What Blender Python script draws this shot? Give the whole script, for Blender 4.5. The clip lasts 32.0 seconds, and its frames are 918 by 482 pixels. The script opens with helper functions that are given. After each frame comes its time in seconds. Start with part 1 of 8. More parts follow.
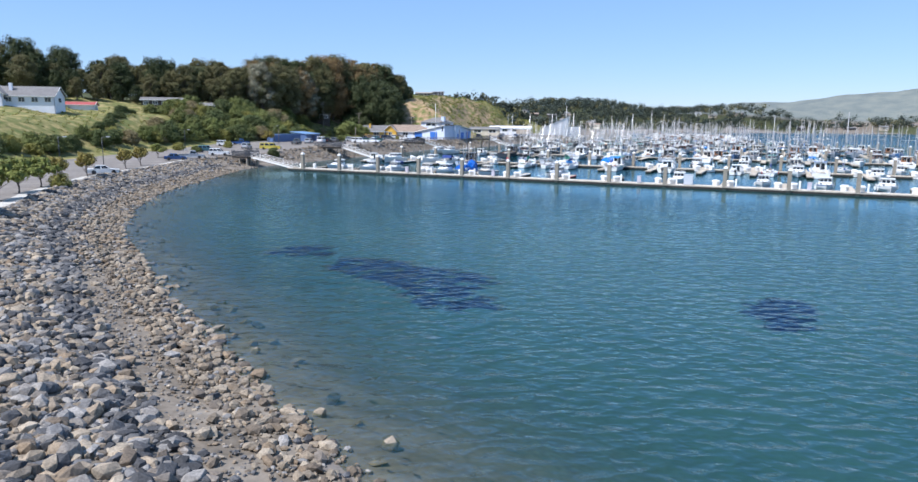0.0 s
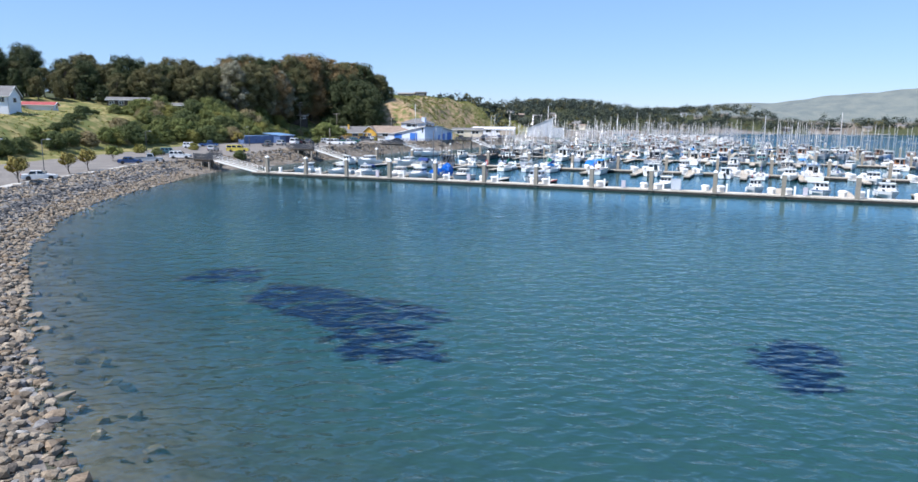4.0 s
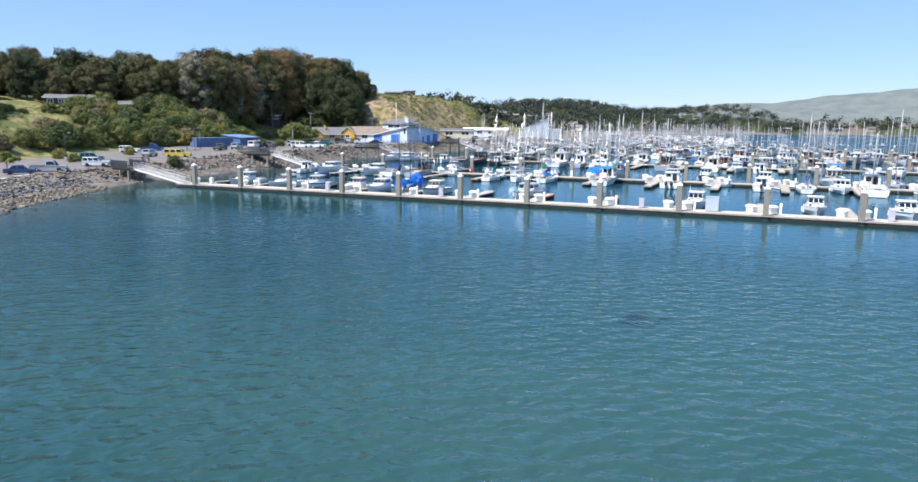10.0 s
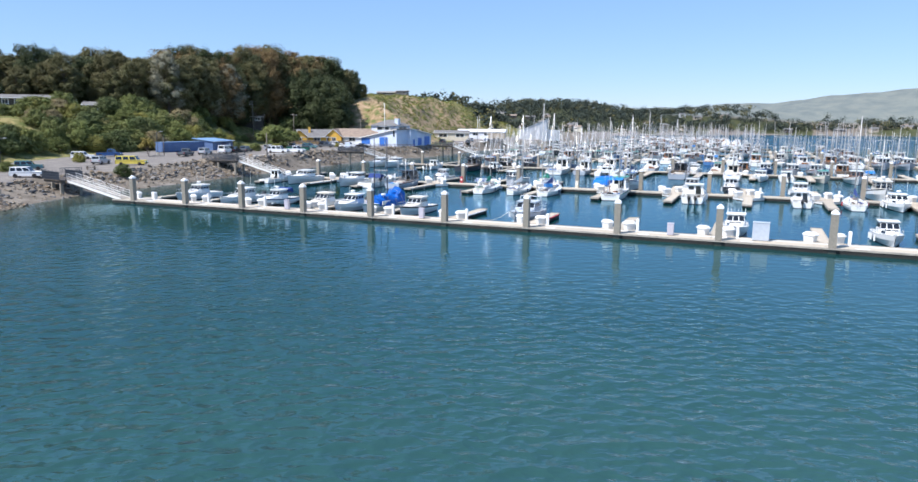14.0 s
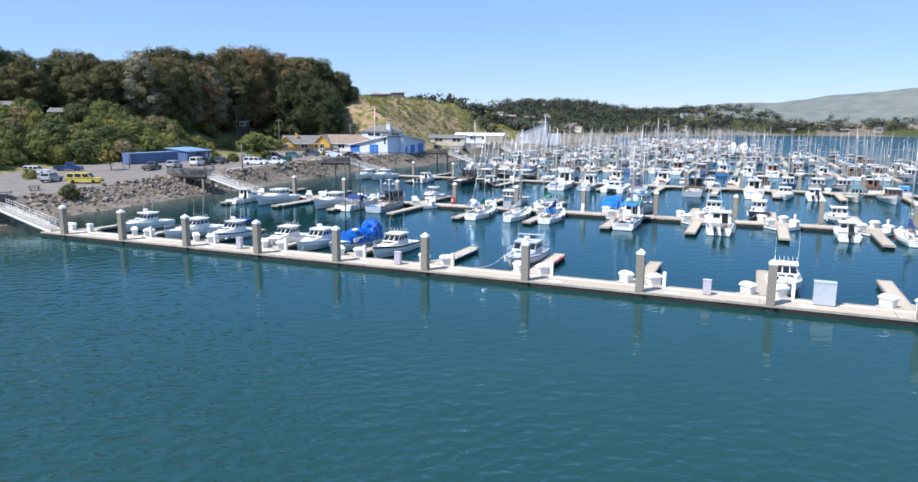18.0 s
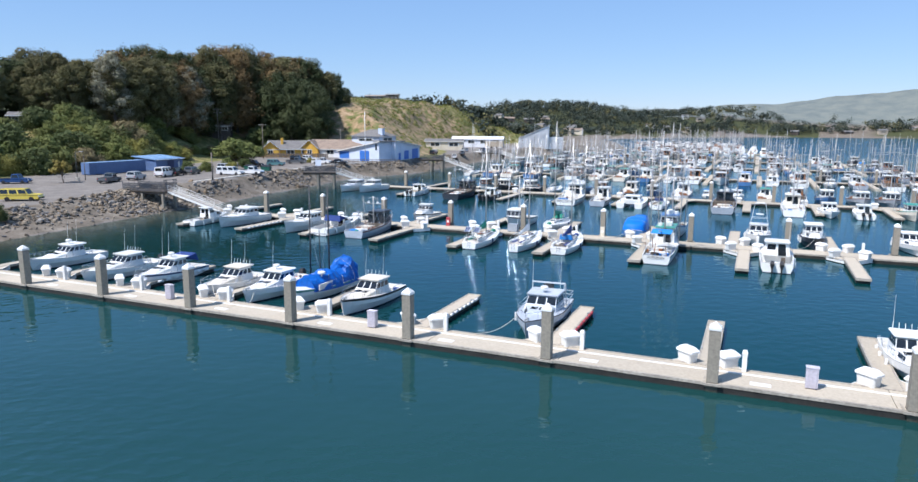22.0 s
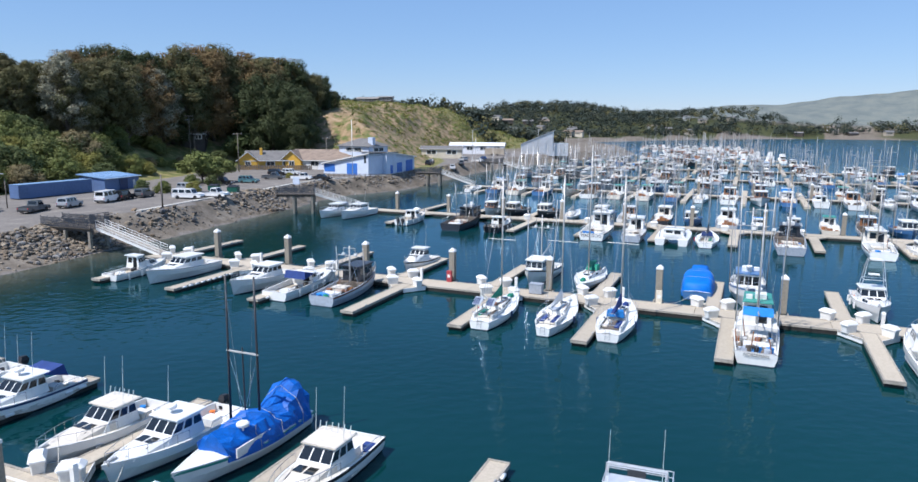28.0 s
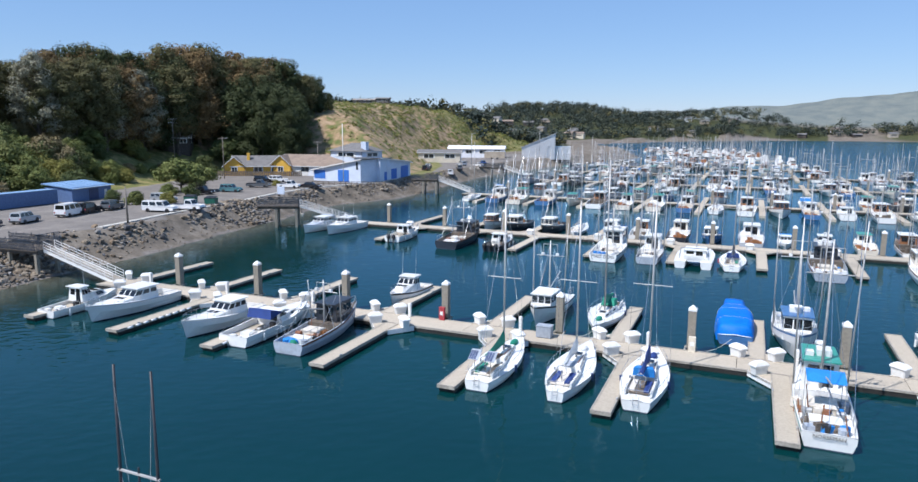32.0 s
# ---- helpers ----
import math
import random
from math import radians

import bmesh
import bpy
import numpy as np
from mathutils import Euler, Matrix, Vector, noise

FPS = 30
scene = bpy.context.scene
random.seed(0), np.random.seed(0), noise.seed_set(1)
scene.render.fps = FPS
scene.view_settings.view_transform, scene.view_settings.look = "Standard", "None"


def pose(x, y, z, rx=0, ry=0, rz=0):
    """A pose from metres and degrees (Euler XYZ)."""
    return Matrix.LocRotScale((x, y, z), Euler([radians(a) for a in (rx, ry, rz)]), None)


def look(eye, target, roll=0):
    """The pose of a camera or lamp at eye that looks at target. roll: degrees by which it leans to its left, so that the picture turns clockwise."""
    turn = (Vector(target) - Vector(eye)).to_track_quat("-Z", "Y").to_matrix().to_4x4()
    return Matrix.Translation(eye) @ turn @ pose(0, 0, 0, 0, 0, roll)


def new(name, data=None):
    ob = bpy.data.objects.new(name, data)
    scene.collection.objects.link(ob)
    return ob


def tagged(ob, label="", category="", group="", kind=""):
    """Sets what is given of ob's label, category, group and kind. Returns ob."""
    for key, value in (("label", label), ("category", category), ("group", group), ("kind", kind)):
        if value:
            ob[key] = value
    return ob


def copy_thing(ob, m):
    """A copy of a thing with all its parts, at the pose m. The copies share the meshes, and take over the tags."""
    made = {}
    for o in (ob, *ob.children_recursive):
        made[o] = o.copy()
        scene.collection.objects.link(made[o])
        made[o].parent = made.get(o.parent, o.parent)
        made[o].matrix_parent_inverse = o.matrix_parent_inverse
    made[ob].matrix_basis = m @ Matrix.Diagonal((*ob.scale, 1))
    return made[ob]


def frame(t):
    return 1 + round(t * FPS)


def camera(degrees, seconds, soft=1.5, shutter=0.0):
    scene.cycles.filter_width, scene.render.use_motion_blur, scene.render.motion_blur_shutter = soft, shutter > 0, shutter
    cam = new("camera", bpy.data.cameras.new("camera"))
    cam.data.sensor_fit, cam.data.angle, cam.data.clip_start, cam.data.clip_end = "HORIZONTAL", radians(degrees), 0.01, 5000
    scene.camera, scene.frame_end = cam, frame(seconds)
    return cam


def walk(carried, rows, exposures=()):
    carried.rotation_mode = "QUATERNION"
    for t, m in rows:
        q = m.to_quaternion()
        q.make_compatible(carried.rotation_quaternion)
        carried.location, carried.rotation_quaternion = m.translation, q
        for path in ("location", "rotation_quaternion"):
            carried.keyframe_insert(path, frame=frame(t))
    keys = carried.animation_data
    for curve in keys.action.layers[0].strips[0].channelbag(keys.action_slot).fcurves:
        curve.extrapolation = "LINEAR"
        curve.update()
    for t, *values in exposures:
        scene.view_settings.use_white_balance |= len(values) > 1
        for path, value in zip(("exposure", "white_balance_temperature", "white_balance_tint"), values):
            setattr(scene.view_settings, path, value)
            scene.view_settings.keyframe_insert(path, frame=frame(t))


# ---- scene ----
cam = camera(68.0, 32.0)
PATH = [
    (0, (104.489, -124.084, 10.826), (103.647, -122.302, 10.484), 0.48),
    (0.5, (104.371, -123.197, 10.867), (103.529, -121.415, 10.525), 0.47),
    (1, (104.210, -122.174, 10.893), (103.367, -120.392, 10.552), 0.46),
    (1.5, (104.003, -120.985, 10.895), (103.163, -119.202, 10.553), 0.46),
    (2, (103.824, -119.851, 10.895), (102.984, -118.069, 10.554), 0.46),
    (2.5, (103.657, -118.738, 10.893), (102.831, -116.949, 10.552), 0.46),
    (3, (103.485, -117.612, 10.890), (102.664, -115.820, 10.549), 0.46),
    (3.5, (103.293, -116.438, 10.885), (102.482, -114.641, 10.545), 0.46),
    (5.5, (102.015, -110.578, 10.869), (101.210, -108.778, 10.530), 0.47),
    (6, (101.464, -108.585, 10.868), (100.662, -106.784, 10.529), 0.47),
    (7, (100.002, -103.771, 10.870), (99.202, -101.969, 10.532), 0.47),
    (8, (98.296, -98.412, 10.870), (97.497, -96.610, 10.531), 0.47),
    (9, (96.629, -93.184, 10.858), (95.831, -91.381, 10.520), 0.46),
    (11, (93.471, -83.417, 10.754), (92.674, -81.613, 10.417), 0.39),
    (13, (90.392, -74.837, 10.999), (89.599, -73.032, 10.662), 0.37),
    (14.5, (88.657, -69.349, 11.720), (87.866, -67.543, 11.384), 0.38),
    (16.5, (86.623, -62.372, 13.169), (85.832, -60.566, 12.830), 0.39),
    (17, (85.979, -60.576, 13.498), (85.187, -58.772, 13.159), 0.30),
    (18.5, (83.626, -54.814, 14.172), (82.837, -53.008, 13.832), 0.32),
    (20, (80.952, -48.823, 14.482), (80.165, -47.015, 14.144), 0.25),
    (22, (77.696, -40.866, 14.939), (76.911, -39.057, 14.603), 0.26),
    (24, (73.725, -33.236, 15.672), (72.946, -31.426, 15.335), 0.19),
    (25.5, (70.734, -27.515, 16.135), (69.956, -25.703, 15.798), 0.16),
    (27.5, (67.630, -20.467, 17.193), (66.855, -18.654, 16.856), 0.19),
    (28, (67.101, -18.751, 17.618), (66.326, -16.938, 17.281), 0.23),
    (30, (65.076, -12.314, 18.251), (64.302, -10.501, 17.916), 0.31),
    (32, (63.113, -8.211, 18.652), (62.339, -6.398, 18.316), 0.29),
]
walk(cam, [(t, look(eye, target, roll)) for t, eye, target, roll in PATH],
     exposures=[(0.0, 0.55, 6000, 14), (9.0, 0.62, 6100, 14), (18.0, 0.56, 6150, 14), (21.5, 0.46, 6100, 14), (25.0, 0.29, 6050, 14), (32.0, 0.28, 6000, 14)])

# ---- world and sun ----
SUN_EL, SUN_AZ = radians(56), math.atan2(-0.55, -0.84)
world = bpy.data.worlds.new("sky")
scene.world = world
world.use_nodes = True
wn = world.node_tree.nodes
sky = wn.new("ShaderNodeTexSky")
sky.sky_type, sky.sun_disc = "NISHITA", False
sky.sun_elevation, sky.sun_rotation = SUN_EL, SUN_AZ % (2 * math.pi)
sky.air_density, sky.dust_density, sky.ozone_density = 1.0, 0.0, 3.0
tint = wn.new("ShaderNodeMix")   # the even blue of a dry, hazeless day
tint.data_type = "RGBA"
tint.inputs["Factor"].default_value = 0.42
tint.inputs["B"].default_value = (2.9, 5.5, 9.8, 1)
world.node_tree.links.new(sky.outputs[0], tint.inputs["A"])
world.node_tree.links.new(tint.outputs["Result"], wn["Background"].inputs[0])
wn["Background"].inputs[1].default_value = 0.083
sun = new("sun", bpy.data.lights.new("sun", "SUN"))
sun.data.energy, sun.data.angle, sun.data.color = 5.0, radians(0.5), (1.0, 0.95, 0.88)
sdir = Vector((math.sin(SUN_AZ) * math.cos(SUN_EL), math.cos(SUN_AZ) * math.cos(SUN_EL), math.sin(SUN_EL)))
sun.matrix_world = look(sdir * 100, (0, 0, 0))

# ---- mesh building ----
R = random.Random(7)


class G:
    """A mesh in the making: points and faces."""

    def __init__(self):
        self.v, self.f = [], []

    def add(self, vs, fs):
        n = len(self.v)
        self.v += [tuple(p) for p in vs]
        self.f += [tuple(i + n for i in q) for q in fs]
        return self

    def box(self, x, y, z, sx, sy, sz, rz=0.0, top=1.0, tilt=0.0):
        """A box whose base centre is at x, y, z; top: the upper face's scale."""
        c, s = math.cos(radians(rz)), math.sin(radians(rz))
        vs = []
        for h, k in ((0, 1.0), (sz, top)):
            for a, b in ((-1, -1), (1, -1), (1, 1), (-1, 1)):
                px, py = a * sx / 2 * k, b * sy / 2 * k
                vs.append((x + px * c - py * s, y + px * s + py * c, z + h + tilt * py))
        return self.add(vs, [(3, 2, 1, 0), (4, 5, 6, 7), (0, 1, 5, 4), (1, 2, 6, 5), (2, 3, 7, 6), (3, 0, 4, 7)])

    def cyl(self, p, q, r0, r1=None, n=8, caps=True):
        p, q = Vector(p), Vector(q)
        r1 = r0 if r1 is None else r1
        w = (q - p).normalized()
        a = w.orthogonal().normalized()
        b = w.cross(a)
        vs = [o + (a * math.cos(2 * math.pi * i / n) + b * math.sin(2 * math.pi * i / n)) * r for o, r in ((p, r0), (q, r1)) for i in range(n)]
        fs = [(i, (i + 1) % n, n + (i + 1) % n, n + i) for i in range(n)]
        if caps:
            fs += [tuple(range(n - 1, -1, -1)), tuple(range(n, 2 * n))]
        return self.add(vs, fs)

    def tube(self, pts, r, n=6):
        for p, q in zip(pts, pts[1:]):
            self.cyl(p, q, r, r, n)
        return self

    def loft(self, rings, closed=True, caps=True):
        n = len(rings[0])
        vs = [p for ring in rings for p in ring]
        m = n if closed else n - 1
        fs = [(k * n + i, k * n + (i + 1) % n, (k + 1) * n + (i + 1) % n, (k + 1) * n + i) for k in range(len(rings) - 1) for i in range(m)]
        if caps:
            fs += [tuple(range(n - 1, -1, -1)), tuple(range((len(rings) - 1) * n, len(rings) * n))]
        return self.add(vs, fs)

    def prism(self, pts, z0, z1):
        """An upright prism over a flat outline, given anticlockwise."""
        return self.loft([[(x, y, z0) for x, y in pts], [(x, y, z1) for x, y in pts]])

    def slab(self, pts, d):
        """A plate over any flat outline of 3D points, d thick along its normal."""
        a, b, c = (Vector(p) for p in pts[:3])
        nrm = (b - a).cross(c - a).normalized() * d
        return self.loft([[Vector(p) - nrm for p in pts], [Vector(p) for p in pts]])

    def mesh(self, name, mat, smooth=False):
        me = bpy.data.meshes.new(name)
        me.from_pydata(self.v, [], self.f)
        if smooth:
            me.polygons.foreach_set("use_smooth", [True] * len(me.polygons))
        for m in mat if isinstance(mat, (list, tuple)) else [mat]:
            me.materials.append(m)
        me.update()
        return me


def part(name, g, mat, parent, label="", smooth=False):
    ob = new(name, g.mesh(name, mat, smooth) if isinstance(g, G) else g)
    ob.parent = parent
    return tagged(ob, label)


def thing(name, label, category, group="", kind="", m=None):
    ob = new(name)
    ob.empty_display_size = 0.3
    if m is not None:
        ob.matrix_basis = m
    return tagged(ob, label, category, group, kind)


def single(name, g, mat, label, category, group="", kind="", smooth=False):
    return tagged(new(name, g.mesh(name, mat, smooth)), label, category, group, kind)


def fan_mesh(name, verts, faces, mat, smooth=False):
    """A mesh from arrays; faces all of one size."""
    me = bpy.data.meshes.new(name)
    verts, faces = np.asarray(verts, np.float32), np.asarray(faces, np.int32)
    n, k = faces.shape
    me.vertices.add(len(verts)), me.loops.add(n * k), me.polygons.add(n)
    me.vertices.foreach_set("co", verts.ravel())
    me.loops.foreach_set("vertex_index", faces.ravel())
    me.polygons.foreach_set("loop_start", np.arange(n, dtype=np.int32) * k)
    me.polygons.foreach_set("use_smooth", np.full(n, smooth))
    me.materials.append(mat)
    me.update(calc_edges=True)
    return me


# ---- materials ----
def mat(name, color, rough=0.6, metal=0.0, var=0.15, scale=4.0, fine=40.0, bump=0.1, color2=None, spec=0.5, per_object=0.0, island=0.0, dirt=0.0):
    """A painted or natural surface: two scales of variation, fine relief, wear."""
    m = bpy.data.materials.new(name)
    m.use_nodes = True
    nt = m.node_tree
    N, L = nt.nodes, nt.links
    p = N["Principled BSDF"]
    p.inputs["Roughness"].default_value, p.inputs["Metallic"].default_value = rough, metal
    p.inputs["Specular IOR Level"].default_value = spec
    co = N.new("ShaderNodeTexCoord")
    geo = N.new("ShaderNodeNewGeometry")
    big, small = N.new("ShaderNodeTexNoise"), N.new("ShaderNodeTexNoise")
    for n, s, d in ((big, scale, 4), (small, fine, 3)):
        n.inputs["Scale"].default_value, n.inputs["Detail"].default_value = s * 0.1, d
        L.new(geo.outputs["Position"], n.inputs["Vector"])
    c2 = color2 or tuple(v * 0.6 for v in color)
    ramp = N.new("ShaderNodeMix")
    ramp.data_type = "RGBA"
    ramp.inputs["A"].default_value, ramp.inputs["B"].default_value = (*color, 1), (*c2, 1)
    mr = N.new("ShaderNodeMapRange")
    mr.inputs["From Min"].default_value, mr.inputs["From Max"].default_value = 0.42, 0.68
    mr.inputs["To Max"].default_value = min(1.0, var * 3)
    L.new(big.outputs["Fac"], mr.inputs["Value"])
    L.new(mr.outputs[0], ramp.inputs["Factor"])
    mul = N.new("ShaderNodeMix")
    mul.data_type, mul.blend_type = "RGBA", "MULTIPLY"
    mul.inputs["Factor"].default_value = min(1.0, var * 2)
    L.new(ramp.outputs["Result"], mul.inputs["A"])
    L.new(small.outputs["Color"], mul.inputs["B"])
    g2 = N.new("ShaderNodeMix")
    g2.data_type = "RGBA"
    g2.inputs["Factor"].default_value = 0.5
    L.new(small.outputs["Fac"], g2.inputs["Factor"])
    grey = N.new("ShaderNodeMapRange")
    grey.inputs["From Min"].default_value, grey.inputs["From Max"].default_value = 0.3, 0.7
    grey.inputs["To Min"].default_value, grey.inputs["To Max"].default_value = 1 - var * 1.5, 1 + var
    L.new(small.outputs["Fac"], grey.inputs["Value"])
    vm = N.new("ShaderNodeVectorMath")
    vm.operation = "SCALE"
    L.new(ramp.outputs["Result"], vm.inputs[0])
    L.new(grey.outputs[0], vm.inputs["Scale"])
    out = vm.outputs[0]
    N.remove(mul), N.remove(g2)
    if per_object or island:
        src = N.new("ShaderNodeObjectInfo").outputs["Random"] if per_object else geo.outputs["Random Per Island"]
        k = N.new("ShaderNodeMapRange")
        k.inputs["To Min"].default_value, k.inputs["To Max"].default_value = 1 - (per_object or island), 1 + (per_object or island) * 0.6
        L.new(src, k.inputs["Value"])
        v2 = N.new("ShaderNodeVectorMath")
        v2.operation = "SCALE"
        L.new(out, v2.inputs[0])
        L.new(k.outputs[0], v2.inputs["Scale"])
        out = v2.outputs[0]
    L.new(out, p.inputs["Base Color"])
    if bump:
        b = N.new("ShaderNodeBump")
        b.inputs["Strength"].default_value, b.inputs["Distance"].default_value = bump, 0.03
        L.new(small.outputs["Fac"], b.inputs["Height"])
        L.new(b.outputs[0], p.inputs["Normal"])
    return m


M = {}
M["hull_white"] = mat("white_gelcoat", (0.75, 0.75, 0.72), 0.28, var=0.03, scale=6, fine=25, bump=0.02, per_object=0.12)
M["white"] = mat("white_paint", (0.72, 0.72, 0.69), 0.45, var=0.05, scale=8, fine=60, bump=0.04, per_object=0.08)
M["cream"] = mat("cream_gelcoat", (0.70, 0.64, 0.54), 0.4, var=0.1, scale=8, fine=40, bump=0.03)
M["grey_paint"] = mat("grey_paint", (0.36, 0.40, 0.45), 0.45, var=0.1, scale=6, fine=40, bump=0.04, per_object=0.15)
M["dark_hull"] = mat("dark_hull_paint", (0.03, 0.035, 0.045), 0.35, var=0.2, scale=6, fine=30, bump=0.03)
M["navy"] = mat("navy_paint", (0.025, 0.05, 0.14), 0.4, var=0.15, scale=6, fine=30, bump=0.03)
M["blue_hull"] = mat("blue_hull_paint", (0.06, 0.16, 0.34), 0.35, var=0.12, scale=6, fine=30, bump=0.03)
M["green_paint"] = mat("green_paint", (0.05, 0.30, 0.24), 0.45, var=0.15, scale=6, fine=40, bump=0.04)
M["boot"] = mat("antifouling_paint", (0.05, 0.06, 0.09), 0.7, var=0.3, scale=8, fine=40)
M["window"] = mat("smoked_glass", (0.012, 0.015, 0.018), 0.06, var=0.1, bump=0, spec=0.8)
M["wood"] = mat("varnished_wood", (0.30, 0.13, 0.05), 0.4, var=0.25, scale=20, fine=90)
M["rust"] = mat("rusty_steel", (0.24, 0.10, 0.05), 0.75, var=0.3, scale=15, fine=90, bump=0.2)
M["steel"] = mat("stainless_steel", (0.62, 0.63, 0.64), 0.25, metal=0.9, var=0.05, bump=0)
M["alu"] = mat("aluminium", (0.66, 0.67, 0.68), 0.4, metal=0.5, var=0.08, bump=0.02)
M["mast"] = mat("mast_alloy", (0.44, 0.43, 0.41), 0.4, metal=0.3, var=0.1, bump=0)
M["pale_grey"] = mat("pale_grey_aluminium_paint", (0.44, 0.48, 0.53), 0.45, var=0.06, scale=6, fine=40, bump=0.03)
M["black"] = mat("black_rubber", (0.02, 0.02, 0.022), 0.55, var=0.2, fine=60)
M["tarp"] = mat("blue_tarpaulin", (0.004, 0.105, 0.44), 0.5, var=0.16, scale=14, fine=60, bump=0.4, spec=0.3)
M["canvas_blue"] = mat("blue_canvas", (0.02, 0.05, 0.20), 0.8, var=0.15, scale=14, fine=120, bump=0.15)
M["canvas_sky"] = mat("bright_blue_canvas", (0.02, 0.22, 0.60), 0.7, var=0.12, scale=14, fine=120, bump=0.15)
M["cover_blue"] = mat("fitted_blue_cover", (0.004, 0.15, 0.58), 0.6, var=0.12, scale=14, fine=90, bump=0.12, spec=0.25)
M["canvas_green"] = mat("green_canvas", (0.01, 0.22, 0.14), 0.75, var=0.15, scale=14, fine=120, bump=0.15)
M["red"] = mat("red_paint", (0.42, 0.05, 0.06), 0.5, var=0.2, scale=14, fine=60)
M["orange"] = mat("orange_plastic", (0.75, 0.18, 0.03), 0.5, var=0.15, scale=14)
M["rope"] = mat("pale_rope", (0.55, 0.53, 0.46), 0.9, var=0.2, fine=150)
M["black_rope"] = mat("dark_spar", (0.03, 0.03, 0.035), 0.5, var=0.2)
M["deck"] = mat("dock_concrete", (0.44, 0.385, 0.30), 0.85, var=0.08, scale=5, fine=70, bump=0.12, color2=(0.36, 0.305, 0.23), per_object=0.12)
M["deck_rim"] = mat("dock_timber_rim", (0.36, 0.325, 0.27), 0.85, var=0.18, scale=9, fine=70, bump=0.15)
M["float"] = mat("dock_float", (0.022, 0.021, 0.018), 0.85, var=0.3, scale=9, fine=60, bump=0.2)
M["pile"] = mat("pile_concrete", (0.25, 0.225, 0.18), 0.85, var=0.13, scale=6, fine=60, bump=0.12, color2=(0.20, 0.185, 0.15))
M["pile_wet"] = mat("pile_wet_band", (0.05, 0.05, 0.035), 0.5, var=0.3, scale=20, fine=90, bump=0.3)
M["cap"] = mat("pile_cap_plastic", (0.74, 0.74, 0.72), 0.45, var=0.05, scale=9, bump=0.02)
M["asphalt"] = mat("asphalt", (0.21, 0.20, 0.185), 0.9, var=0.14, scale=1.2, fine=90, bump=0.15, color2=(0.27, 0.255, 0.23))
M["concrete"] = mat("pale_concrete", (0.47, 0.45, 0.40), 0.85, var=0.14, scale=5, fine=80, bump=0.1)
M["timber"] = mat("weathered_timber", (0.14, 0.115, 0.09), 0.85, var=0.3, scale=12, fine=90, bump=0.25)
M["rail_dark"] = mat("dark_rail_paint", (0.05, 0.06, 0.075), 0.6, var=0.2, scale=12, bump=0.05)


def stone_mat(name, per_object, lo=0.0, hi=1.0, shade=1.0):
    """Quarry stone: each piece between tan, grey and blue-grey, light or dark, with veins, grit and a worn pale top."""
    m = bpy.data.materials.new(name)
    m.use_nodes = True
    N, L = m.node_tree.nodes, m.node_tree.links
    p = N["Principled BSDF"]
    p.inputs["Roughness"].default_value, p.inputs["Specular IOR Level"].default_value = 0.88, 0.25
    geo = N.new("ShaderNodeNewGeometry")
    rnd = N.new("ShaderNodeObjectInfo").outputs["Random"] if per_object else geo.outputs["Random Per Island"]
    hue = N.new("ShaderNodeValToRGB")
    while len(hue.color_ramp.elements) < 6:
        hue.color_ramp.elements.new(0.5)
    for el, (q, c) in zip(hue.color_ramp.elements, ((0.0, (0.036, 0.037, 0.039)), (0.2, (0.090, 0.090, 0.092)), (0.4, (0.215, 0.205, 0.190)), (0.6, (0.110, 0.088, 0.066)), (0.8, (0.265, 0.225, 0.170)), (1.0, (0.165, 0.122, 0.080)))):
        el.position, el.color = q, (*(v * shade for v in c), 1)
    span = N.new("ShaderNodeMapRange")   # the share of the quarry's range that these stones take
    span.inputs["To Min"].default_value, span.inputs["To Max"].default_value = lo, hi
    L.new(rnd, span.inputs["Value"]), L.new(span.outputs[0], hue.inputs[0])
    tone = []
    for scale, detail, lo, hi in ((1.7, 5, 0.72, 1.22), (14.0, 6, 0.70, 1.26)):
        n = N.new("ShaderNodeTexNoise")
        n.inputs["Scale"].default_value, n.inputs["Detail"].default_value = scale, detail
        L.new(geo.outputs["Position"], n.inputs["Vector"])
        k = N.new("ShaderNodeMapRange")
        k.inputs["From Min"].default_value, k.inputs["From Max"].default_value = 0.3, 0.7
        k.inputs["To Min"].default_value, k.inputs["To Max"].default_value = lo, hi
        L.new(n.outputs["Fac"], k.inputs["Value"])
        tone.append((n, k))
    out = hue.outputs[0]
    for n, k in tone:
        v = N.new("ShaderNodeVectorMath")
        v.operation = "SCALE"
        L.new(out, v.inputs[0]), L.new(k.outputs[0], v.inputs["Scale"])
        out = v.outputs[0]
    L.new(out, p.inputs["Base Color"])
    b = N.new("ShaderNodeBump")
    b.inputs["Strength"].default_value, b.inputs["Distance"].default_value = 0.6, 0.04
    L.new(tone[1][0].outputs["Fac"], b.inputs["Height"]), L.new(b.outputs[0], p.inputs["Normal"])
    return m


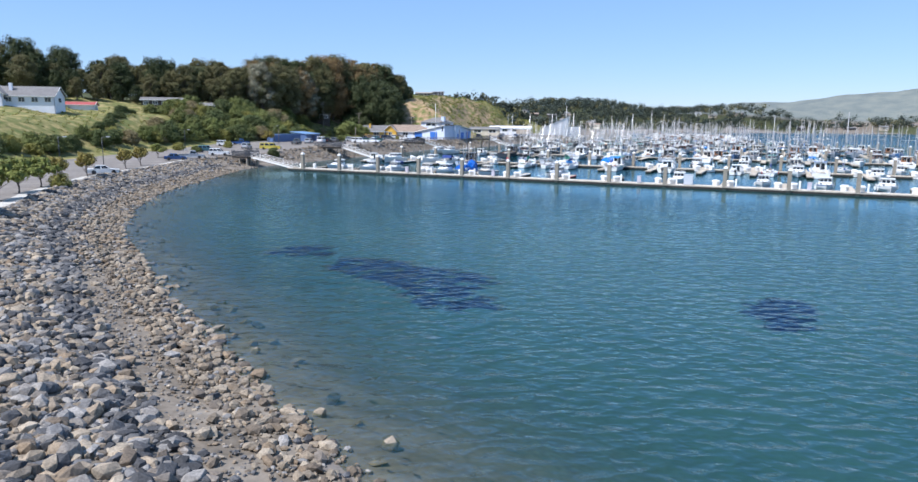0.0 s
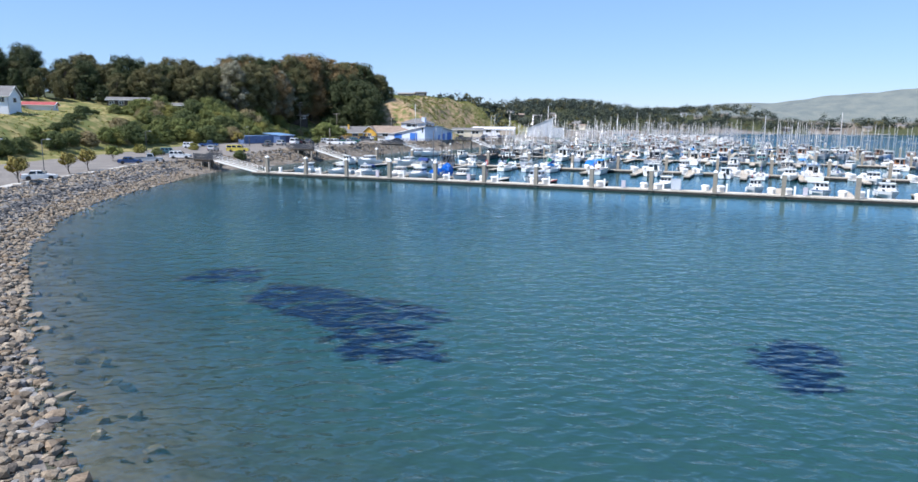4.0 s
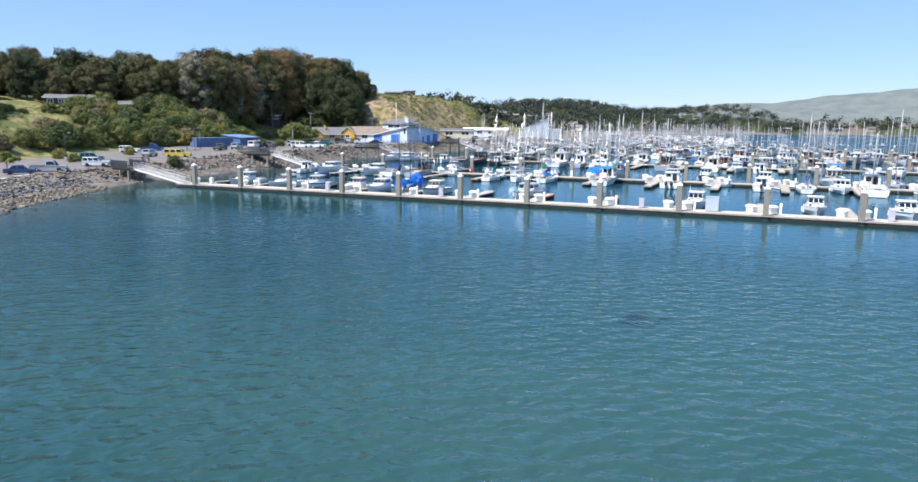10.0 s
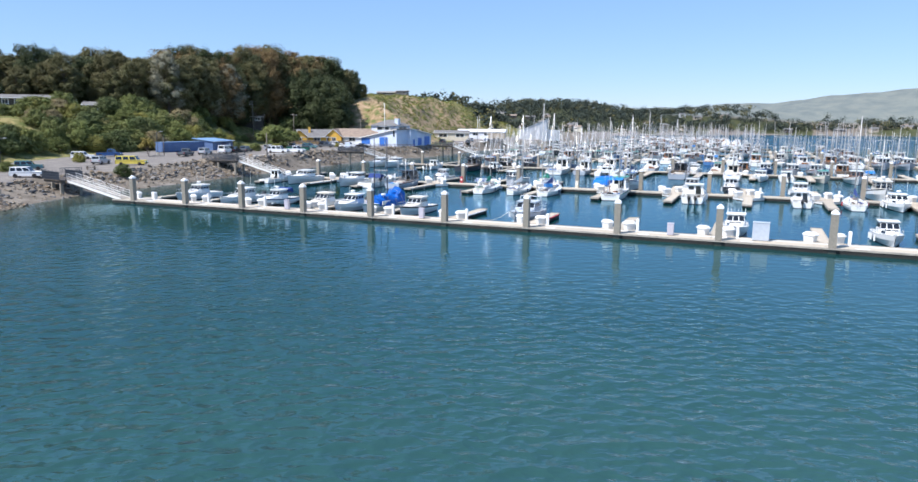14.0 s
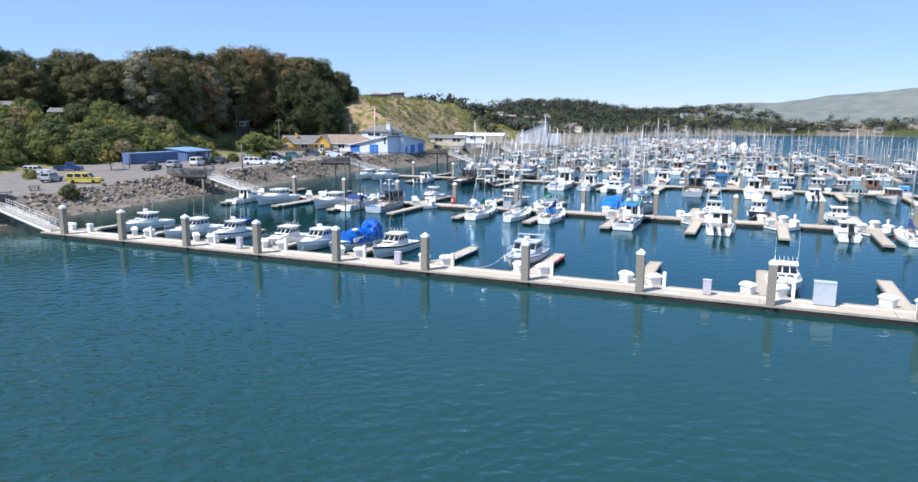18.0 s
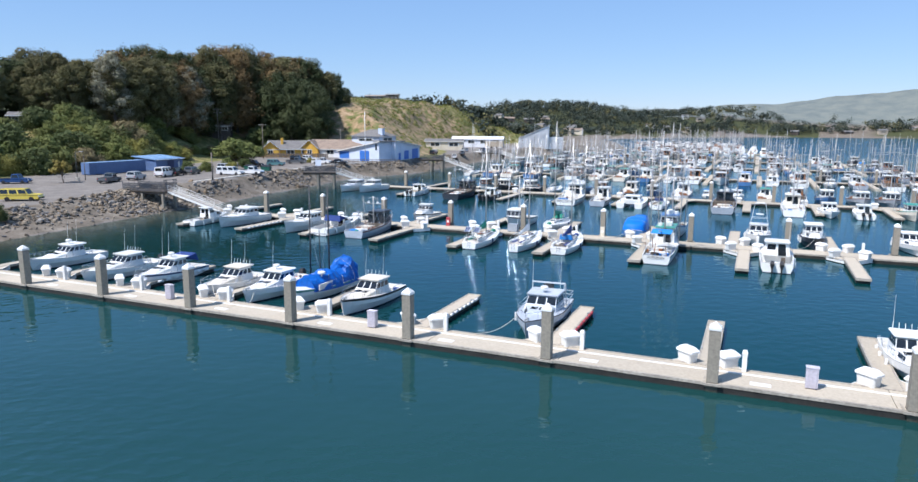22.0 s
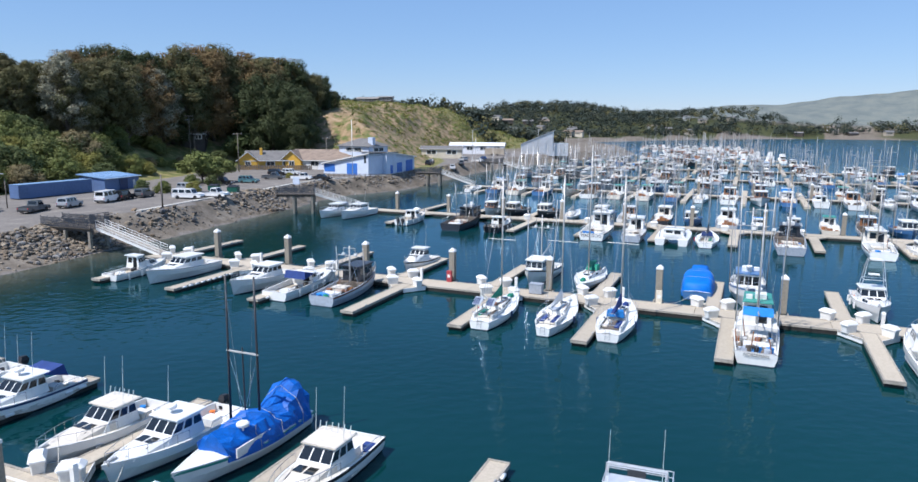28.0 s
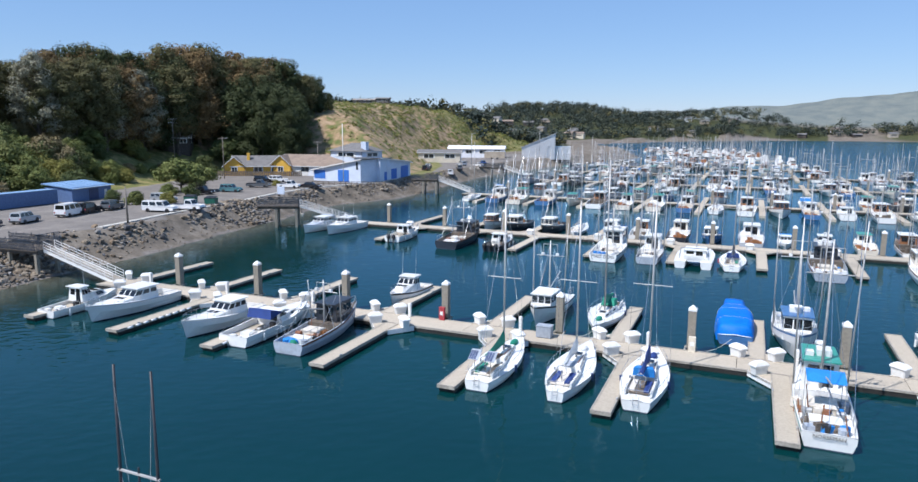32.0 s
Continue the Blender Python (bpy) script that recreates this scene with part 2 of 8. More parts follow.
M["rock"], M["rock_one"] = stone_mat("riprap_rock", False, shade=1.25), stone_mat("riprap_boulder", True, shade=1.25)
M["rock_dark"], M["rock_tan"] = stone_mat("dark_basalt_rock", False, 0.0, 0.36), stone_mat("tan_shore_stone", False, 0.56, 1.0, 1.05)
M["bark"] = mat("bark", (0.13, 0.105, 0.085), 0.9, var=0.3, scale=9, fine=60, bump=0.4)
M["pole"] = mat("weathered_pole", (0.22, 0.19, 0.155), 0.85, var=0.25, scale=10, fine=80, bump=0.2)
M["galv"] = mat("galvanised_steel", (0.42, 0.43, 0.43), 0.5, metal=0.4, var=0.1)
M["wall_white"] = mat("white_boards", (0.74, 0.76, 0.80), 0.65, var=0.06, scale=4, fine=40, bump=0.05)
M["wall_blue"] = mat("blue_wall_paint", (0.04, 0.16, 0.52), 0.55, var=0.1, scale=5, fine=40, bump=0.05)
M["wall_pale_blue"] = mat("pale_blue_wall", (0.58, 0.65, 0.76), 0.6, var=0.08, scale=4, fine=40, bump=0.05)
M["cont_blue"] = mat("container_blue_paint", (0.11, 0.18, 0.34), 0.55, var=0.12, scale=4, fine=40, bump=0.05)
M["roof_blue"] = mat("blue_metal_roof", (0.21, 0.34, 0.51), 0.5, var=0.1, scale=4, fine=40)
M["wall_yellow"] = mat("yellow_wall_paint", (0.72, 0.42, 0.06), 0.65, var=0.1, scale=4, fine=40)
M["wall_cream"] = mat("cream_wall_paint", (0.66, 0.60, 0.48), 0.65, var=0.1, scale=4, fine=40)
M["roof_grey"] = mat("grey_shingles", (0.17, 0.165, 0.16), 0.85, var=0.2, scale=8, fine=60, bump=0.3)
M["roof_brown"] = mat("brown_shingles", (0.26, 0.20, 0.155), 0.85, var=0.2, scale=8, fine=60, bump=0.3)
M["roof_red"] = mat("red_metal_roof", (0.36, 0.07, 0.06), 0.6, var=0.2, scale=8, fine=60)
M["wall_dark"] = mat("dark_timber_wall", (0.08, 0.065, 0.055), 0.8, var=0.2, scale=6, fine=60)
M["wall_tan"] = mat("tan_wall", (0.42, 0.36, 0.28), 0.75, var=0.15, scale=6, fine=60)
M["green_bin"] = mat("green_bin_paint", (0.01, 0.10, 0.07), 0.5, var=0.15, scale=10)
M["glass_house"] = mat("house_window_glass", (0.03, 0.04, 0.05), 0.08, var=0.1, bump=0, spec=0.8)


def leaf_mat(name, a, b, trans=0.25):
    m = mat(name, a, 0.6, var=0.16, scale=1.6, fine=25, bump=0, color2=b, island=0.2, spec=0.12)
    return m


M["euc"] = leaf_mat("eucalyptus_leaves", (0.122, 0.118, 0.050), (0.148, 0.118, 0.056))
M["euc_red"] = leaf_mat("rusty_eucalyptus_leaves", (0.205, 0.135, 0.060), (0.160, 0.122, 0.056))
M["euc_grey"] = leaf_mat("grey_eucalyptus_leaves", (0.30, 0.285, 0.20), (0.21, 0.205, 0.125))
M["cypress"] = leaf_mat("cypress_foliage", (0.062, 0.078, 0.032), (0.054, 0.064, 0.030))
M["shrub"] = leaf_mat("shrub_leaves", (0.150, 0.175, 0.052), (0.165, 0.165, 0.058))
M["shrub_dark"] = leaf_mat("dark_shrub_leaves", (0.088, 0.112, 0.040), (0.108, 0.122, 0.045))
M["shrub_yellow"] = leaf_mat("yellowish_shrub_leaves", (0.24, 0.225, 0.060), (0.195, 0.195, 0.055))
M["shrub_tan"] = leaf_mat("dry_shrub_leaves", (0.24, 0.195, 0.10), (0.18, 0.155, 0.08))
M["street_leaf"] = leaf_mat("street_tree_leaves", (0.18, 0.20, 0.05), (0.22, 0.21, 0.055))
M["street_rust"] = leaf_mat("rusty_street_tree_leaves", (0.23, 0.185, 0.05), (0.18, 0.165, 0.05))
# far foliage: distance haze mixed into both greens, paler and bluer
M["far_leaf"] = leaf_mat("hazed_woods_foliage", (0.058, 0.072, 0.052), (0.082, 0.088, 0.060))
M["far_leaf_dark"] = leaf_mat("hazed_dark_foliage", (0.038, 0.052, 0.042), (0.050, 0.062, 0.048))
# navy instead of kelp's own colour: the reflected sky is painted in
M["kelp"] = mat("sky_tinted_kelp", (0.001, 0.010, 0.070), 0.8, var=0.2, scale=6, fine=40, island=0.4, spec=0.0)

# ---- the lie of the land ----
PARK = 3.7   # height of the northern car park above the water


def park_at(Y):
    """The car park slopes down towards the south."""
    return np.interp(Y, [-30, 0, 33, 58], [2.1, 2.4, 3.0, PARK])


SHORE = np.array([(400, -345), (200, -205), (125, -133), (104, -116.5), (92.5, -107.4), (85.8, -104), (73, -96.6), (61, -89), (46, -79.2), (31, -65), (17, -48), (5, -26), (-4.5, -9), (-9.5, 4), (-11, 20), (-13.5, 36), (-15.6, 52), (-16, 62), (-19.5, 80), (-22, 100), (-25, 114), (-26, 126), (-19.5, 146), (-21, 162),
                  (-25.8, 204.4), (-27.4, 242.5), (-20.1, 299.2), (-9.6, 352.8), (2.1, 403.2), (-18.9, 487.9), (-61.3, 579.4), (-91.1, 650.9), (-74.4, 741.3), (-41.7, 829.9), (38.7, 970.2), (166.7, 1066.2), (325.5, 1061), (618.6, 972.5), (1320.8, 615.2)], float)
FOOT = np.array([(300, -345), (60, -180), (6, -104), (-18, -68), (-34, -38), (-46, -12), (-58, 22), (-66, 45), (-69, 70), (-70, 98), (-75, 120), (-82, 134), (-88, 150), (-82, 168), (-62, 171), (-30, 173), (-33, 190), (-44, 222),
                 (-54.9, 242.5), (-67.8, 272.6), (-74.5, 311.3), (-69.8, 363.8), (-54.8, 420.8), (-62.6, 497.7), (-98, 587.6), (-127, 657.5), (-100.9, 743.6), (-59.9, 840.2), (27.3, 982), (162.9, 1076.4), (322.8, 1071.2), (613.8, 984.3), (1316.9, 627.6)], float)


def side_distance(line, X, Y):
    """Signed distance from a line; positive on the land's side, to the west and north."""
    best = np.full(X.shape, 1e9)
    for a, b in zip(line, line[1:]):
        d = b - a
        t = np.clip(((X - a[0]) * d[0] + (Y - a[1]) * d[1]) / (d @ d), 0, 1)
        best = np.minimum(best, (X - a[0] - t * d[0]) ** 2 + (Y - a[1] - t * d[1]) ** 2)
    ring = np.vstack([line, [(9000, 1700), (9000, 9000), (-9000, 9000), (-9000, -9000), (line[0][0], -9000)]])
    inside = np.zeros(X.shape, bool)
    for a, b in zip(ring, np.roll(ring, -1, 0)):
        cross = (a[1] > Y) != (b[1] > Y)
        with np.errstate(divide="ignore", invalid="ignore"):
            inside ^= cross & (X < (b[0] - a[0]) * (Y - a[1]) / (b[1] - a[1] + 1e-12) + a[0])
    return np.sqrt(best) * np.where(inside, 1, -1)


def narrow(Y):
    """The bank is steeper north of the second pier."""
    return np.interp(Y, [40, 66], [1.0, 0.6])


def waves(X, Y, s, seed):
    """Smooth irregular relief from a few crossing waves."""
    r = np.random.RandomState(seed)
    out = np.zeros(X.shape)
    for k in range(9):
        a, f, p = r.uniform(0, 2 * np.pi), r.uniform(0.6, 2.2) / s, r.uniform(0, 6.28)
        out += np.sin((X * np.cos(a) + Y * np.sin(a)) * f * 2 * np.pi + p) / 3
    return out / 2


def smooth(x, a, b):
    t = np.clip((x - a) / (b - a), 0, 1)
    return t * t * (3 - 2 * t)


def land(X, Y):
    X, Y = np.asarray(X, float), np.asarray(Y, float)
    d, e = side_distance(SHORE, X, Y), side_distance(FOOT, X, Y)
    south = 1 - smooth(Y, -14, 6)
    top = park_at(Y)
    below = np.interp(d, [-60, -14, -3, 0], [-5, -3.0, -0.45, 0])
    bank_s = below + top * np.interp(d, [0, 2.4, 4.6, 9.2, 9.8], [0, 0.24, 0.34, 0.96, 1.0])
    bank_n = below + top * np.interp(d / narrow(Y), [0, 2.5, 4.5, 8.5, 9.5, 10], [0, 0.19, 0.35, 0.89, 0.97, 1.0])
    z = bank_s * south + bank_n * (1 - south)
    dune = smooth(Y, 150, 185) * (1 - smooth(Y, 376, 440))
    far = smooth(Y, 376, 465)
    hill = smooth(e, 0, 26) * 9.0 + smooth(e, 18, 70) * 6 + smooth(e, 60, 200) * 8
    crest = np.interp(Y, [150, 198, 240, 280, 328, 358, 390, 450], [17.5, 19, 21.3, 23.8, 25.2, 24, 20.5, 14])
    hill_d = smooth(e, 0, 38) * crest * 0.96 + smooth(e, 30, 70) * crest * 0.08 - smooth(e, 85, 140) * 7
    hill_f = smooth(e, 6, 140) * (25 + 7 * waves(X, Y, 300, 8)) * (1 + 0.1 * smooth(Y, 670, 950)) + smooth(e, 110, 420) * 9
    h = hill * (1 - dune) * (1 - far) + hill_d * dune * (1 - far) + hill_f * far
    rough = waves(X, Y, 21, 3) * 0.9 + waves(X, Y, 7, 4) * 0.3
    z = z + h + rough * smooth(e, 3, 25) * (1 + 0.8 * dune)
    ridge = np.interp(X, [-342, -114, -18, 31, 75, 108, 173, 217, 260, 316, 508, 1000], [40, 46, 51, 55, 56, 59, 66, 71, 76, 82, 90, 72]) + 1.6 * np.sin(X / 25) + 0.8 * np.sin(X / 9.4)
    far_s = smooth(Y, 1180, 1370)
    z = z * (1 - far_s) + far_s * ridge
    near = np.exp(-((d - 3) / 4) ** 2)
    return z + waves(X, Y, 2.7, 9) * 0.07 * near, d, e


def spread(a, b, lo, hi, step, grow=1.16):
    """Grid lines: step apart between lo and hi, wider and wider beyond."""
    mid = list(np.arange(lo, hi + 0.01, step))
    s, x, left = step, lo, []
    while x > a:
        s *= grow
        x -= s
        left.append(x)
    s, x, right = step, hi, []
    while x < b:
        s *= grow
        x += s
        right.append(x)
    return np.array(left[::-1] + mid + right)


gx, gy = spread(-2600, 3600, -130, 112, 1.7), spread(-900, 3900, -132, 330, 1.9)
GX, GY = np.meshgrid(gx, gy)
GZ, GD, GE = land(GX, GY)
nx, ny = len(gx), len(gy)
idx = np.arange(nx * ny).reshape(ny, nx)
quads = np.stack([idx[:-1, :-1], idx[:-1, 1:], idx[1:, 1:], idx[1:, :-1]], -1).reshape(-1, 4)


def ground_material():
    m = bpy.data.materials.new("ground")
    m.use_nodes = True
    N, L = m.node_tree.nodes, m.node_tree.links
    p = N["Principled BSDF"]
    p.inputs["Roughness"].default_value, p.inputs["Specular IOR Level"].default_value = 0.95, 0.2
    geo = N.new("ShaderNodeNewGeometry")

    def noise_tex(s, d=5):
        n = N.new("ShaderNodeTexNoise")
        n.inputs["Scale"].default_value, n.inputs["Detail"].default_value = s, d
        L.new(geo.outputs["Position"], n.inputs["Vector"])
        return n.outputs["Fac"]

    big, mid, fine = noise_tex(0.045), noise_tex(0.35), noise_tex(3.2)

    def ramp(src, stops):
        r = N.new("ShaderNodeValToRGB")
        while len(r.color_ramp.elements) < len(stops):
            r.color_ramp.elements.new(0.5)
        for el, (pos, c) in zip(r.color_ramp.elements, stops):
            el.position, el.color = pos, (*c, 1)
        L.new(src, r.inputs[0])
        return r.outputs[0]

    def mix(f, a, b):
        x = N.new("ShaderNodeMix")
        x.data_type = "RGBA"
        L.new(f, x.inputs["Factor"]), L.new(a, x.inputs["A"]), L.new(b, x.inputs["B"])
        return x.outputs["Result"]

    def attr(name):
        a = N.new("ShaderNodeAttribute")
        a.attribute_name = name
        return a.outputs["Fac"]

    def edge(f, amount=0.5):
        """A mask with a ragged border."""
        a = N.new("ShaderNodeMath")
        a.operation = "MULTIPLY_ADD"
        L.new(mid, a.inputs[0])
        a.inputs[1].default_value, a.inputs[2].default_value = amount, -amount / 2
        b = N.new("ShaderNodeMath")
        b.operation = "ADD"
        L.new(f, b.inputs[0]), L.new(a.outputs[0], b.inputs[1])
        r = N.new("ShaderNodeMapRange")
        r.inputs["From Min"].default_value, r.inputs["From Max"].default_value = 0.4, 0.6
        L.new(b.outputs[0], r.inputs["Value"])
        return r.outputs[0]

    mud = ramp(mid, [(0.3, (0.105, 0.090, 0.070)), (0.5, (0.165, 0.140, 0.110)), (0.7, (0.230, 0.20, 0.160))])
    bed = ramp(mid, [(0.3, (0.125, 0.112, 0.098)), (0.7, (0.225, 0.200, 0.175))])
    paved = ramp(mid, [(0.3, (0.155, 0.142, 0.128)), (0.6, (0.20, 0.182, 0.162)), (0.75, (0.25, 0.228, 0.20))])
    grass = ramp(mid, [(0.3, (0.09, 0.115, 0.032)), (0.5, (0.16, 0.155, 0.055)), (0.62, (0.28, 0.23, 0.10)), (0.75, (0.21, 0.185, 0.068))])
    dune = ramp(mid, [(0.32, (0.10, 0.12, 0.04)), (0.44, (0.16, 0.15, 0.062)), (0.52, (0.27, 0.19, 0.11)), (0.70, (0.36, 0.27, 0.17))])
    wood = ramp(mid, [(0.35, (0.035, 0.045, 0.018)), (0.6, (0.07, 0.075, 0.03)), (0.75, (0.10, 0.085, 0.045))])
    # far ridge: aerial haze put into the colour as a grey-blue cast
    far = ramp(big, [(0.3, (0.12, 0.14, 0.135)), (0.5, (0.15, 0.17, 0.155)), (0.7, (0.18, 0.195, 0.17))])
    c = mix(edge(attr("grass")), mud, grass)
    c = mix(edge(attr("dune"), 0.7), c, dune)
    c = mix(edge(attr("wood"), 0.8), c, wood)
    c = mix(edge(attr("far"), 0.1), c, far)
    c = mix(edge(attr("paved"), 0.06), c, paved)
    c = mix(edge(attr("bed"), 0.2), c, bed)
    k = N.new("ShaderNodeMapRange")
    k.inputs["From Min"].default_value, k.inputs["From Max"].default_value = 0.3, 0.7
    k.inputs["To Min"].default_value, k.inputs["To Max"].default_value = 0.8, 1.18
    L.new(fine, k.inputs["Value"])
    s = N.new("ShaderNodeVectorMath")
    s.operation = "SCALE"
    L.new(c, s.inputs[0]), L.new(k.outputs[0], s.inputs["Scale"])
    L.new(s.outputs[0], p.inputs["Base Color"])
    b = N.new("ShaderNodeBump")
    b.inputs["Strength"].default_value, b.inputs["Distance"].default_value = 0.4, 0.08
    L.new(fine, b.inputs["Height"]), L.new(b.outputs[0], p.inputs["Normal"])
    return m


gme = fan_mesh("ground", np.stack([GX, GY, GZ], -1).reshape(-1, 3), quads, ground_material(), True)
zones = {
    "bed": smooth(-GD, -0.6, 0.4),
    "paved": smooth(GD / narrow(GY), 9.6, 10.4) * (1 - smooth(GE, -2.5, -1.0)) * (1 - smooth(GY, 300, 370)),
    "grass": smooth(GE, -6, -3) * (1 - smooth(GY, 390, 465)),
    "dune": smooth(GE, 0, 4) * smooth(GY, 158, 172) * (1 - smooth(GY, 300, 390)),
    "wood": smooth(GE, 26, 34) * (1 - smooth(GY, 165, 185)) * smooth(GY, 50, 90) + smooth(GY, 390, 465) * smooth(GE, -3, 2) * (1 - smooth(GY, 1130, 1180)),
    # where the ridge takes its haze-greyed colour
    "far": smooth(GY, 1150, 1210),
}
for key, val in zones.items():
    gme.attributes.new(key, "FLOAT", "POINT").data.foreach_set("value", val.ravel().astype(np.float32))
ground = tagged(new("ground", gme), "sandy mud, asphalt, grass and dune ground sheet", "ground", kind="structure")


# ---- the water ----
def water_material():
    m = bpy.data.materials.new("harbour_water")
    m.use_nodes = True
    N, L = m.node_tree.nodes, m.node_tree.links
    p = N["Principled BSDF"]
    p.inputs["Specular IOR Level"].default_value, p.inputs["Roughness"].default_value = 0.0, 0.9
    geo = N.new("ShaderNodeNewGeometry")

    def along(s, stretch, rot):
        """Coordinates drawn out along the direction rot, s cells to the metre across it."""
        mp = N.new("ShaderNodeMapping")
        mp.vector_type = "TEXTURE"
        mp.inputs["Scale"].default_value = (1 / (s * stretch), 1 / s, 1 / s)
        mp.inputs["Rotation"].default_value = (0, 0, rot)
        L.new(geo.outputs["Position"], mp.inputs["Vector"])
        return mp.outputs[0]

    def cells(s, stretch, rot, warp):
        """Wavelets: rounded troughs that meet in thin, crooked crests."""
        bend = N.new("ShaderNodeTexNoise")
        bend.inputs["Scale"].default_value, bend.inputs["Detail"].default_value = 0.9, 1.5
        co = along(s, stretch, rot)
        L.new(co, bend.inputs["Vector"])
        mad = N.new("ShaderNodeVectorMath")
        mad.operation = "MULTIPLY_ADD"
        L.new(bend.outputs["Color"], mad.inputs[0]), L.new(co, mad.inputs[2])
        mad.inputs[1].default_value = (warp, warp, 0)
        v = N.new("ShaderNodeTexVoronoi")
        v.voronoi_dimensions, v.feature = "2D", "SMOOTH_F1"
        v.inputs["Scale"].default_value, v.inputs["Smoothness"].default_value = 1.0, 0.22
        L.new(mad.outputs[0], v.inputs["Vector"])
        return v.outputs["Distance"]

    def noise_tex(s, stretch, rot, d=3):
        n = N.new("ShaderNodeTexNoise")
        n.inputs["Scale"].default_value, n.inputs["Detail"].default_value = 1.0, d
        L.new(along(s, stretch, rot), n.inputs["Vector"])
        return n.outputs["Fac"]

    swell, cross = cells(1.1, 0.66, radians(35), 1.1), cells(1.9, 0.7, radians(16), 1.2)
    roll, ripple = noise_tex(0.42, 0.4, radians(24), 1.0), noise_tex(2.6, 0.6, radians(22), 2.5)
    patch = noise_tex(0.03, 0.6, 0.3, 4)
    r = N.new("ShaderNodeValToRGB")
    r.color_ramp.elements[0].position, r.color_ramp.elements[0].color = 0.38, (0.0015, 0.026, 0.028, 1)
    r.color_ramp.elements[1].position, r.color_ramp.elements[1].color = 0.64, (0.0025, 0.034, 0.035, 1)
    L.new(patch, r.inputs[0])
    r2 = N.new("ShaderNodeValToRGB")
    r2.color_ramp.elements[0].position, r2.color_ramp.elements[0].color = 0.36, (0.018, 0.060, 0.057, 1)
    r2.color_ramp.elements[1].position, r2.color_ramp.elements[1].color = 0.66, (0.031, 0.079, 0.070, 1)
    L.new(patch, r2.inputs[0])
    silt = N.new("ShaderNodeAttribute")
    silt.attribute_name = "silt"
    blend = N.new("ShaderNodeMix")
    blend.data_type = "RGBA"
    L.new(silt.outputs["Fac"], blend.inputs["Factor"]), L.new(r.outputs[0], blend.inputs["A"]), L.new(r2.outputs[0], blend.inputs["B"])
    L.new(blend.outputs["Result"], p.inputs["Base Color"])
    def math_node(op, a, b):
        n = N.new("ShaderNodeMath")
        n.operation = op
        for slot, v in zip(n.inputs, (a, b)):
            if isinstance(v, (int, float)):
                slot.default_value = v
            else:
                L.new(v, slot)
        return n.outputs[0]

    height = math_node("ADD", math_node("ADD", math_node("MULTIPLY", swell, 0.34), math_node("MULTIPLY", cross, 0.13)), math_node("ADD", math_node("MULTIPLY", ripple, 0.07), math_node("MULTIPLY", roll, 0.14)))
    calm = N.new("ShaderNodeAttribute")
    calm.attribute_name = "chop"
    b = N.new("ShaderNodeBump")
    b.inputs["Distance"].default_value = 0.55
    L.new(calm.outputs["Fac"], b.inputs["Strength"])
    L.new(height, b.inputs["Height"]), L.new(b.outputs[0], p.inputs["Normal"])
    tr = N.new("ShaderNodeBsdfTransparent")
    tr.inputs[0].default_value = (0.80, 0.83, 0.76, 1)
    mx = N.new("ShaderNodeMixShader")
    murk = N.new("ShaderNodeAttribute")
    murk.attribute_name = "murk"
    L.new(murk.outputs["Fac"], mx.inputs[0])
    L.new(tr.outputs[0], mx.inputs[1]), L.new(p.outputs[0], mx.inputs[2])
    # the gloss of the surface lies over the clear and the cloudy water alike
    shine = N.new("ShaderNodeBsdfGlossy")
    shine.inputs["Color"].default_value = (0.60, 0.83, 1.0, 1)
    L.new(math_node("ADD", math_node("MULTIPLY", calm.outputs["Fac"], 0.08), 0.05), shine.inputs["Roughness"])
    fres = N.new("ShaderNodeFresnel")
    fres.inputs["IOR"].default_value = 1.33
    L.new(b.outputs[0], shine.inputs["Normal"]), L.new(b.outputs[0], fres.inputs["Normal"])
    top = N.new("ShaderNodeMixShader")
    L.new(math_node("MULTIPLY", fres.outputs[0], 0.9), top.inputs[0])
    L.new(mx.outputs[0], top.inputs[1]), L.new(shine.outputs[0], top.inputs[2])
    L.new(top.outputs[0], N["Material Output"].inputs["Surface"])
    return m


wx, wy = spread(-500, 3800, -34, 112, 2.0, 1.25), spread(-700, 3000, -132, 130, 2.0, 1.25)
wx, wy = np.unique(np.concatenate([wx, np.arange(64, 108.5, 0.45)])), np.unique(np.concatenate([wy, np.arange(-91, -74, 0.45), np.arange(-52.5, -48, 0.45)]))
WX, WY = np.meshgrid(wx, wy)
wi = np.arange(WX.size).reshape(WX.shape)
wme = fan_mesh("water", np.stack([WX, WY, 0 * WX], -1).reshape(-1, 3),
               np.stack([wi[:-1, :-1], wi[:-1, 1:], wi[1:, 1:], wi[1:, :-1]], -1).reshape(-1, 4), water_material(), True)
wme.attributes.new("chop", "FLOAT", "POINT").data.foreach_set("value", np.maximum(0.9 - 0.80 * smooth(WY, -50, -12), 0.6 * np.maximum(smooth(WY, 325, 370), smooth(WX, 165, 190))).ravel().astype(np.float32))
wdepth = np.maximum(0.0, -land(WX, WY)[0])
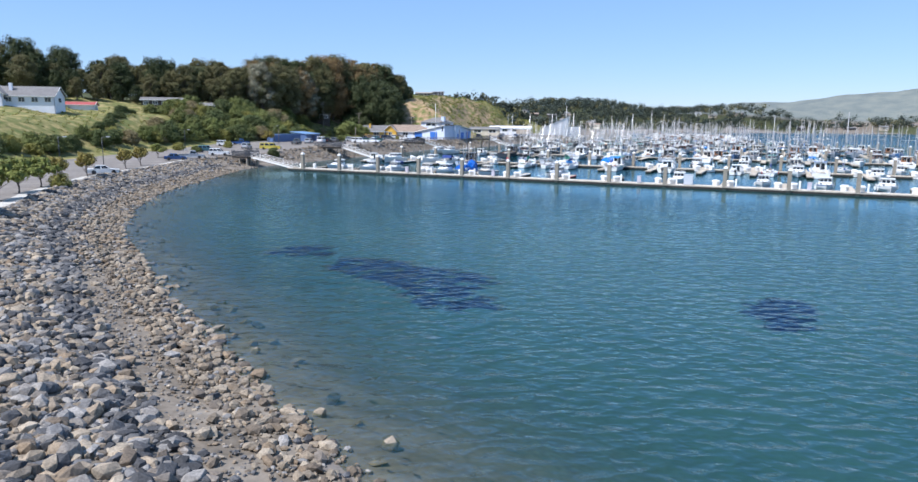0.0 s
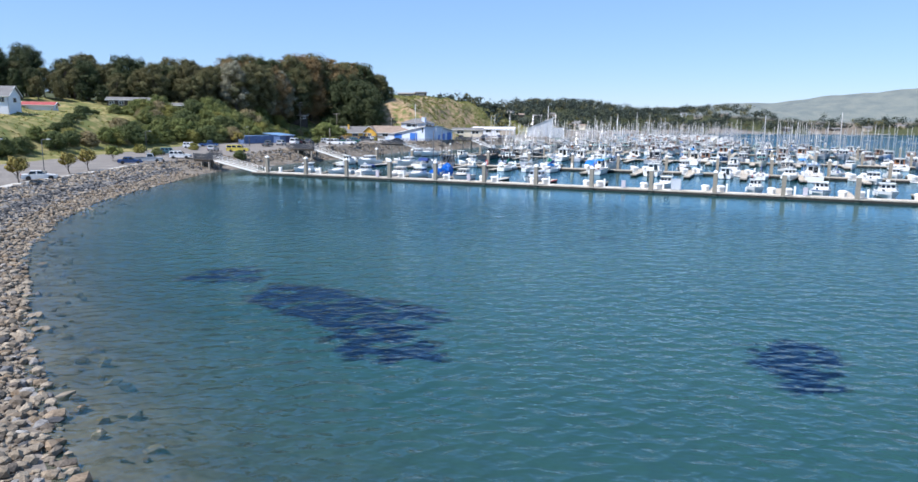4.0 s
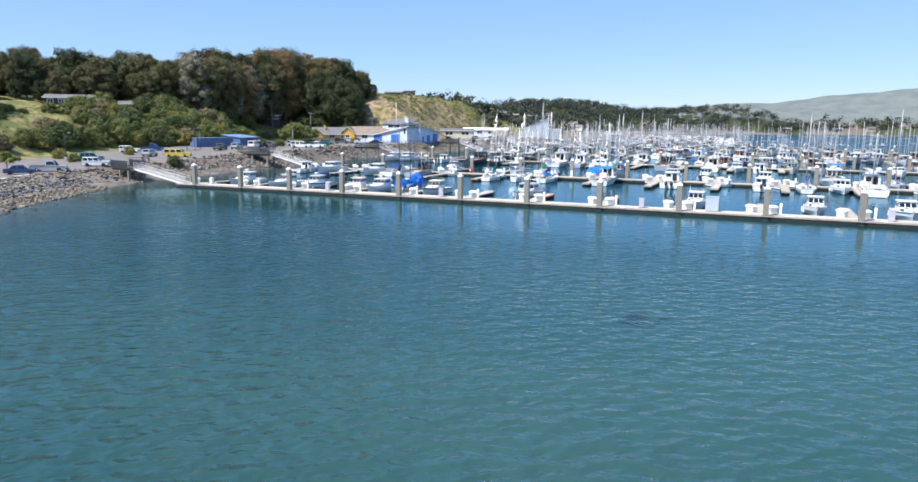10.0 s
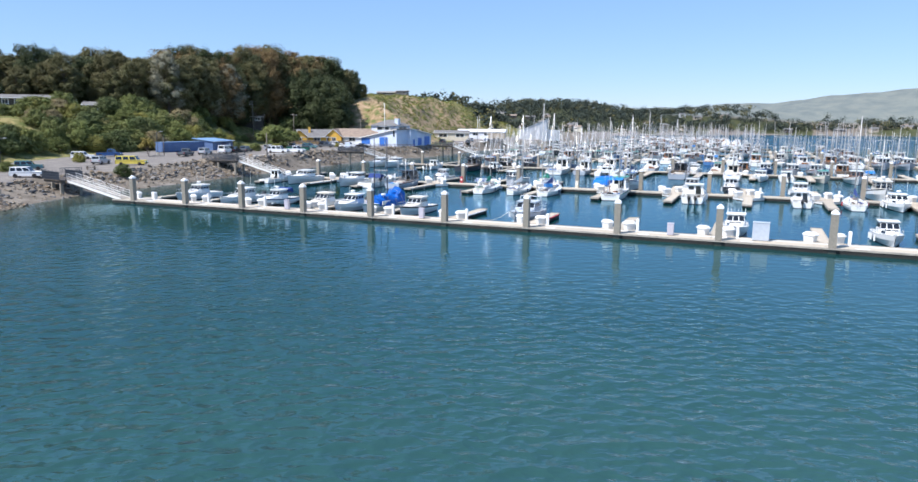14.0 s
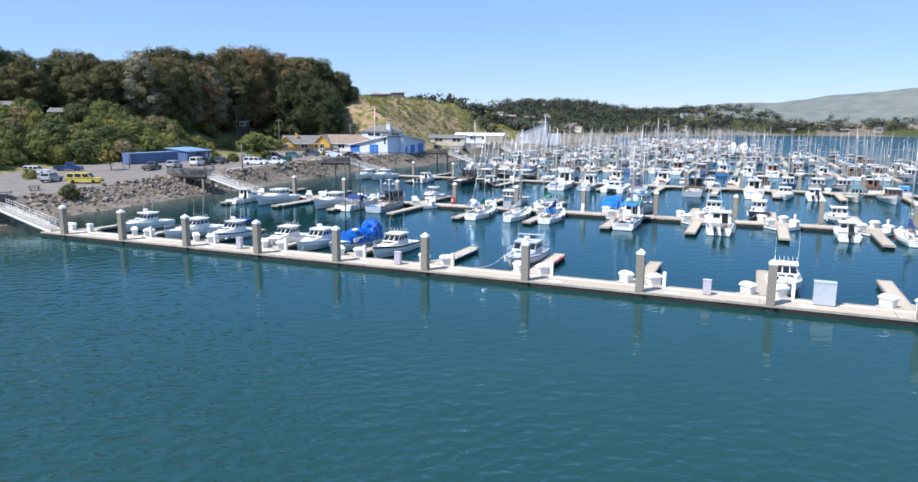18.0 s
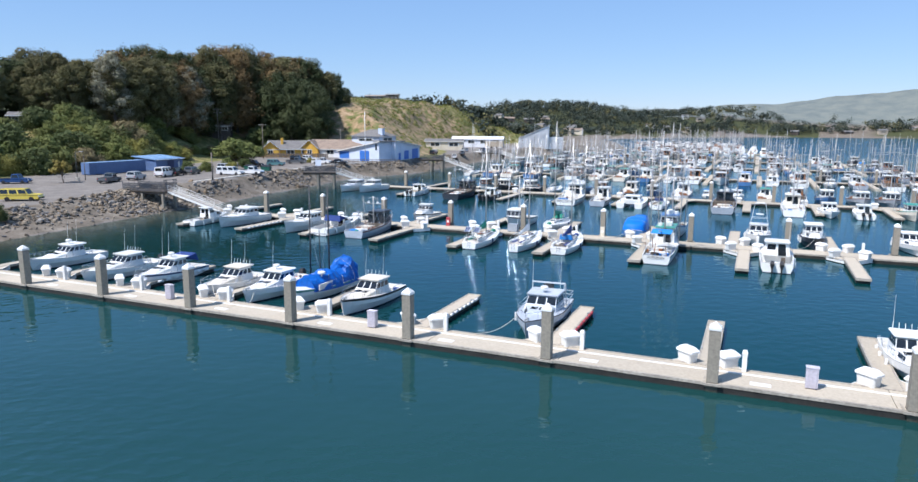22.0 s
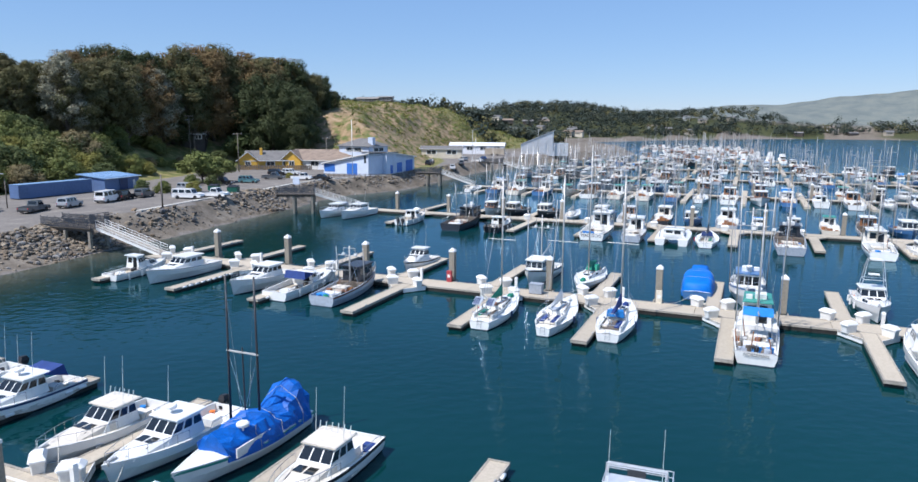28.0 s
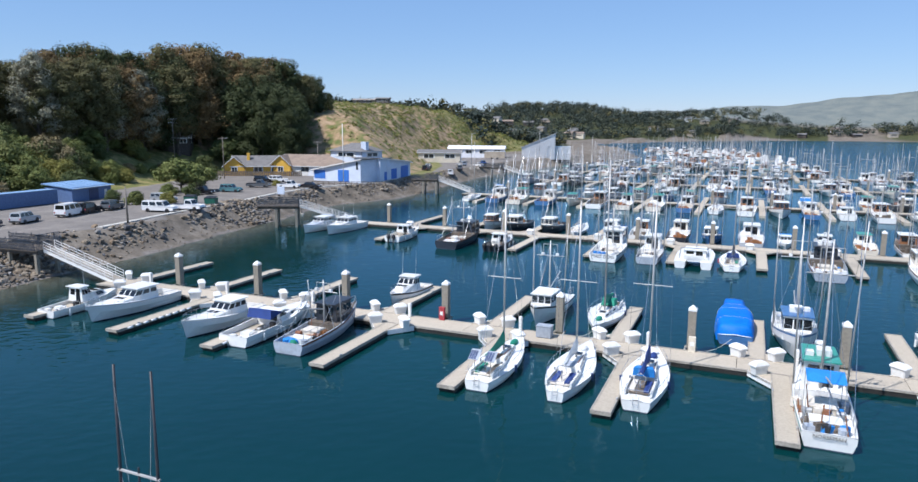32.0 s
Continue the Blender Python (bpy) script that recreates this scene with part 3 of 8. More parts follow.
BEDS = [([(66.2, -81.0), (65.6, -77.4), (67.4, -75.3), (69.8, -76.2), (71.4, -79.4), (69.4, -80.0), (67.8, -81.2)], 3600),
        ([(74.4, -83.4), (72.9, -79.2), (76.3, -78.0), (81.1, -79.4), (85.4, -79.8), (87.5, -81.5), (87.2, -83.1), (86.1, -84.5), (89.3, -86.2), (89.8, -88.0), (88.0, -89.3), (85.3, -89.5), (83.4, -87.1), (79.8, -85.2), (76.7, -84.0)], 12500),
        ([(102.4, -78.9), (104.7, -77.0), (106.7, -77.6), (107.0, -81.0), (106.6, -84.3), (105.5, -85.7), (103.8, -84.9), (103.1, -82.4)], 5200),
        ([(88.0, -50.3), (89.1, -49.1), (90.3, -49.3), (90.2, -50.7), (89.1, -51.5)], 600)]


def within(outline, X, Y):
    o = np.array(outline, float)
    hit = np.zeros(X.shape, bool)
    for a, b in zip(o, np.roll(o, -1, 0)):
        hit ^= ((a[1] > Y) != (b[1] > Y)) & (X < (b[0] - a[0]) * (Y - a[1]) / (b[1] - a[1] + 1e-9) + a[0])
    return hit


for outline, _ in BEDS:   # the fronds reach up to just below the surface
    wob = within(outline, WX + 0.9 * waves(WX, WY, 2.6, 21), WY + 0.9 * waves(WX, WY, 2.4, 22)) & (waves(WX, WY, 2.0, 23) > -0.38)
    wdepth = np.where(wob, 0.045 if len(outline) > 5 else 0.55, wdepth)
wme.attributes.new("silt", "FLOAT", "POINT").data.foreach_set("value", (np.interp(WY, [-62, -24, -4, 3], [0.95, 0.50, 0.38, 0]) + 0.3 * smooth(WX, 82, 106) * (1 - smooth(WY, -20, -2))).ravel().astype(np.float32))
wme.attributes.new("murk", "FLOAT", "POINT").data.foreach_set("value", (0.985 - 0.93 * np.exp(-wdepth / 1.5)).ravel().astype(np.float32))
tagged(new("water", wme), "rippled blue-green harbour water", "water", kind="structure")

# ---- floating docks ----
DECK = 0.5


def make_dock(y0, y1, x0, x1, label, step=9.3, shift=0.0):
    d = thing("floating_dock", label, "dock")
    n = max(1, round((x1 - x0) / step))
    for i in range(n):
        a, b = x0 + (x1 - x0) * i / n, x0 + (x1 - x0) * (i + 1) / n
        part("deck_panel", G().box((a + b) / 2, (y0 + y1) / 2, DECK - 0.15, b - a - 0.04, y1 - y0 - 0.36, 0.15), M["deck"], d)
    for y in (y0 + 0.09, y1 - 0.09):
        part("timber_waler", G().box((x0 + x1) / 2, y, DECK - 0.14, x1 - x0, 0.18, 0.17), M["deck_rim"], d)
    part("float", G().box((x0 + x1) / 2, (y0 + y1) / 2, -0.35, x1 - x0 - 0.1, y1 - y0 - 0.1, DECK + 0.2), M["float"], d)
    return d


def make_finger(x, y0, y1, w, fenders=None, gusset=1.0):
    """A finger float from the main dock at y0 out to its tip at y1."""
    f = thing("dock_finger", "narrow concrete finger float with pale timber rim", "dock", "dock fingers")
    s = 1 if y1 > y0 else -1
    h = 0.16 if abs(y0) < 140 else 0.8
    part("deck_panel", G().box(x, (y0 + y1) / 2, DECK + 0.01 - h, w - 0.24, abs(y1 - y0) - 0.05, h), M["deck"], f)
    if abs(y0) > 140:
        return f
    for k in (-1, 1):
        part("timber_waler", G().box(x + k * (w / 2 - 0.06), (y0 + y1) / 2, DECK - 0.2, 0.12, abs(y1 - y0), 0.235), M["deck_rim"], f)
    part("float", G().box(x, (y0 + y1) / 2, -0.35, w - 0.15, abs(y1 - y0) - 0.3, DECK + 0.18), M["float"], f)
    part("end_board", G().box(x, y1, DECK - 0.2, w, 0.12, 0.26), M["deck_rim"], f)
    if gusset:
        for k in (-1, 1):
            tri = [(x + k * w / 2, y0), (x + k * (w / 2 + gusset), y0), (x + k * w / 2, y0 + s * gusset * 1.3)]
            if k * s < 0:
                tri = tri[::-1]
            gus = part("gusset", G().prism(tri, DECK - 0.18, DECK - 0.004), M["deck"], f)
            (ax, ay), (bx, by) = (x + k * (w / 2 + gusset), y0), (x + k * w / 2, y0 + s * gusset * 1.3)
            if abs(y0) < 60:
                part("fascia", G().slab([Vector((ax, ay, DECK - 0.42)), Vector((bx, by, DECK - 0.42)), Vector((bx, by, DECK)), Vector((ax, ay, DECK))], 0.05), M["cap"], gus, "white fascia board")
    for k in range(2 if abs(y0) < 60 else 0):
        yy = y0 + (y1 - y0) * (0.3 + 0.5 * k)
        part("cleat", G().box(x + (w / 2 - 0.07) * (1 if k % 2 else -1), yy, DECK + 0.03, 0.07, 0.3, 0.09), M["galv"], f)
    if fenders:
        col, side, n = fenders
        for k in range(n):
            yy = y0 + (y1 - y0) * (0.30 + 0.66 * k / n)
            part("fender", G().cyl((x + side * (w / 2 + 0.07), yy - 0.25, DECK - 0.06), (x + side * (w / 2 + 0.07), yy + 0.25, DECK - 0.06), 0.11, 0.11, 8), M[col], f, smooth=True)
    return f


def pile_proto(h, r=0.31):
    p = thing("mooring_pile", "square concrete mooring pile with white pyramid cap", "pile", "mooring piles")
    part("shaft", G().box(0, 0, 0.55, 2 * r, 2 * r, h - 0.55), M["pile"], p)
    part("wet_foot", G().box(0, 0, -2.5, 2 * r + 0.01, 2 * r + 0.01, 3.05), M["pile_wet"], p, "dark wet band at the waterline")
    g = G().box(0, 0, h, 2 * r + 0.05, 2 * r + 0.05, 0.16)
    g.box(0, 0, h + 0.16, 2 * r + 0.05, 2 * r + 0.05, 0.3, top=0.06)
    part("cap", g, M["cap"], p, "white plastic pyramid cap")
    return p


def pile_collar(pile, s):
    """The bracket that ties a pile to the dock edge."""
    g = G()
    for k in (-1, 1):
        g.box(k * 0.45, s * 0.25, DECK - 0.1, 0.1, 0.9, 0.14)
    g.box(0, -s * 0.42, DECK - 0.1, 1.0, 0.1, 0.14)
    part("collar", g, M["deck_rim"], pile)


def box_proto(style):
    """A moulded dock box with a shallow lid, or the power pedestal beside it."""
    if style:
        b = thing("power_pedestal", "white moulded power pedestal with black outlet", "pedestal", "power pedestals")
        part("body", G().box(0, 0, 0, 0.52, 0.5, 0.86, top=1.08), M["white"], b)
        part("cap", G().box(0, 0, 0.86, 0.62, 0.6, 0.08).box(0, 0, 0.94, 0.62, 0.6, 0.1, top=0.7), M["cap"], b)
        part("outlet", G().box(0.1, -0.27, 0.5, 0.16, 0.06, 0.26), M["black"], b, "black power outlet")
        return b
    b = thing("dock_box", "white fibreglass dock box with hipped lid", "dock box", "dock boxes")
    part("body", G().loft([[(x * k, y * k, z) for x, y in ((-0.5, -0.24), (-0.42, -0.32), (0.42, -0.32), (0.5, -0.24), (0.5, 0.26), (-0.5, 0.26))] for k, z in ((1.02, 0), (1.08, 0.3), (1.16, 0.66))]), M["white"], b)
    part("lid", G().loft([[(x * k, y * k, z) for x, y in ((-0.5, -0.26), (-0.42, -0.34), (0.42, -0.34), (0.5, -0.26), (0.5, 0.28), (-0.5, 0.28))] for k, z in ((1.30, 0.64), (1.30, 0.74), (0.80, 0.96))]), M["cap"], b)
    return b


A_Y = (-1.35, 1.85)
dock_a = make_dock(A_Y[0], A_Y[1], 3.6, 158, "long concrete floating dock with timber rims")
part("cable_cover", G().box(81, 0.95, DECK, 153, 0.13, 0.05), M["cap"], dock_a, "pale cable cover strip along the deck")
for k in range(14):
    part("patch_panel", G().box(10.2 + 9.8 * k, -0.4, DECK, 1.1, 0.5, 0.012), M["cap"], dock_a, "pale repair plate")
dock_b = make_dock(45.4, 48.5, -5.0, 154, "concrete floating dock with wide walkway", 11.0)
dock_c = make_dock(100.1, 103.1, -6.0, 152, "concrete floating dock further into the marina", 11.0)
dock_d = make_dock(160.0, 163.0, -8.0, 160, "concrete floating dock deep in the marina", 13.0)
dock_e = make_dock(214.0, 217.0, -10.0, 146, "distant concrete floating dock", 16.0)
dock_f = make_dock(263.0, 266.0, -10.0, 128, "distant concrete floating dock", 16.0)
dock_g = make_dock(309.0, 312.0, -5.0, 94, "far concrete floating dock", 16.0)

pa = pile_proto(3.62)
pile_collar(pa, 1)
pa.matrix_basis = pose(7.66, -1.05, 0)
for i in range(2, 17):
    copy_thing(pa, pose(9.80 * i - 2.14, -1.05, 0))
pb = pile_proto(3.72)
pile_collar(pb, -1)
pb.matrix_basis = pose(3.9, 49.2, 0)
for i in range(1, 14):
    copy_thing(pb, pose(3.9 + 11.13 * i, 49.2, 0))
for y, x0, step, n in ((103.6, 1.1, 11.45, 14), (163.5, 4.0, 12.8, 12), (217.5, 2.0, 15.4, 10), (266.5, 2.0, 15.0, 8), (312.5, 2.0, 14.6, 6)):
    for i in range(n):
        copy_thing(pb, pose(x0 + step * i, y, 0))

box0, box1 = box_proto(0), box_proto(1)
box0.matrix_basis, box1.matrix_basis = pose(5.6, 1.40, DECK, 0, 0, 180), pose(9.0, 1.40, DECK, 0, 0, 180)

FA = [6.8 + 9.80 * i for i in range(16)]
for i, x in enumerate(FA):
    fend = {5: ("cap", 1, 8), 6: ("red", 1, 8), 2: ("cap", 1, 7)}.get(i)
    make_finger(x + 0.4, A_Y[1], 12.1, 1.2, fend, 1.5)
    if i:
        copy_thing(box0, pose(x - 0.78, 2.1, DECK, 0, 0, -40))
        copy_thing(box0, pose(x + 1.58, 2.1, DECK, 0, 0, 40))
        copy_thing(box1, pose(x + 2.5, 1.55, DECK, 0, 0, 180) @ Matrix.Diagonal((0.5, 0.5, 1.25, 1)))
FBN = [0.2 + 10.9 * i for i in range(14)]
for i, x in enumerate(FBN):
    make_finger(x + 0.6, 45.4, 33.4, 1.35, ("cap", 1, 9) if i in (1, 2) else None, 1.6)
    copy_thing(box0, pose(x - 0.9, 45.0, DECK, 0, 0, 222))
    copy_thing(box0, pose(x + 2.1, 45.0, DECK, 0, 0, 138))
for i in range(14):
    make_finger(-2.2 + 11.13 * i, 48.5, 60.3, 1.35, None, 1.4)
    copy_thing(box0, pose(-3.6 + 11.13 * i, 48.8, DECK, 0, 0, -42))
    copy_thing(box0, pose(-0.8 + 11.13 * i, 48.8, DECK, 0, 0, 42))
    copy_thing(box1, pose(0.6 + 11.13 * i, 48.1, DECK, 0, 0, 180) @ Matrix.Diagonal((0.5, 0.5, 1.25, 1)))
for i in range(14):
    make_finger(8.6 + 11.35 * i, 100.1, 86.2, 1.4, None, 1.4)
    make_finger(6.2 + 11.35 * i, 103.1, 117.0, 1.4, None, 1.4)
    copy_thing(box0, pose(7.0 + 11.35 * i, 100.7, DECK))
for i in range(12):
    make_finger(2.0 + 12.8 * i, 160.0, 144.5, 1.5, None, 1.5)
    make_finger(2.0 + 12.8 * i, 163.0, 178.5, 1.5, None, 1.5)
for y0, y1 in ((214, 199), (217, 232), (263, 248), (266, 281), (309, 295), (312, 326)):
    for i in range(10 if y0 < 290 else 6):
        make_finger(2.0 + 15.2 * i, y0, y1, 1.6, None, 0)

# ---- boats: the bow points along +y, the waterline lies at z = 0 ----
SIMPLE = [False]   # True for boats that stay far off


def lerp(a, b, t):
    return tuple(a[i] + (b[i] - a[i]) * t for i in range(3))


def pane(a, b, c, d, u0, u1, v0, v1, out=0.015):
    """A glass plate set a little proud of the face a b c d (a, b below; c, d above)."""
    q = []
    for u, v in ((u0, v0), (u1, v0), (u1, v1), (u0, v1)):
        q.append(Vector(lerp(lerp(a, b, u), lerp(d, c, u), v)))
    n = (q[1] - q[0]).cross(q[3] - q[0]).normalized()
    return G().slab([p + n * out for p in q], out * 1.6)


def hull_lines(L, B, fb, fs, s, full=2.7, stern=0.9, rake=0.10):
    """Half beam, sheer height and fore-and-aft place at s (0 stern, 1 bow)."""
    w = B / 2 * (stern + (1 - stern) * math.sin(min(s / 0.45, 1) * math.pi / 2)) * (1 - max(0.0, (s - 0.42) / 0.58) ** full)
    z = fs + (fb - fs) * (0.25 * s + 0.75 * s ** 2.4)
    return w, z, L * (s - 0.5) + rake * L * s ** 5


def build_hull(boat, L, B, fb, fs, paint, full=2.7, stern=0.9, open_to=0.42, sole=0.30, deck_mat="hull_white", stripe=None, rake=0.07, rub=None):
    n = 15
    rings, band, sheer, inner = [], [], [], []
    for i in range(n):
        s = i / (n - 1)
        w, z, y = hull_lines(L, B, fb, fs, s, full, stern, rake)
        w = max(w, 0.03)
        k = 0.86 - 0.46 * s ** 2.2
        yb = y - rake * L * s ** 5 * 0.9 - 0.035 * L * s ** 3
        yc = (y + yb) / 2
        ring = [(-w, y, z), (-w * (0.97 + k * 0.02), y * 0.5 + yc * 0.5, z * 0.6), (-w * k, yc, 0.08), (-w * k * 0.9, yb, -0.12), (0, yb, -0.35),
                (w * k * 0.9, yb, -0.12), (w * k, yc, 0.08), (w * (0.97 + k * 0.02), y * 0.5 + yc * 0.5, z * 0.6), (w, y, z)]
        rings.append([ring[0], ring[1], ring[2]] + [ring[6], ring[7], ring[8]])
        band.append(ring[2:7])
        sheer.append((w, y, z))
    top = G()
    port = [[r[0], r[1], r[2]] for r in rings]
    star = [[r[3], r[4], r[5]] for r in rings]
    top.loft(port, closed=False, caps=False).loft(star, closed=False, caps=False)
    r = rings[0]
    top.add(r, [(0, 1, 2, 3, 4, 5)])
    lip = 0.10
    m = max(2, int(open_to * (n - 1)) + 1)
    ins = [(max(w - lip, 0.02), y + (0.08 if i == 0 else 0), z) for i, (w, y, z) in enumerate(sheer)]
    for sgn in (-1, 1):
        cap = [[(sgn * a[0], a[1], a[2] + 0.03), (sgn * b[0], b[1], b[2] + 0.03), (sgn * b[0], b[1], (sole if i < m else b[2] - 0.2))] for i, (a, b) in enumerate(zip(sheer, ins))]
        top.loft(cap if sgn < 0 else [q[::-1] for q in cap], closed=False, caps=False)
    a, b = sheer[0], ins[0]
    top.add([(-a[0], a[1], a[2] + 0.03), (a[0], a[1], a[2] + 0.03), (b[0], b[1], b[2] + 0.03), (-b[0], b[1], b[2] + 0.03), (b[0], b[1], sole), (-b[0], b[1], sole)],
            [(0, 1, 2, 3), (3, 2, 4, 5)])
    part("hull", top, M[paint], boat, smooth=False)
    bot = G().loft(band, closed=False, caps=False).add(band[0], [(0, 1, 2, 3, 4)])
    part("bottom", bot, M["boot"], boat, "dark antifouling below the waterline")
    if open_to > 0.02:
        g = G()
        strip = [[(-x, y, sole), (x, y, sole)] for x, y, z in ins[:m + 1]]
        g.loft(strip, closed=False, caps=False)
        if not SIMPLE[0]:
            part("cockpit_sole", g, M["cream" if deck_mat == "cream" else "white"], boat)
        sole_g = g
    fore = ins[m - 1:] if open_to > 0.02 else ins
    g = G()
    strip = [[(-x, y, z + 0.0), (0, y, z + 0.05 + 0.05 * min(1, x)), (x, y, z + 0.0)] for x, y, z in fore]
    g.loft(strip, closed=False, caps=False)
    x, y, z = fore[0]
    if open_to > 0.02:
        g.add([(-x, y, sole), (x, y, sole), (x, y, z), (0, y, z + 0.08), (-x, y, z)], [(0, 1, 2, 3, 4)])
    if SIMPLE[0] and open_to > 0.02:
        g.add(sole_g.v, sole_g.f)
    part("foredeck", g, M[deck_mat], boat)
    if stripe:
        g = G()
        for sgn in (-1, 1):
            st = []
            for i in range(n):
                s = i / (n - 1)
                w, z, y = hull_lines(L, B, fb, fs, s, full, stern, rake)
                st.append([(sgn * (w + 0.012), y, z - 0.03), (sgn * (w + 0.006) * 0.995, y - 0.003, z - 0.17)])
            g.loft(st if sgn < 0 else [q[::-1] for q in st], closed=False, caps=False)
        part("sheer_stripe", g, M[stripe], boat)
    if rub:
        g = G()
        for sgn in (-1, 1):
            pts = [(sgn * (w + 0.02), y, z) for w, y, z in sheer]
            g.tube(pts, 0.035, 5)
        part("rub_rail", g, M[rub], boat)
    return sheer


def bow_rail(boat, L, B, fb, fs, s0=0.55, h=0.55, full=2.7, stern=0.9, rake=0.06, m="steel"):
    g = G()
    for sgn in (-1, 1):
        pts = []
        for i in range(6):
            s = s0 + (0.985 - s0) * i / 5
            w, z, y = hull_lines(L, B, fb, fs, s, full, stern, rake)
            p = (sgn * max(w - 0.08, 0.05), y, z + h)
            pts.append(p)
            g.cyl((p[0], p[1], z), p, 0.014, n=5)
        g.tube(pts, 0.018, 5)
    tagged(part("bow_rail", g, M[m], boat, "thin metal bow rail"), "thin metal bow rail", kind="stuff")


def cabin(boat, y0, y1, z0, w, h, rake=0.5, aft=0.1, tumble=0.10, paint="hull_white", side=(3, 0.25, 0.80), front=3, roof="hull_white", over=0.15, rear=True, glass="window", name="cabin"):
    """A deckhouse between y0 (aft) and y1 (fore) with its panes and roof."""
    x0, x1 = w / 2, w / 2 - tumble
    b = [(-x0, y0, z0), (x0, y0, z0), (x0 * 0.92, y1, z0), (-x0 * 0.92, y1, z0)]
    t = [(-x1, y0 + aft, z0 + h), (x1, y0 + aft, z0 + h), (x1 * 0.92, y1 - rake, z0 + h), (-x1 * 0.92, y1 - rake, z0 + h)]
    c = part(name, G().loft([b, t]), M[paint], boat)
    n, v0, v1 = side
    panes = []
    for k in range(n):
        u0, u1 = (k + 0.10) / n, (k + 0.90) / n
        panes.append(("side_window", pane(b[1], b[2], t[2], t[1], u0, u1, v0, v1), glass))
        panes.append(("side_window", pane(b[3], b[0], t[0], t[3], 1 - u1, 1 - u0, v0, v1), glass))
    for k in range(front):
        panes.append(("windscreen", pane(b[2], b[3], t[3], t[2], (k + 0.07) / front, (k + 0.93) / front, v0 - 0.02, v1 + 0.04), glass))
    if rear:
        panes.append(("rear_window", pane(b[0], b[1], t[1], t[0], 0.12, 0.45, 0.45, 0.85), glass))
        panes.append(("companion_door", pane(b[0], b[1], t[1], t[0], 0.55, 0.85, 0.02, 0.88), "window" if paint != "wood" else "wood"))
    if SIMPLE[0]:
        g = G()
        for _, q, _ in panes:
            g.add(q.v, q.f)
        tagged(part("glazing", g, M[glass], c), kind="stuff")
    else:
        for nm, q, mm in panes:
            part(nm, q, M[mm], c)
    if roof:
        r = [(-x1 - over, y0 + aft - over * 2.2, z0 + h), (x1 + over, y0 + aft - over * 2.2, z0 + h), (x1 * 0.92 + over, y1 - rake + over * 1.6, z0 + h), (-x1 * 0.92 - over, y1 - rake + over * 1.6, z0 + h)]
        r2 = [(x * 0.94, y * 1.0, z + 0.10) for x, y, z in r]
        part("roof", G().loft([r, [(x, y, z + 0.05) for x, y, z in r], r2]), M[roof], boat)
    return c


def whip(boat, x, y, z, h, lean=0.0, m="white"):
    part("antenna", G().cyl((x, y, z), (x + lean, y - 0.15 * h * 0.5, z + h), 0.016, 0.008, 5), M[m], boat)


def radar(boat, x, y, z, r=0.3):
    g = G().cyl((x, y, z), (x, y, z + 0.25), 0.06, n=6)
    g.loft([[(x + r * k * math.cos(a), y + r * k * math.sin(a), z + 0.25 + h) for a in [2 * math.pi * i / 12 for i in range(12)]] for k, h in ((0.9, 0), (1, 0.06), (1, 0.16), (0.8, 0.22))])
    part("radar_dome", g, M["cap"], boat, "white radar dome")


def outboard(boat, x, y, tilt=0, m="black"):
    o = part("outboard_motor", G().loft([[(x - 0.16, y - 0.30, 0.75), (x + 0.16, y - 0.30, 0.75), (x + 0.2, y + 0.22, 0.75), (x - 0.2, y + 0.22, 0.75)],
                                         [(x - 0.2, y - 0.36, 1.05), (x + 0.2, y - 0.36, 1.05), (x + 0.22, y + 0.25, 1.05), (x - 0.22, y + 0.25, 1.05)],
                                         [(x - 0.13, y - 0.25, 1.30), (x + 0.13, y - 0.25, 1.30), (x + 0.15, y + 0.15, 1.32), (x - 0.15, y + 0.15, 1.32)]]), M[m], boat)
    part("motor_leg", G().box(x, y - 0.12, -0.3, 0.14, 0.26, 1.05).box(x, y + 0.2, 0.5, 0.22, 0.3, 0.2), M["black"], o)
    return o


def rod_holders(boat, w, y, z):
    for k in range(6):
        x = -w / 2 + w * k / 5
        part("rod_holder", G().cyl((x, y, z), (x, y - 0.12, z + 0.45), 0.02, n=5), M["white"], boat)


def new_boat(label, group="boats in their berths", name="motor_boat", cat="boat"):
    return thing(name, label, cat, group)


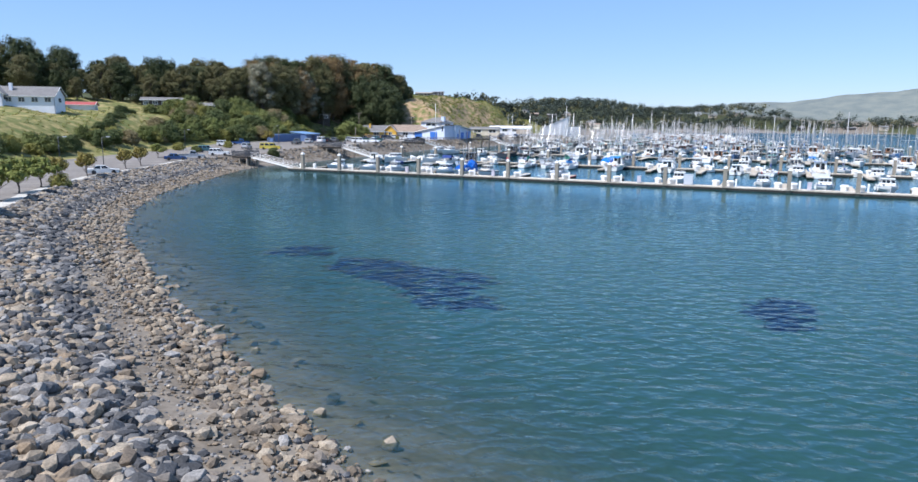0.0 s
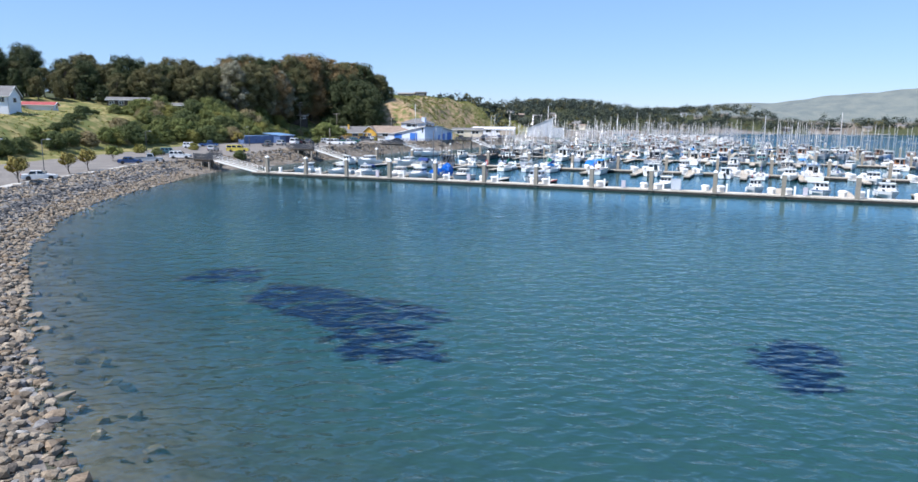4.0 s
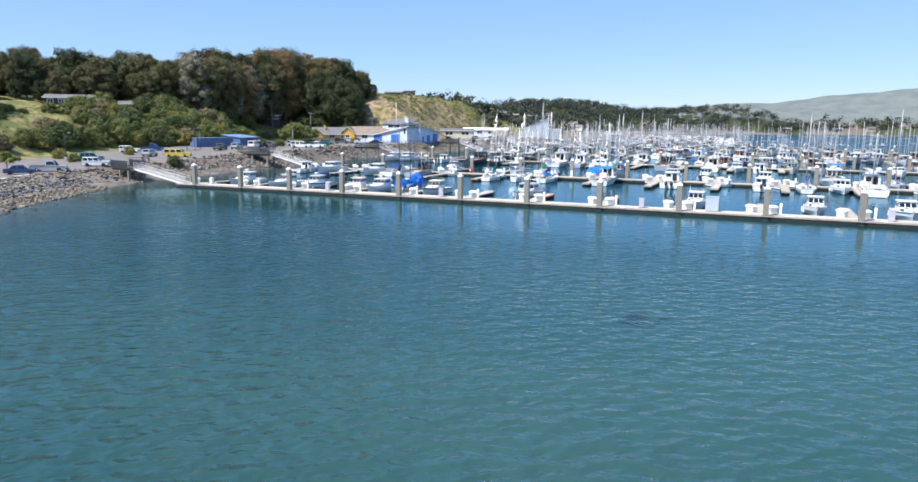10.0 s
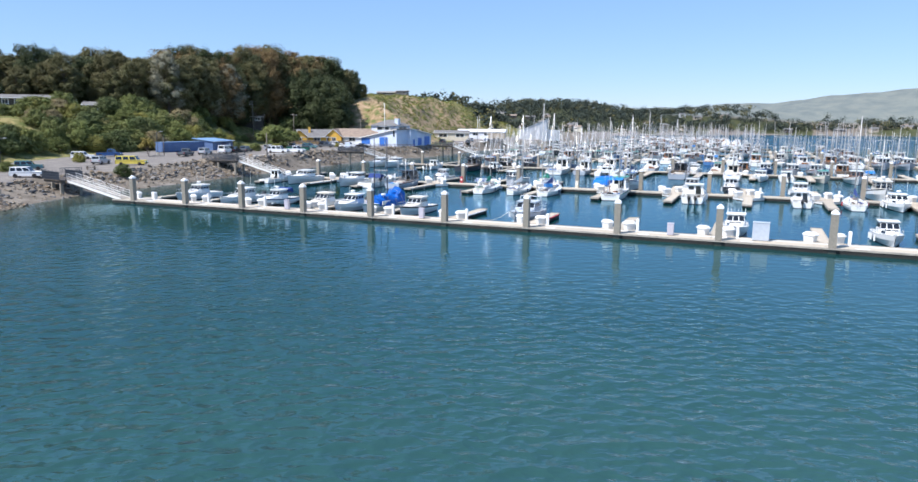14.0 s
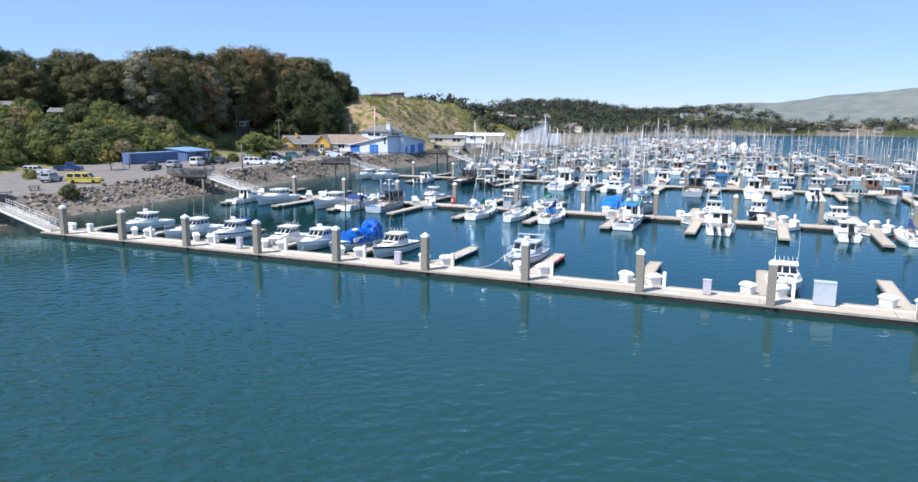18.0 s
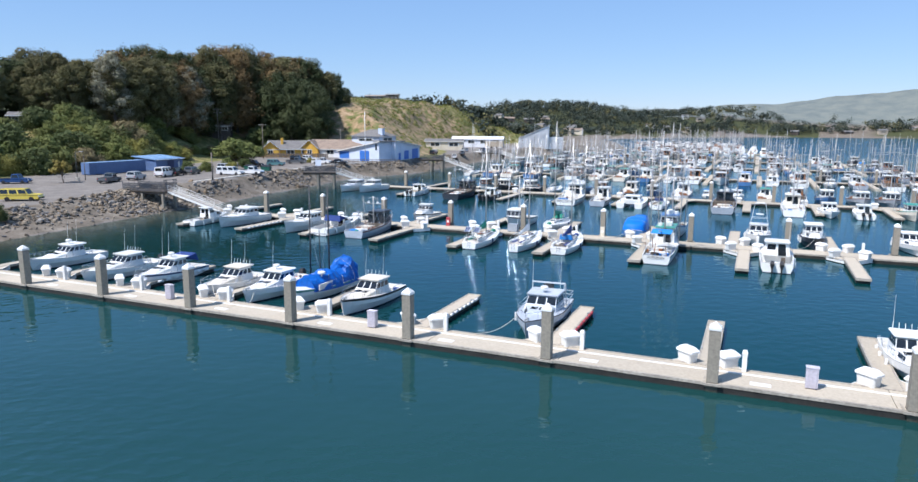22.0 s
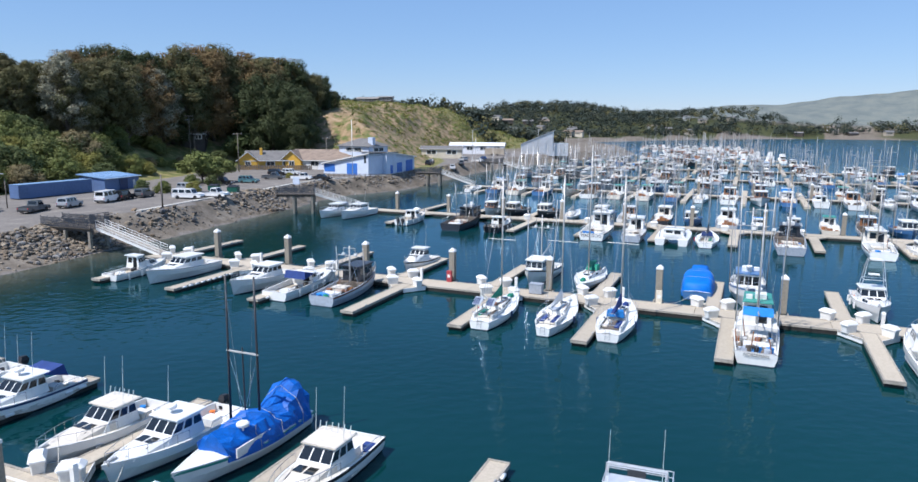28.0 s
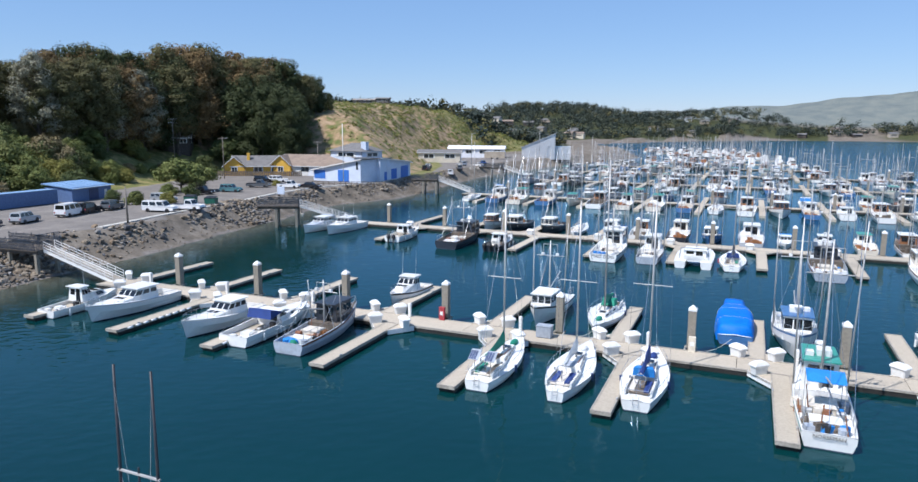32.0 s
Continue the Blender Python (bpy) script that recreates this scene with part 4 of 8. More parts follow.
def cruiser(label, L=8.2, B=2.9, fb=1.26, fs=0.82, paint="hull_white", cab=(0.34, 0.66), cab_h=0.94, raised=0.22, roof="hull_white", stripe=None, ant=2, rail=True,
            motors=0, rods=False, dome=False, canvas=None, deck="hull_white", trunk=True, rub=None, motor_side=False, tower=False):
    b = new_boat(label)
    build_hull(b, L, B, fb, fs, paint, stripe=stripe, deck_mat=deck, open_to=cab[0] + 0.08, rub=rub)
    ya, yf = L * (cab[0] - 0.5), L * (cab[1] - 0.5)
    z0 = fs + 0.12
    w = B * 0.80
    h = cab_h + raised
    if trunk:
        yt = yf + L * 0.20
        t = G().loft([[(-w / 2, yf - 0.9, z0), (w / 2, yf - 0.9, z0), (w * 0.30, yt, z0 + 0.1), (-w * 0.30, yt, z0 + 0.1)],
                      [(-w / 2 + 0.1, yf - 0.9, z0 + raised + 0.30), (w / 2 - 0.1, yf - 0.9, z0 + raised + 0.30), (w * 0.2, yt - 0.7, z0 + raised + 0.20), (-w * 0.2, yt - 0.7, z0 + raised + 0.20)]])
        tr = part("trunk_cabin", t, M[deck], b)
        for k in range(0 if SIMPLE[0] else 1):
            part("trunk_window", pane(t.v[1], t.v[2], t.v[6], t.v[5], 0.42, 0.86, 0.35, 0.85), M["window"], tr)
            part("trunk_window", pane(t.v[3], t.v[0], t.v[4], t.v[7], 0.14, 0.58, 0.35, 0.85), M["window"], tr)
        for sgn in () if SIMPLE[0] else (-1, 1):
            part("hatch", G().box(sgn * 0.32, yf + 0.15, z0 + raised + 0.23, 0.5, 0.6, 0.04), M["window"], tr)
    cabin(b, ya, yf, z0, w, h, rake=1.15, tumble=0.2, side=(3, 0.50, 0.84), paint=paint if paint != "dark_hull" else "hull_white", roof=roof)
    zr = z0 + h + 0.1
    for k in range(min(ant, 1) if SIMPLE[0] else ant):
        whip(b, (-1) ** k * w * 0.42, ya + 0.5 + 0.4 * k, zr - 0.3, 2.6 + 0.5 * k)
    if rail:
        bow_rail(b, L, B, fb, fs)
    if rods:
        rod_holders(b, w * 0.8, ya + 0.2, zr)
    if dome:
        radar(b, 0, (ya + yf) / 2 - 0.2, zr)
    if canvas:
        g = G().loft([[(-w / 2, ya - 1.4, z0 + 0.55), (w / 2, ya - 1.4, z0 + 0.55), (w / 2, ya + 0.15, z0 + h - 0.05), (-w / 2, ya + 0.15, z0 + h - 0.05)],
                      [(-w / 2 + 0.1, ya - 1.2, z0 + 1.35), (w / 2 - 0.1, ya - 1.2, z0 + 1.35), (w / 2 - 0.05, ya + 0.2, z0 + h + 0.02), (-w / 2 + 0.05, ya + 0.2, z0 + h + 0.02)]])
        part("canvas_cover", g, M[canvas], b, "canvas enclosure over the cockpit")
    for k in range(motors):
        outboard(b, (k - (motors - 1) / 2) * 0.9, -L / 2 - 0.25)
    if motor_side:
        outboard(b, 0.75, -L / 2 - 0.2)
    if tower:
        g = G()
        for sx in (-1, 1):
            for sy in (-0.9, 0.9):
                g.cyl((sx * w * 0.46, (ya + yf) / 2 + sy, z0 + 0.6), (sx * w * 0.26, (ya + yf) / 2 + sy * 0.4, zr + 2.7), 0.03, n=5)
        for f in (0.45, 1.0):
            q = [(sx * w * (0.46 - 0.20 * f), (ya + yf) / 2 + sy * (0.9 - 0.5 * f), z0 + 0.6 + (zr + 2.1 - z0) * f) for sx, sy in ((-1, -1), (1, -1), (1, 1), (-1, 1), (-1, -1))]
            g.tube(q, 0.025, 5)
        part("tower", g, M["alu"], b, "tall aluminium tuna tower")
        part("tower_seat", G().box(0, (ya + yf) / 2, zr + 1.25, 0.9, 0.6, 0.1), M["white"], b)
        part("tower_roof", G().box(0, (ya + yf) / 2, zr + 2.75, 1.0, 0.8, 0.07), M["white"], b)
    g = G()
    for k in range(3):
        y = -L * 0.3 + L * 0.22 * k
        w2, z, yy = hull_lines(L, B, fb, fs, 0.2 + 0.22 * k)
        g.cyl((w2 + 0.12, yy, z - 0.75), (w2 + 0.12, yy, z - 0.15), 0.10, n=8)
    SIMPLE[0] or tagged(part("fender_set", g, M["cap"], b), kind="stuff")
    if not SIMPLE[0]:
        r = random.Random(label)
        part("engine_box", G().box(0, -L * 0.30, 0.3, B * 0.34, L * 0.10, 0.5, top=0.94), M[r.choice(("white", "cream", "white"))], b)
        part("cooler", G().box(-B * 0.26, -L * 0.40, 0.3, 0.6, 0.4, 0.42), M[r.choice(("white", "canvas_blue", "grey_paint", "cream"))], b)
        part("helm_seat", G().box(B * 0.2, ya - 0.35, 0.3, 0.45, 0.42, 0.75, top=0.9), M[r.choice(("white", "black", "canvas_blue", "timber"))], b)
        part("bucket", G().cyl((B * 0.28, -L * 0.41, 0.3), (B * 0.28, -L * 0.41, 0.65), 0.15, 0.18, 9), M[r.choice(("orange", "white", "canvas_sky", "black"))], b)
        w3, z3, y3 = hull_lines(L, B, fb, fs, 0.03)
        w4, z4, y4 = hull_lines(L, B, fb, fs, cab[0] - 0.02)
        for sgn in (-1, 1):
            part("side_rail", G().tube([(sgn * (w3 - 0.06), y3 + 0.1, z3 + 0.02), (sgn * (w3 - 0.08), y3 + 0.2, z3 + 0.32), (sgn * (w4 - 0.08), y4 - 0.2, z4 + 0.34), (sgn * (w4 - 0.06), y4, z4 + 0.02)], 0.018, 5), M["steel"], b)
        part("anchor", G().box(0, L * 0.5, fb + 0.02, 0.12, 0.55, 0.08).box(0, L * 0.5 + 0.3, fb - 0.12, 0.34, 0.1, 0.2), M["galv"], b)
    return b


def sloop(label, L=10.0, B=3.1, mast=12.5, cover="canvas_green", stern=0.56, paint="hull_white", stripe=None, bimini=None, solar=False, dodger=None, doubleend=False, covered="canvas_blue"):
    b = new_boat(label, name="sailing_boat")
    st = 0.35 if doubleend else stern
    build_hull(b, L, B, 1.1, 0.74, paint, full=2.0, stern=st, open_to=0.001, sole=0.3, rake=0.09, stripe=stripe)
    z = 0.95
    w = B * 0.55
    c = G().loft([[(-w / 2, -L * 0.14, z - 0.1), (w / 2, -L * 0.14, z - 0.1), (w * 0.26, L * 0.27, z), (-w * 0.26, L * 0.27, z)],
                  [(-w / 2 + 0.12, -L * 0.13, z + 0.42), (w / 2 - 0.12, -L * 0.13, z + 0.42), (w * 0.2, L * 0.24, z + 0.34), (-w * 0.2, L * 0.24, z + 0.34)]])
    cb = part("coach_roof", c, M["white"], b)
    a = [(-w / 2, -L * 0.14, z - 0.1), (w / 2, -L * 0.14, z - 0.1), (w * 0.26, L * 0.27, z), (-w * 0.26, L * 0.27, z)]
    t = [(-w / 2 + 0.12, -L * 0.13, z + 0.42), (w / 2 - 0.12, -L * 0.13, z + 0.42), (w * 0.2, L * 0.24, z + 0.34), (-w * 0.2, L * 0.24, z + 0.34)]
    for k in range(0 if SIMPLE[0] else 3):
        part("port_light", pane(a[1], a[2], t[2], t[1], 0.1 + 0.28 * k, 0.30 + 0.28 * k, 0.4, 0.75), M["window"], cb)
        part("port_light", pane(a[3], a[0], t[0], t[3], 0.62 - 0.28 * k, 0.82 - 0.28 * k, 0.4, 0.75), M["window"], cb)
    part("hatch", G().box(0, L * 0.16, z + 0.38, 0.55, 0.55, 0.06), M["window"], cb)
    g = G().prism([(-w * 0.36, -L * 0.40), (w * 0.36, -L * 0.40), (w * 0.40, -L * 0.155), (-w * 0.40, -L * 0.155)], z - 0.05, z + 0.012)
    part("cockpit_well", g, M["timber" if covered == "timber" else "cream"], b)
    for sgn in (-1, 1):
        part("coaming", G().box(sgn * w * 0.48, -L * 0.28, z - 0.1, 0.14, L * 0.28, 0.34), M["white"], b)
    ym = L * 0.08
    part("mast", G().cyl((0, ym, z), (0, ym, mast), 0.085, 0.065, 8), M["mast"], b, smooth=True)
    sp = G().cyl((-B * 0.42, ym - 0.1, mast * 0.55), (B * 0.42, ym - 0.1, mast * 0.55), 0.03, n=5)
    part("spreader", sp, M["mast"], b)
    g = G()
    for p, q in (((0, L * 0.52, 1.2), (0, ym, mast - 0.2)), ((0, -L * 0.49, 0.95), (0, ym, mast - 0.1)), ((-B * 0.46, ym, 1.0), (-B * 0.42, ym - 0.1, mast * 0.55)),
                 ((B * 0.46, ym, 1.0), (B * 0.42, ym - 0.1, mast * 0.55)), ((-B * 0.42, ym - 0.1, mast * 0.55), (0, ym, mast - 0.3)), ((B * 0.42, ym - 0.1, mast * 0.55), (0, ym, mast - 0.3))):
        g.cyl(p, q, 0.013, n=4, caps=False)
    tagged(part("rigging", g, M["steel"], b), kind="stuff")
    bo = part("boom", G().cyl((0, ym - 0.1, z + 1.0), (0, -L * 0.32, z + 1.05), 0.06, n=7), M["mast"], b)
    g = G()
    rings = []
    for i in range(7):
        f = i / 6
        y = ym - 0.05 - (ym + L * 0.30) * f
        hh = 0.75 * (1 - f) ** 1.5 + 0.22
        ww = 0.14 + 0.04 * math.sin(f * 9)
        rings.append([(-ww, y, z + 0.98), (ww, y, z + 0.98), (ww * 0.8, y, z + 1.0 + hh * 0.6), (0, y, z + 1.0 + hh), (-ww * 0.8, y, z + 1.0 + hh * 0.6)])
    part("sail_cover", g.loft(rings), M[cover], bo, "furled sail under its cover")
    g = G()
    for sgn in (-1, 1):
        pts = []
        for i in range(9):
            s = 0.02 + 0.96 * i / 8
            w2, zz, yy = hull_lines(L, B, 1.1, 0.74, s, 2.0, st, 0.09)
            p = (sgn * max(w2 - 0.07, 0.05), yy, zz + 0.6)
            g.cyl((p[0], p[1], zz), p, 0.013, n=4)
            pts.append(p)
        g.tube(pts, 0.011, 4)
    part("lifeline_rail", g, M["steel"], b)
    part("helm_pedestal", G().cyl((0, -L * 0.33, z), (0, -L * 0.33, z + 0.75), 0.06, n=6), M["steel"], b)
    tagged(part("wheel_rim", G().tube([(0.38 * math.cos(k * 0.524), -L * 0.335, z + 0.75 + 0.38 * math.sin(k * 0.524)) for k in range(13)], 0.02, 5), M["steel"], b), kind="stuff")
    if not SIMPLE[0]:
        r = random.Random(label)
        for sgn in (-1, 1):
            part("winch", G().cyl((sgn * w * 0.48, -L * 0.20, z + 0.24), (sgn * w * 0.48, -L * 0.20, z + 0.42), 0.08, 0.06, 8), M["steel"], b)
            part("cockpit_cushion", G().box(sgn * w * 0.27, -L * 0.28, z + 0.02, w * 0.2, L * 0.2, 0.1), M[r.choice(("canvas_blue", "cream", "timber", "canvas_green"))], b)
            part("grab_rail", G().box(sgn * w * 0.26, L * 0.04, z + 0.42, 0.05, L * 0.18, 0.06), M["wood"], cb)
            part("fender", G().cyl((sgn * (B * 0.5 + 0.02), -L * 0.1, 0.35), (sgn * (B * 0.5 + 0.02), -L * 0.1, 0.9), 0.11, n=8), M[r.choice(("cap", "navy", "red"))], b)
        part("deck_bag", G().loft([[(0.3 * q * math.cos(a), L * 0.34 + 0.7 * q * math.sin(a), z + 0.08 + h) for a in [0.785 * i for i in range(8)]] for q, h in ((1, 0), (0.9, 0.22), (0.4, 0.34))]), M[cover], b, "stuffed sail bag on the foredeck")
        part("stern_rail", G().tube([(-st * B * 0.42, -L * 0.38, z + 0.5), (-st * B * 0.4, -L * 0.49, z + 0.55), (st * B * 0.4, -L * 0.49, z + 0.55), (st * B * 0.42, -L * 0.38, z + 0.5)], 0.018, 5), M["steel"], b)
        part("companion_hatch", G().box(0, -L * 0.09, z + 0.4, w * 0.42, L * 0.1, 0.07), M[r.choice(("wood", "window", "grey_paint"))], cb)
        part("boarding_ladder", G().tube([(-0.18, -L * 0.495, z + 0.1), (-0.18, -L * 0.515, 0.25)], 0.016, 5).tube([(0.18, -L * 0.495, z + 0.1), (0.18, -L * 0.515, 0.25)], 0.016, 5).tube([(-0.18, -L * 0.51, 0.55), (0.18, -L * 0.51, 0.55)], 0.016, 5), M["steel"], b)
    if dodger:
        g = G().loft([[(-w * 0.42, -L * 0.17, z + 0.35), (w * 0.42, -L * 0.17, z + 0.35), (w * 0.36, -L * 0.06, z + 0.4), (-w * 0.36, -L * 0.06, z + 0.4)],
                      [(-w * 0.38, -L * 0.18, z + 0.98), (w * 0.38, -L * 0.18, z + 0.98), (w * 0.30, -L * 0.11, z + 0.92), (-w * 0.30, -L * 0.11, z + 0.92)]])
        part("dodger", g, M[dodger], b, "canvas spray hood")
    if solar:
        for sgn in (-1, 1):
            s = part("solar_panel", G().slab([(sgn * 0.62 - 0.38, -L * 0.42, z + 1.1), (sgn * 0.62 + 0.38, -L * 0.42, z + 1.1), (sgn * 0.62 + 0.38, -L * 0.33, z + 1.6), (sgn * 0.62 - 0.38, -L * 0.33, z + 1.6)], 0.04), M["grey_paint"], b, "tilted solar panel")
            g = G()
            for i in range(1, 4):
                for j in range(1, 6):
                    u, v = i / 4, j / 6
                    g.slab([lerp(lerp((sgn * 0.62 - 0.38, -L * 0.42, z + 1.1), (sgn * 0.62 + 0.38, -L * 0.42, z + 1.1), uu), lerp((sgn * 0.62 - 0.38, -L * 0.33, z + 1.6), (sgn * 0.62 + 0.38, -L * 0.33, z + 1.6), uu), vv)
                            for uu, vv in ((u - 0.2, v - 0.12), (u + 0.0, v - 0.12), (u + 0.0, v + 0.02), (u - 0.2, v + 0.02))], -0.012)
            part("solar_cell_grid", g, M["navy"], s)
            part("solar_post", G().cyl((sgn * 0.62, -L * 0.38, z), (sgn * 0.62, -L * 0.38, z + 1.3), 0.025, n=5), M["steel"], s)
    return b


def clutter(boat, w, y0, y1, z, n, seed):
    """Crates, tubs, coils and heaps of gear lying on a working deck."""
    r = random.Random(seed)
    if SIMPLE[0]:
        g = G()
        for k in range(5):
            g.box(r.uniform(-w / 2, w / 2), r.uniform(y0, y1), z, r.uniform(0.4, 1.0), r.uniform(0.4, 1.2), r.uniform(0.3, 1.0), r.uniform(0, 90), 0.9)
        tagged(part("deck_gear", g, M[r.choice(("wood", "timber", "rust", "orange", "wood"))], boat), kind="stuff")
        return
    for k in range(n):
        x, y = r.uniform(-w / 2, w / 2), r.uniform(y0, y1)
        kind = r.random()
        if kind < 0.45:
            g, nm, m = G().box(x, y, z, r.uniform(0.35, 0.8), r.uniform(0.3, 0.7), r.uniform(0.25, 0.7), r.uniform(0, 90), 0.95), "crate", r.choice(("wood", "timber", "rust", "cream", "white", "grey_paint", "canvas_sky", "timber"))
        elif kind < 0.7:
            g, nm, m = G().cyl((x, y, z), (x, y, z + r.uniform(0.35, 0.7)), 0.24, 0.28, 9), "tub", r.choice(("black", "grey_paint", "black", "white", "canvas_sky"))
        elif kind < 0.85:
            g, nm, m = G().loft([[(x + q * 0.42 * math.cos(a) * (1 + 0.2 * math.sin(3 * a)), y + q * 0.34 * math.sin(a), z + h) for a in [0.785 * i for i in range(8)]] for q, h in ((1, 0), (0.95, 0.18), (0.5, 0.4))]), "net_heap", r.choice(("rope", "timber", "canvas_green", "wood"))
        else:
            g, nm, m = G().cyl((x, y, z), (x + r.uniform(-0.3, 0.3), y + 0.2, z + r.uniform(1.0, 2.0)), 0.05, 0.04, 6), "davit", r.choice(("galv", "rust", "wood"))
        part(nm, g, M[m], boat)


def troller(label, L=12.5, B=3.9, paint="hull_white", house="hull_white", trim="green_paint", mast=9.5, poles=11.0, awning=None, aft_house=False, gear="white", rust=False, house_h=2.0, splay=0.10, upper=True):
    b = new_boat(label, name="fishing_boat")
    fb, fs = (2.3, 1.15) if B > 3.5 else (2.0, 1.0)
    build_hull(b, L, B, fb, fs, paint, full=2.4, stern=0.86, open_to=0.55, sole=0.62, deck_mat=gear if gear in M else "white", stripe=trim, rake=0.07)
    yh = -L * 0.02 if aft_house else L * 0.08
    z0 = 1.15
    cabin(b, yh - 0.2, yh + L * 0.26, z0, B * 0.66, house_h, rake=0.25, aft=0.0, tumble=0.08, paint=house, side=(3, 0.50, 0.86), front=3, roof=trim if trim in ("blue_hull", "green_paint") else "dark_hull" if house == "dark_hull" else "white", over=0.14)
    zr = z0 + house_h + 0.1
    if upper and not SIMPLE[0]:
        part("wheel_house_top_box", G().box(0.2, yh + L * 0.1, zr, 0.9, 1.2, 0.4).box(-0.7, yh + L * 0.06, zr, 0.5, 0.6, 0.3), M["white"], b)
        radar(b, 0.0, yh + L * 0.16, zr + 0.2, 0.33)
    ym = yh - 0.5
    mg = G().cyl((0, ym, 0.6), (0, ym, mast), 0.11, 0.06, 8)
    g = G().cyl((-B * 0.42, ym, mast * 0.80), (B * 0.42, ym, mast * 0.80), 0.045, n=6)
    for sgn in () if SIMPLE[0] else (-1, 1):
        part("mast_lamp", G().box(sgn * B * 0.22, ym, mast * 0.80 + 0.04, 0.26, 0.26, 0.22), M["cap"], b)
    bg = G().cyl((0, ym - 0.1, 2.6), (0, -L * 0.40, 3.6), 0.06, n=6)
    if SIMPLE[0]:
        part("mast", mg.add(g.v, g.f).add(bg.v, bg.f), M["mast"], b)
    else:
        part("mast", mg, M["mast"], b, smooth=True)
        part("crosstree", g, M["mast"], b)
        part("masthead_frame", G().tube([(-0.7, ym, mast * 0.82), (-0.7, ym, mast * 0.95), (0.7, ym, mast * 0.95), (0.7, ym, mast * 0.82)], 0.03, 5), M["mast"], b)
        part("boom", bg, M["mast"], b)
    for sgn in (-1, 1):
        part("trolling_pole", G().cyl((sgn * B * 0.47, ym + 0.3, 1.2), (sgn * (B * 0.47 + splay * poles * 0.2), ym, poles + 0.8), 0.07, 0.035, 7), M["mast"], b, "long upright trolling pole", smooth=True)
    g = G()
    for p, q in (((0, L * 0.50, 2.4), (0, ym, mast - 0.2)), ((0, -L * 0.46, 1.2), (0, ym, mast - 0.3)), ((-B * 0.47, ym - 0.8, 1.2), (0, ym, mast * 0.85)), ((B * 0.47, ym - 0.8, 1.2), (0, ym, mast * 0.85)),
                 ((-B * 0.45, -L * 0.3, 1.2), (-B * 0.45, ym, poles)), ((B * 0.45, -L * 0.3, 1.2), (B * 0.45, ym, poles)), ((-B * 0.3, L * 0.3, 2), (-B * 0.47, ym, poles * 0.9)), ((B * 0.3, L * 0.3, 2), (B * 0.47, ym, poles * 0.9))):
        g.cyl(p, q, 0.026 if SIMPLE[0] else 0.016, n=4, caps=False)
    tagged(part("rigging", g, M["steel"], b), kind="stuff")
    for sgn in (-1, 1):
        g = G()
        for k in range(3):
            g.tube([(sgn * B * 0.40, -L * 0.46 + k * 1.0, 1.15), (sgn * B * 0.40, -L * 0.46 + k * 1.0, 1.9)], 0.025, 5)
        g.tube([(sgn * B * 0.40, -L * 0.47, 1.9), (sgn * B * 0.40, -L * 0.22, 1.9)], 0.025, 5)
        SIMPLE[0] or part("stern_rail", g, M["galv"], b)
    SIMPLE[0] or part("hatch_cover", G().box(0, -L * 0.14, 0.62, B * 0.45, L * 0.13, 0.55).box(0, -L * 0.14, 1.17, B * 0.5, L * 0.14, 0.07), M["cream"], b)
    SIMPLE[0] or part("fish_bin", G().box(0, -L * 0.32, 0.62, B * 0.55, L * 0.10, 0.42), M["white"], b)
    SIMPLE[0] or part("gurdy", G().cyl((-B * 0.36, -L * 0.22, 0.95), (-B * 0.20, -L * 0.22, 0.95), 0.22, n=10), M["rust" if rust else "galv"], b)
    SIMPLE[0] or part("gurdy", G().cyl((B * 0.36, -L * 0.22, 0.95), (B * 0.20, -L * 0.22, 0.95), 0.22, n=10), M["rust" if rust else "galv"], b)
    clutter(b, B * 0.62, -L * 0.45, -L * 0.04, 0.62, 3 if SIMPLE[0] else 9, int(L * 10 + mast * 7))
    SIMPLE[0] or part("bait_tub", G().cyl((B * 0.28, -L * 0.40, 0.62), (B * 0.28, -L * 0.40, 1.12), 0.26, 0.3, 10), M["canvas_sky" if awning else "grey_paint"], b)
    if awning:
        y = -L * 0.17
        part("awning", G().slab([(-B * 0.33, y - 0.9, 3.0), (B * 0.33, y - 0.9, 3.0), (B * 0.33, y + 0.9, 3.25), (-B * 0.33, y + 0.9, 3.25)], 0.04), M[awning], b, "bright blue canvas awning")
        g = G()
        for sx in (-1, 1):
            for dy in (-0.9, 0.9):
                g.cyl((sx * B * 0.32, y + dy, 0.62), (sx * B * 0.32, y + dy, 3.05), 0.025, n=5)
        part("awning_frame", g, M["galv"], b)
    SIMPLE[0] or bow_rail(b, L, B, fb, fs, 0.55, 0.6, 2.4, 0.86, 0.07, "galv")
    return b


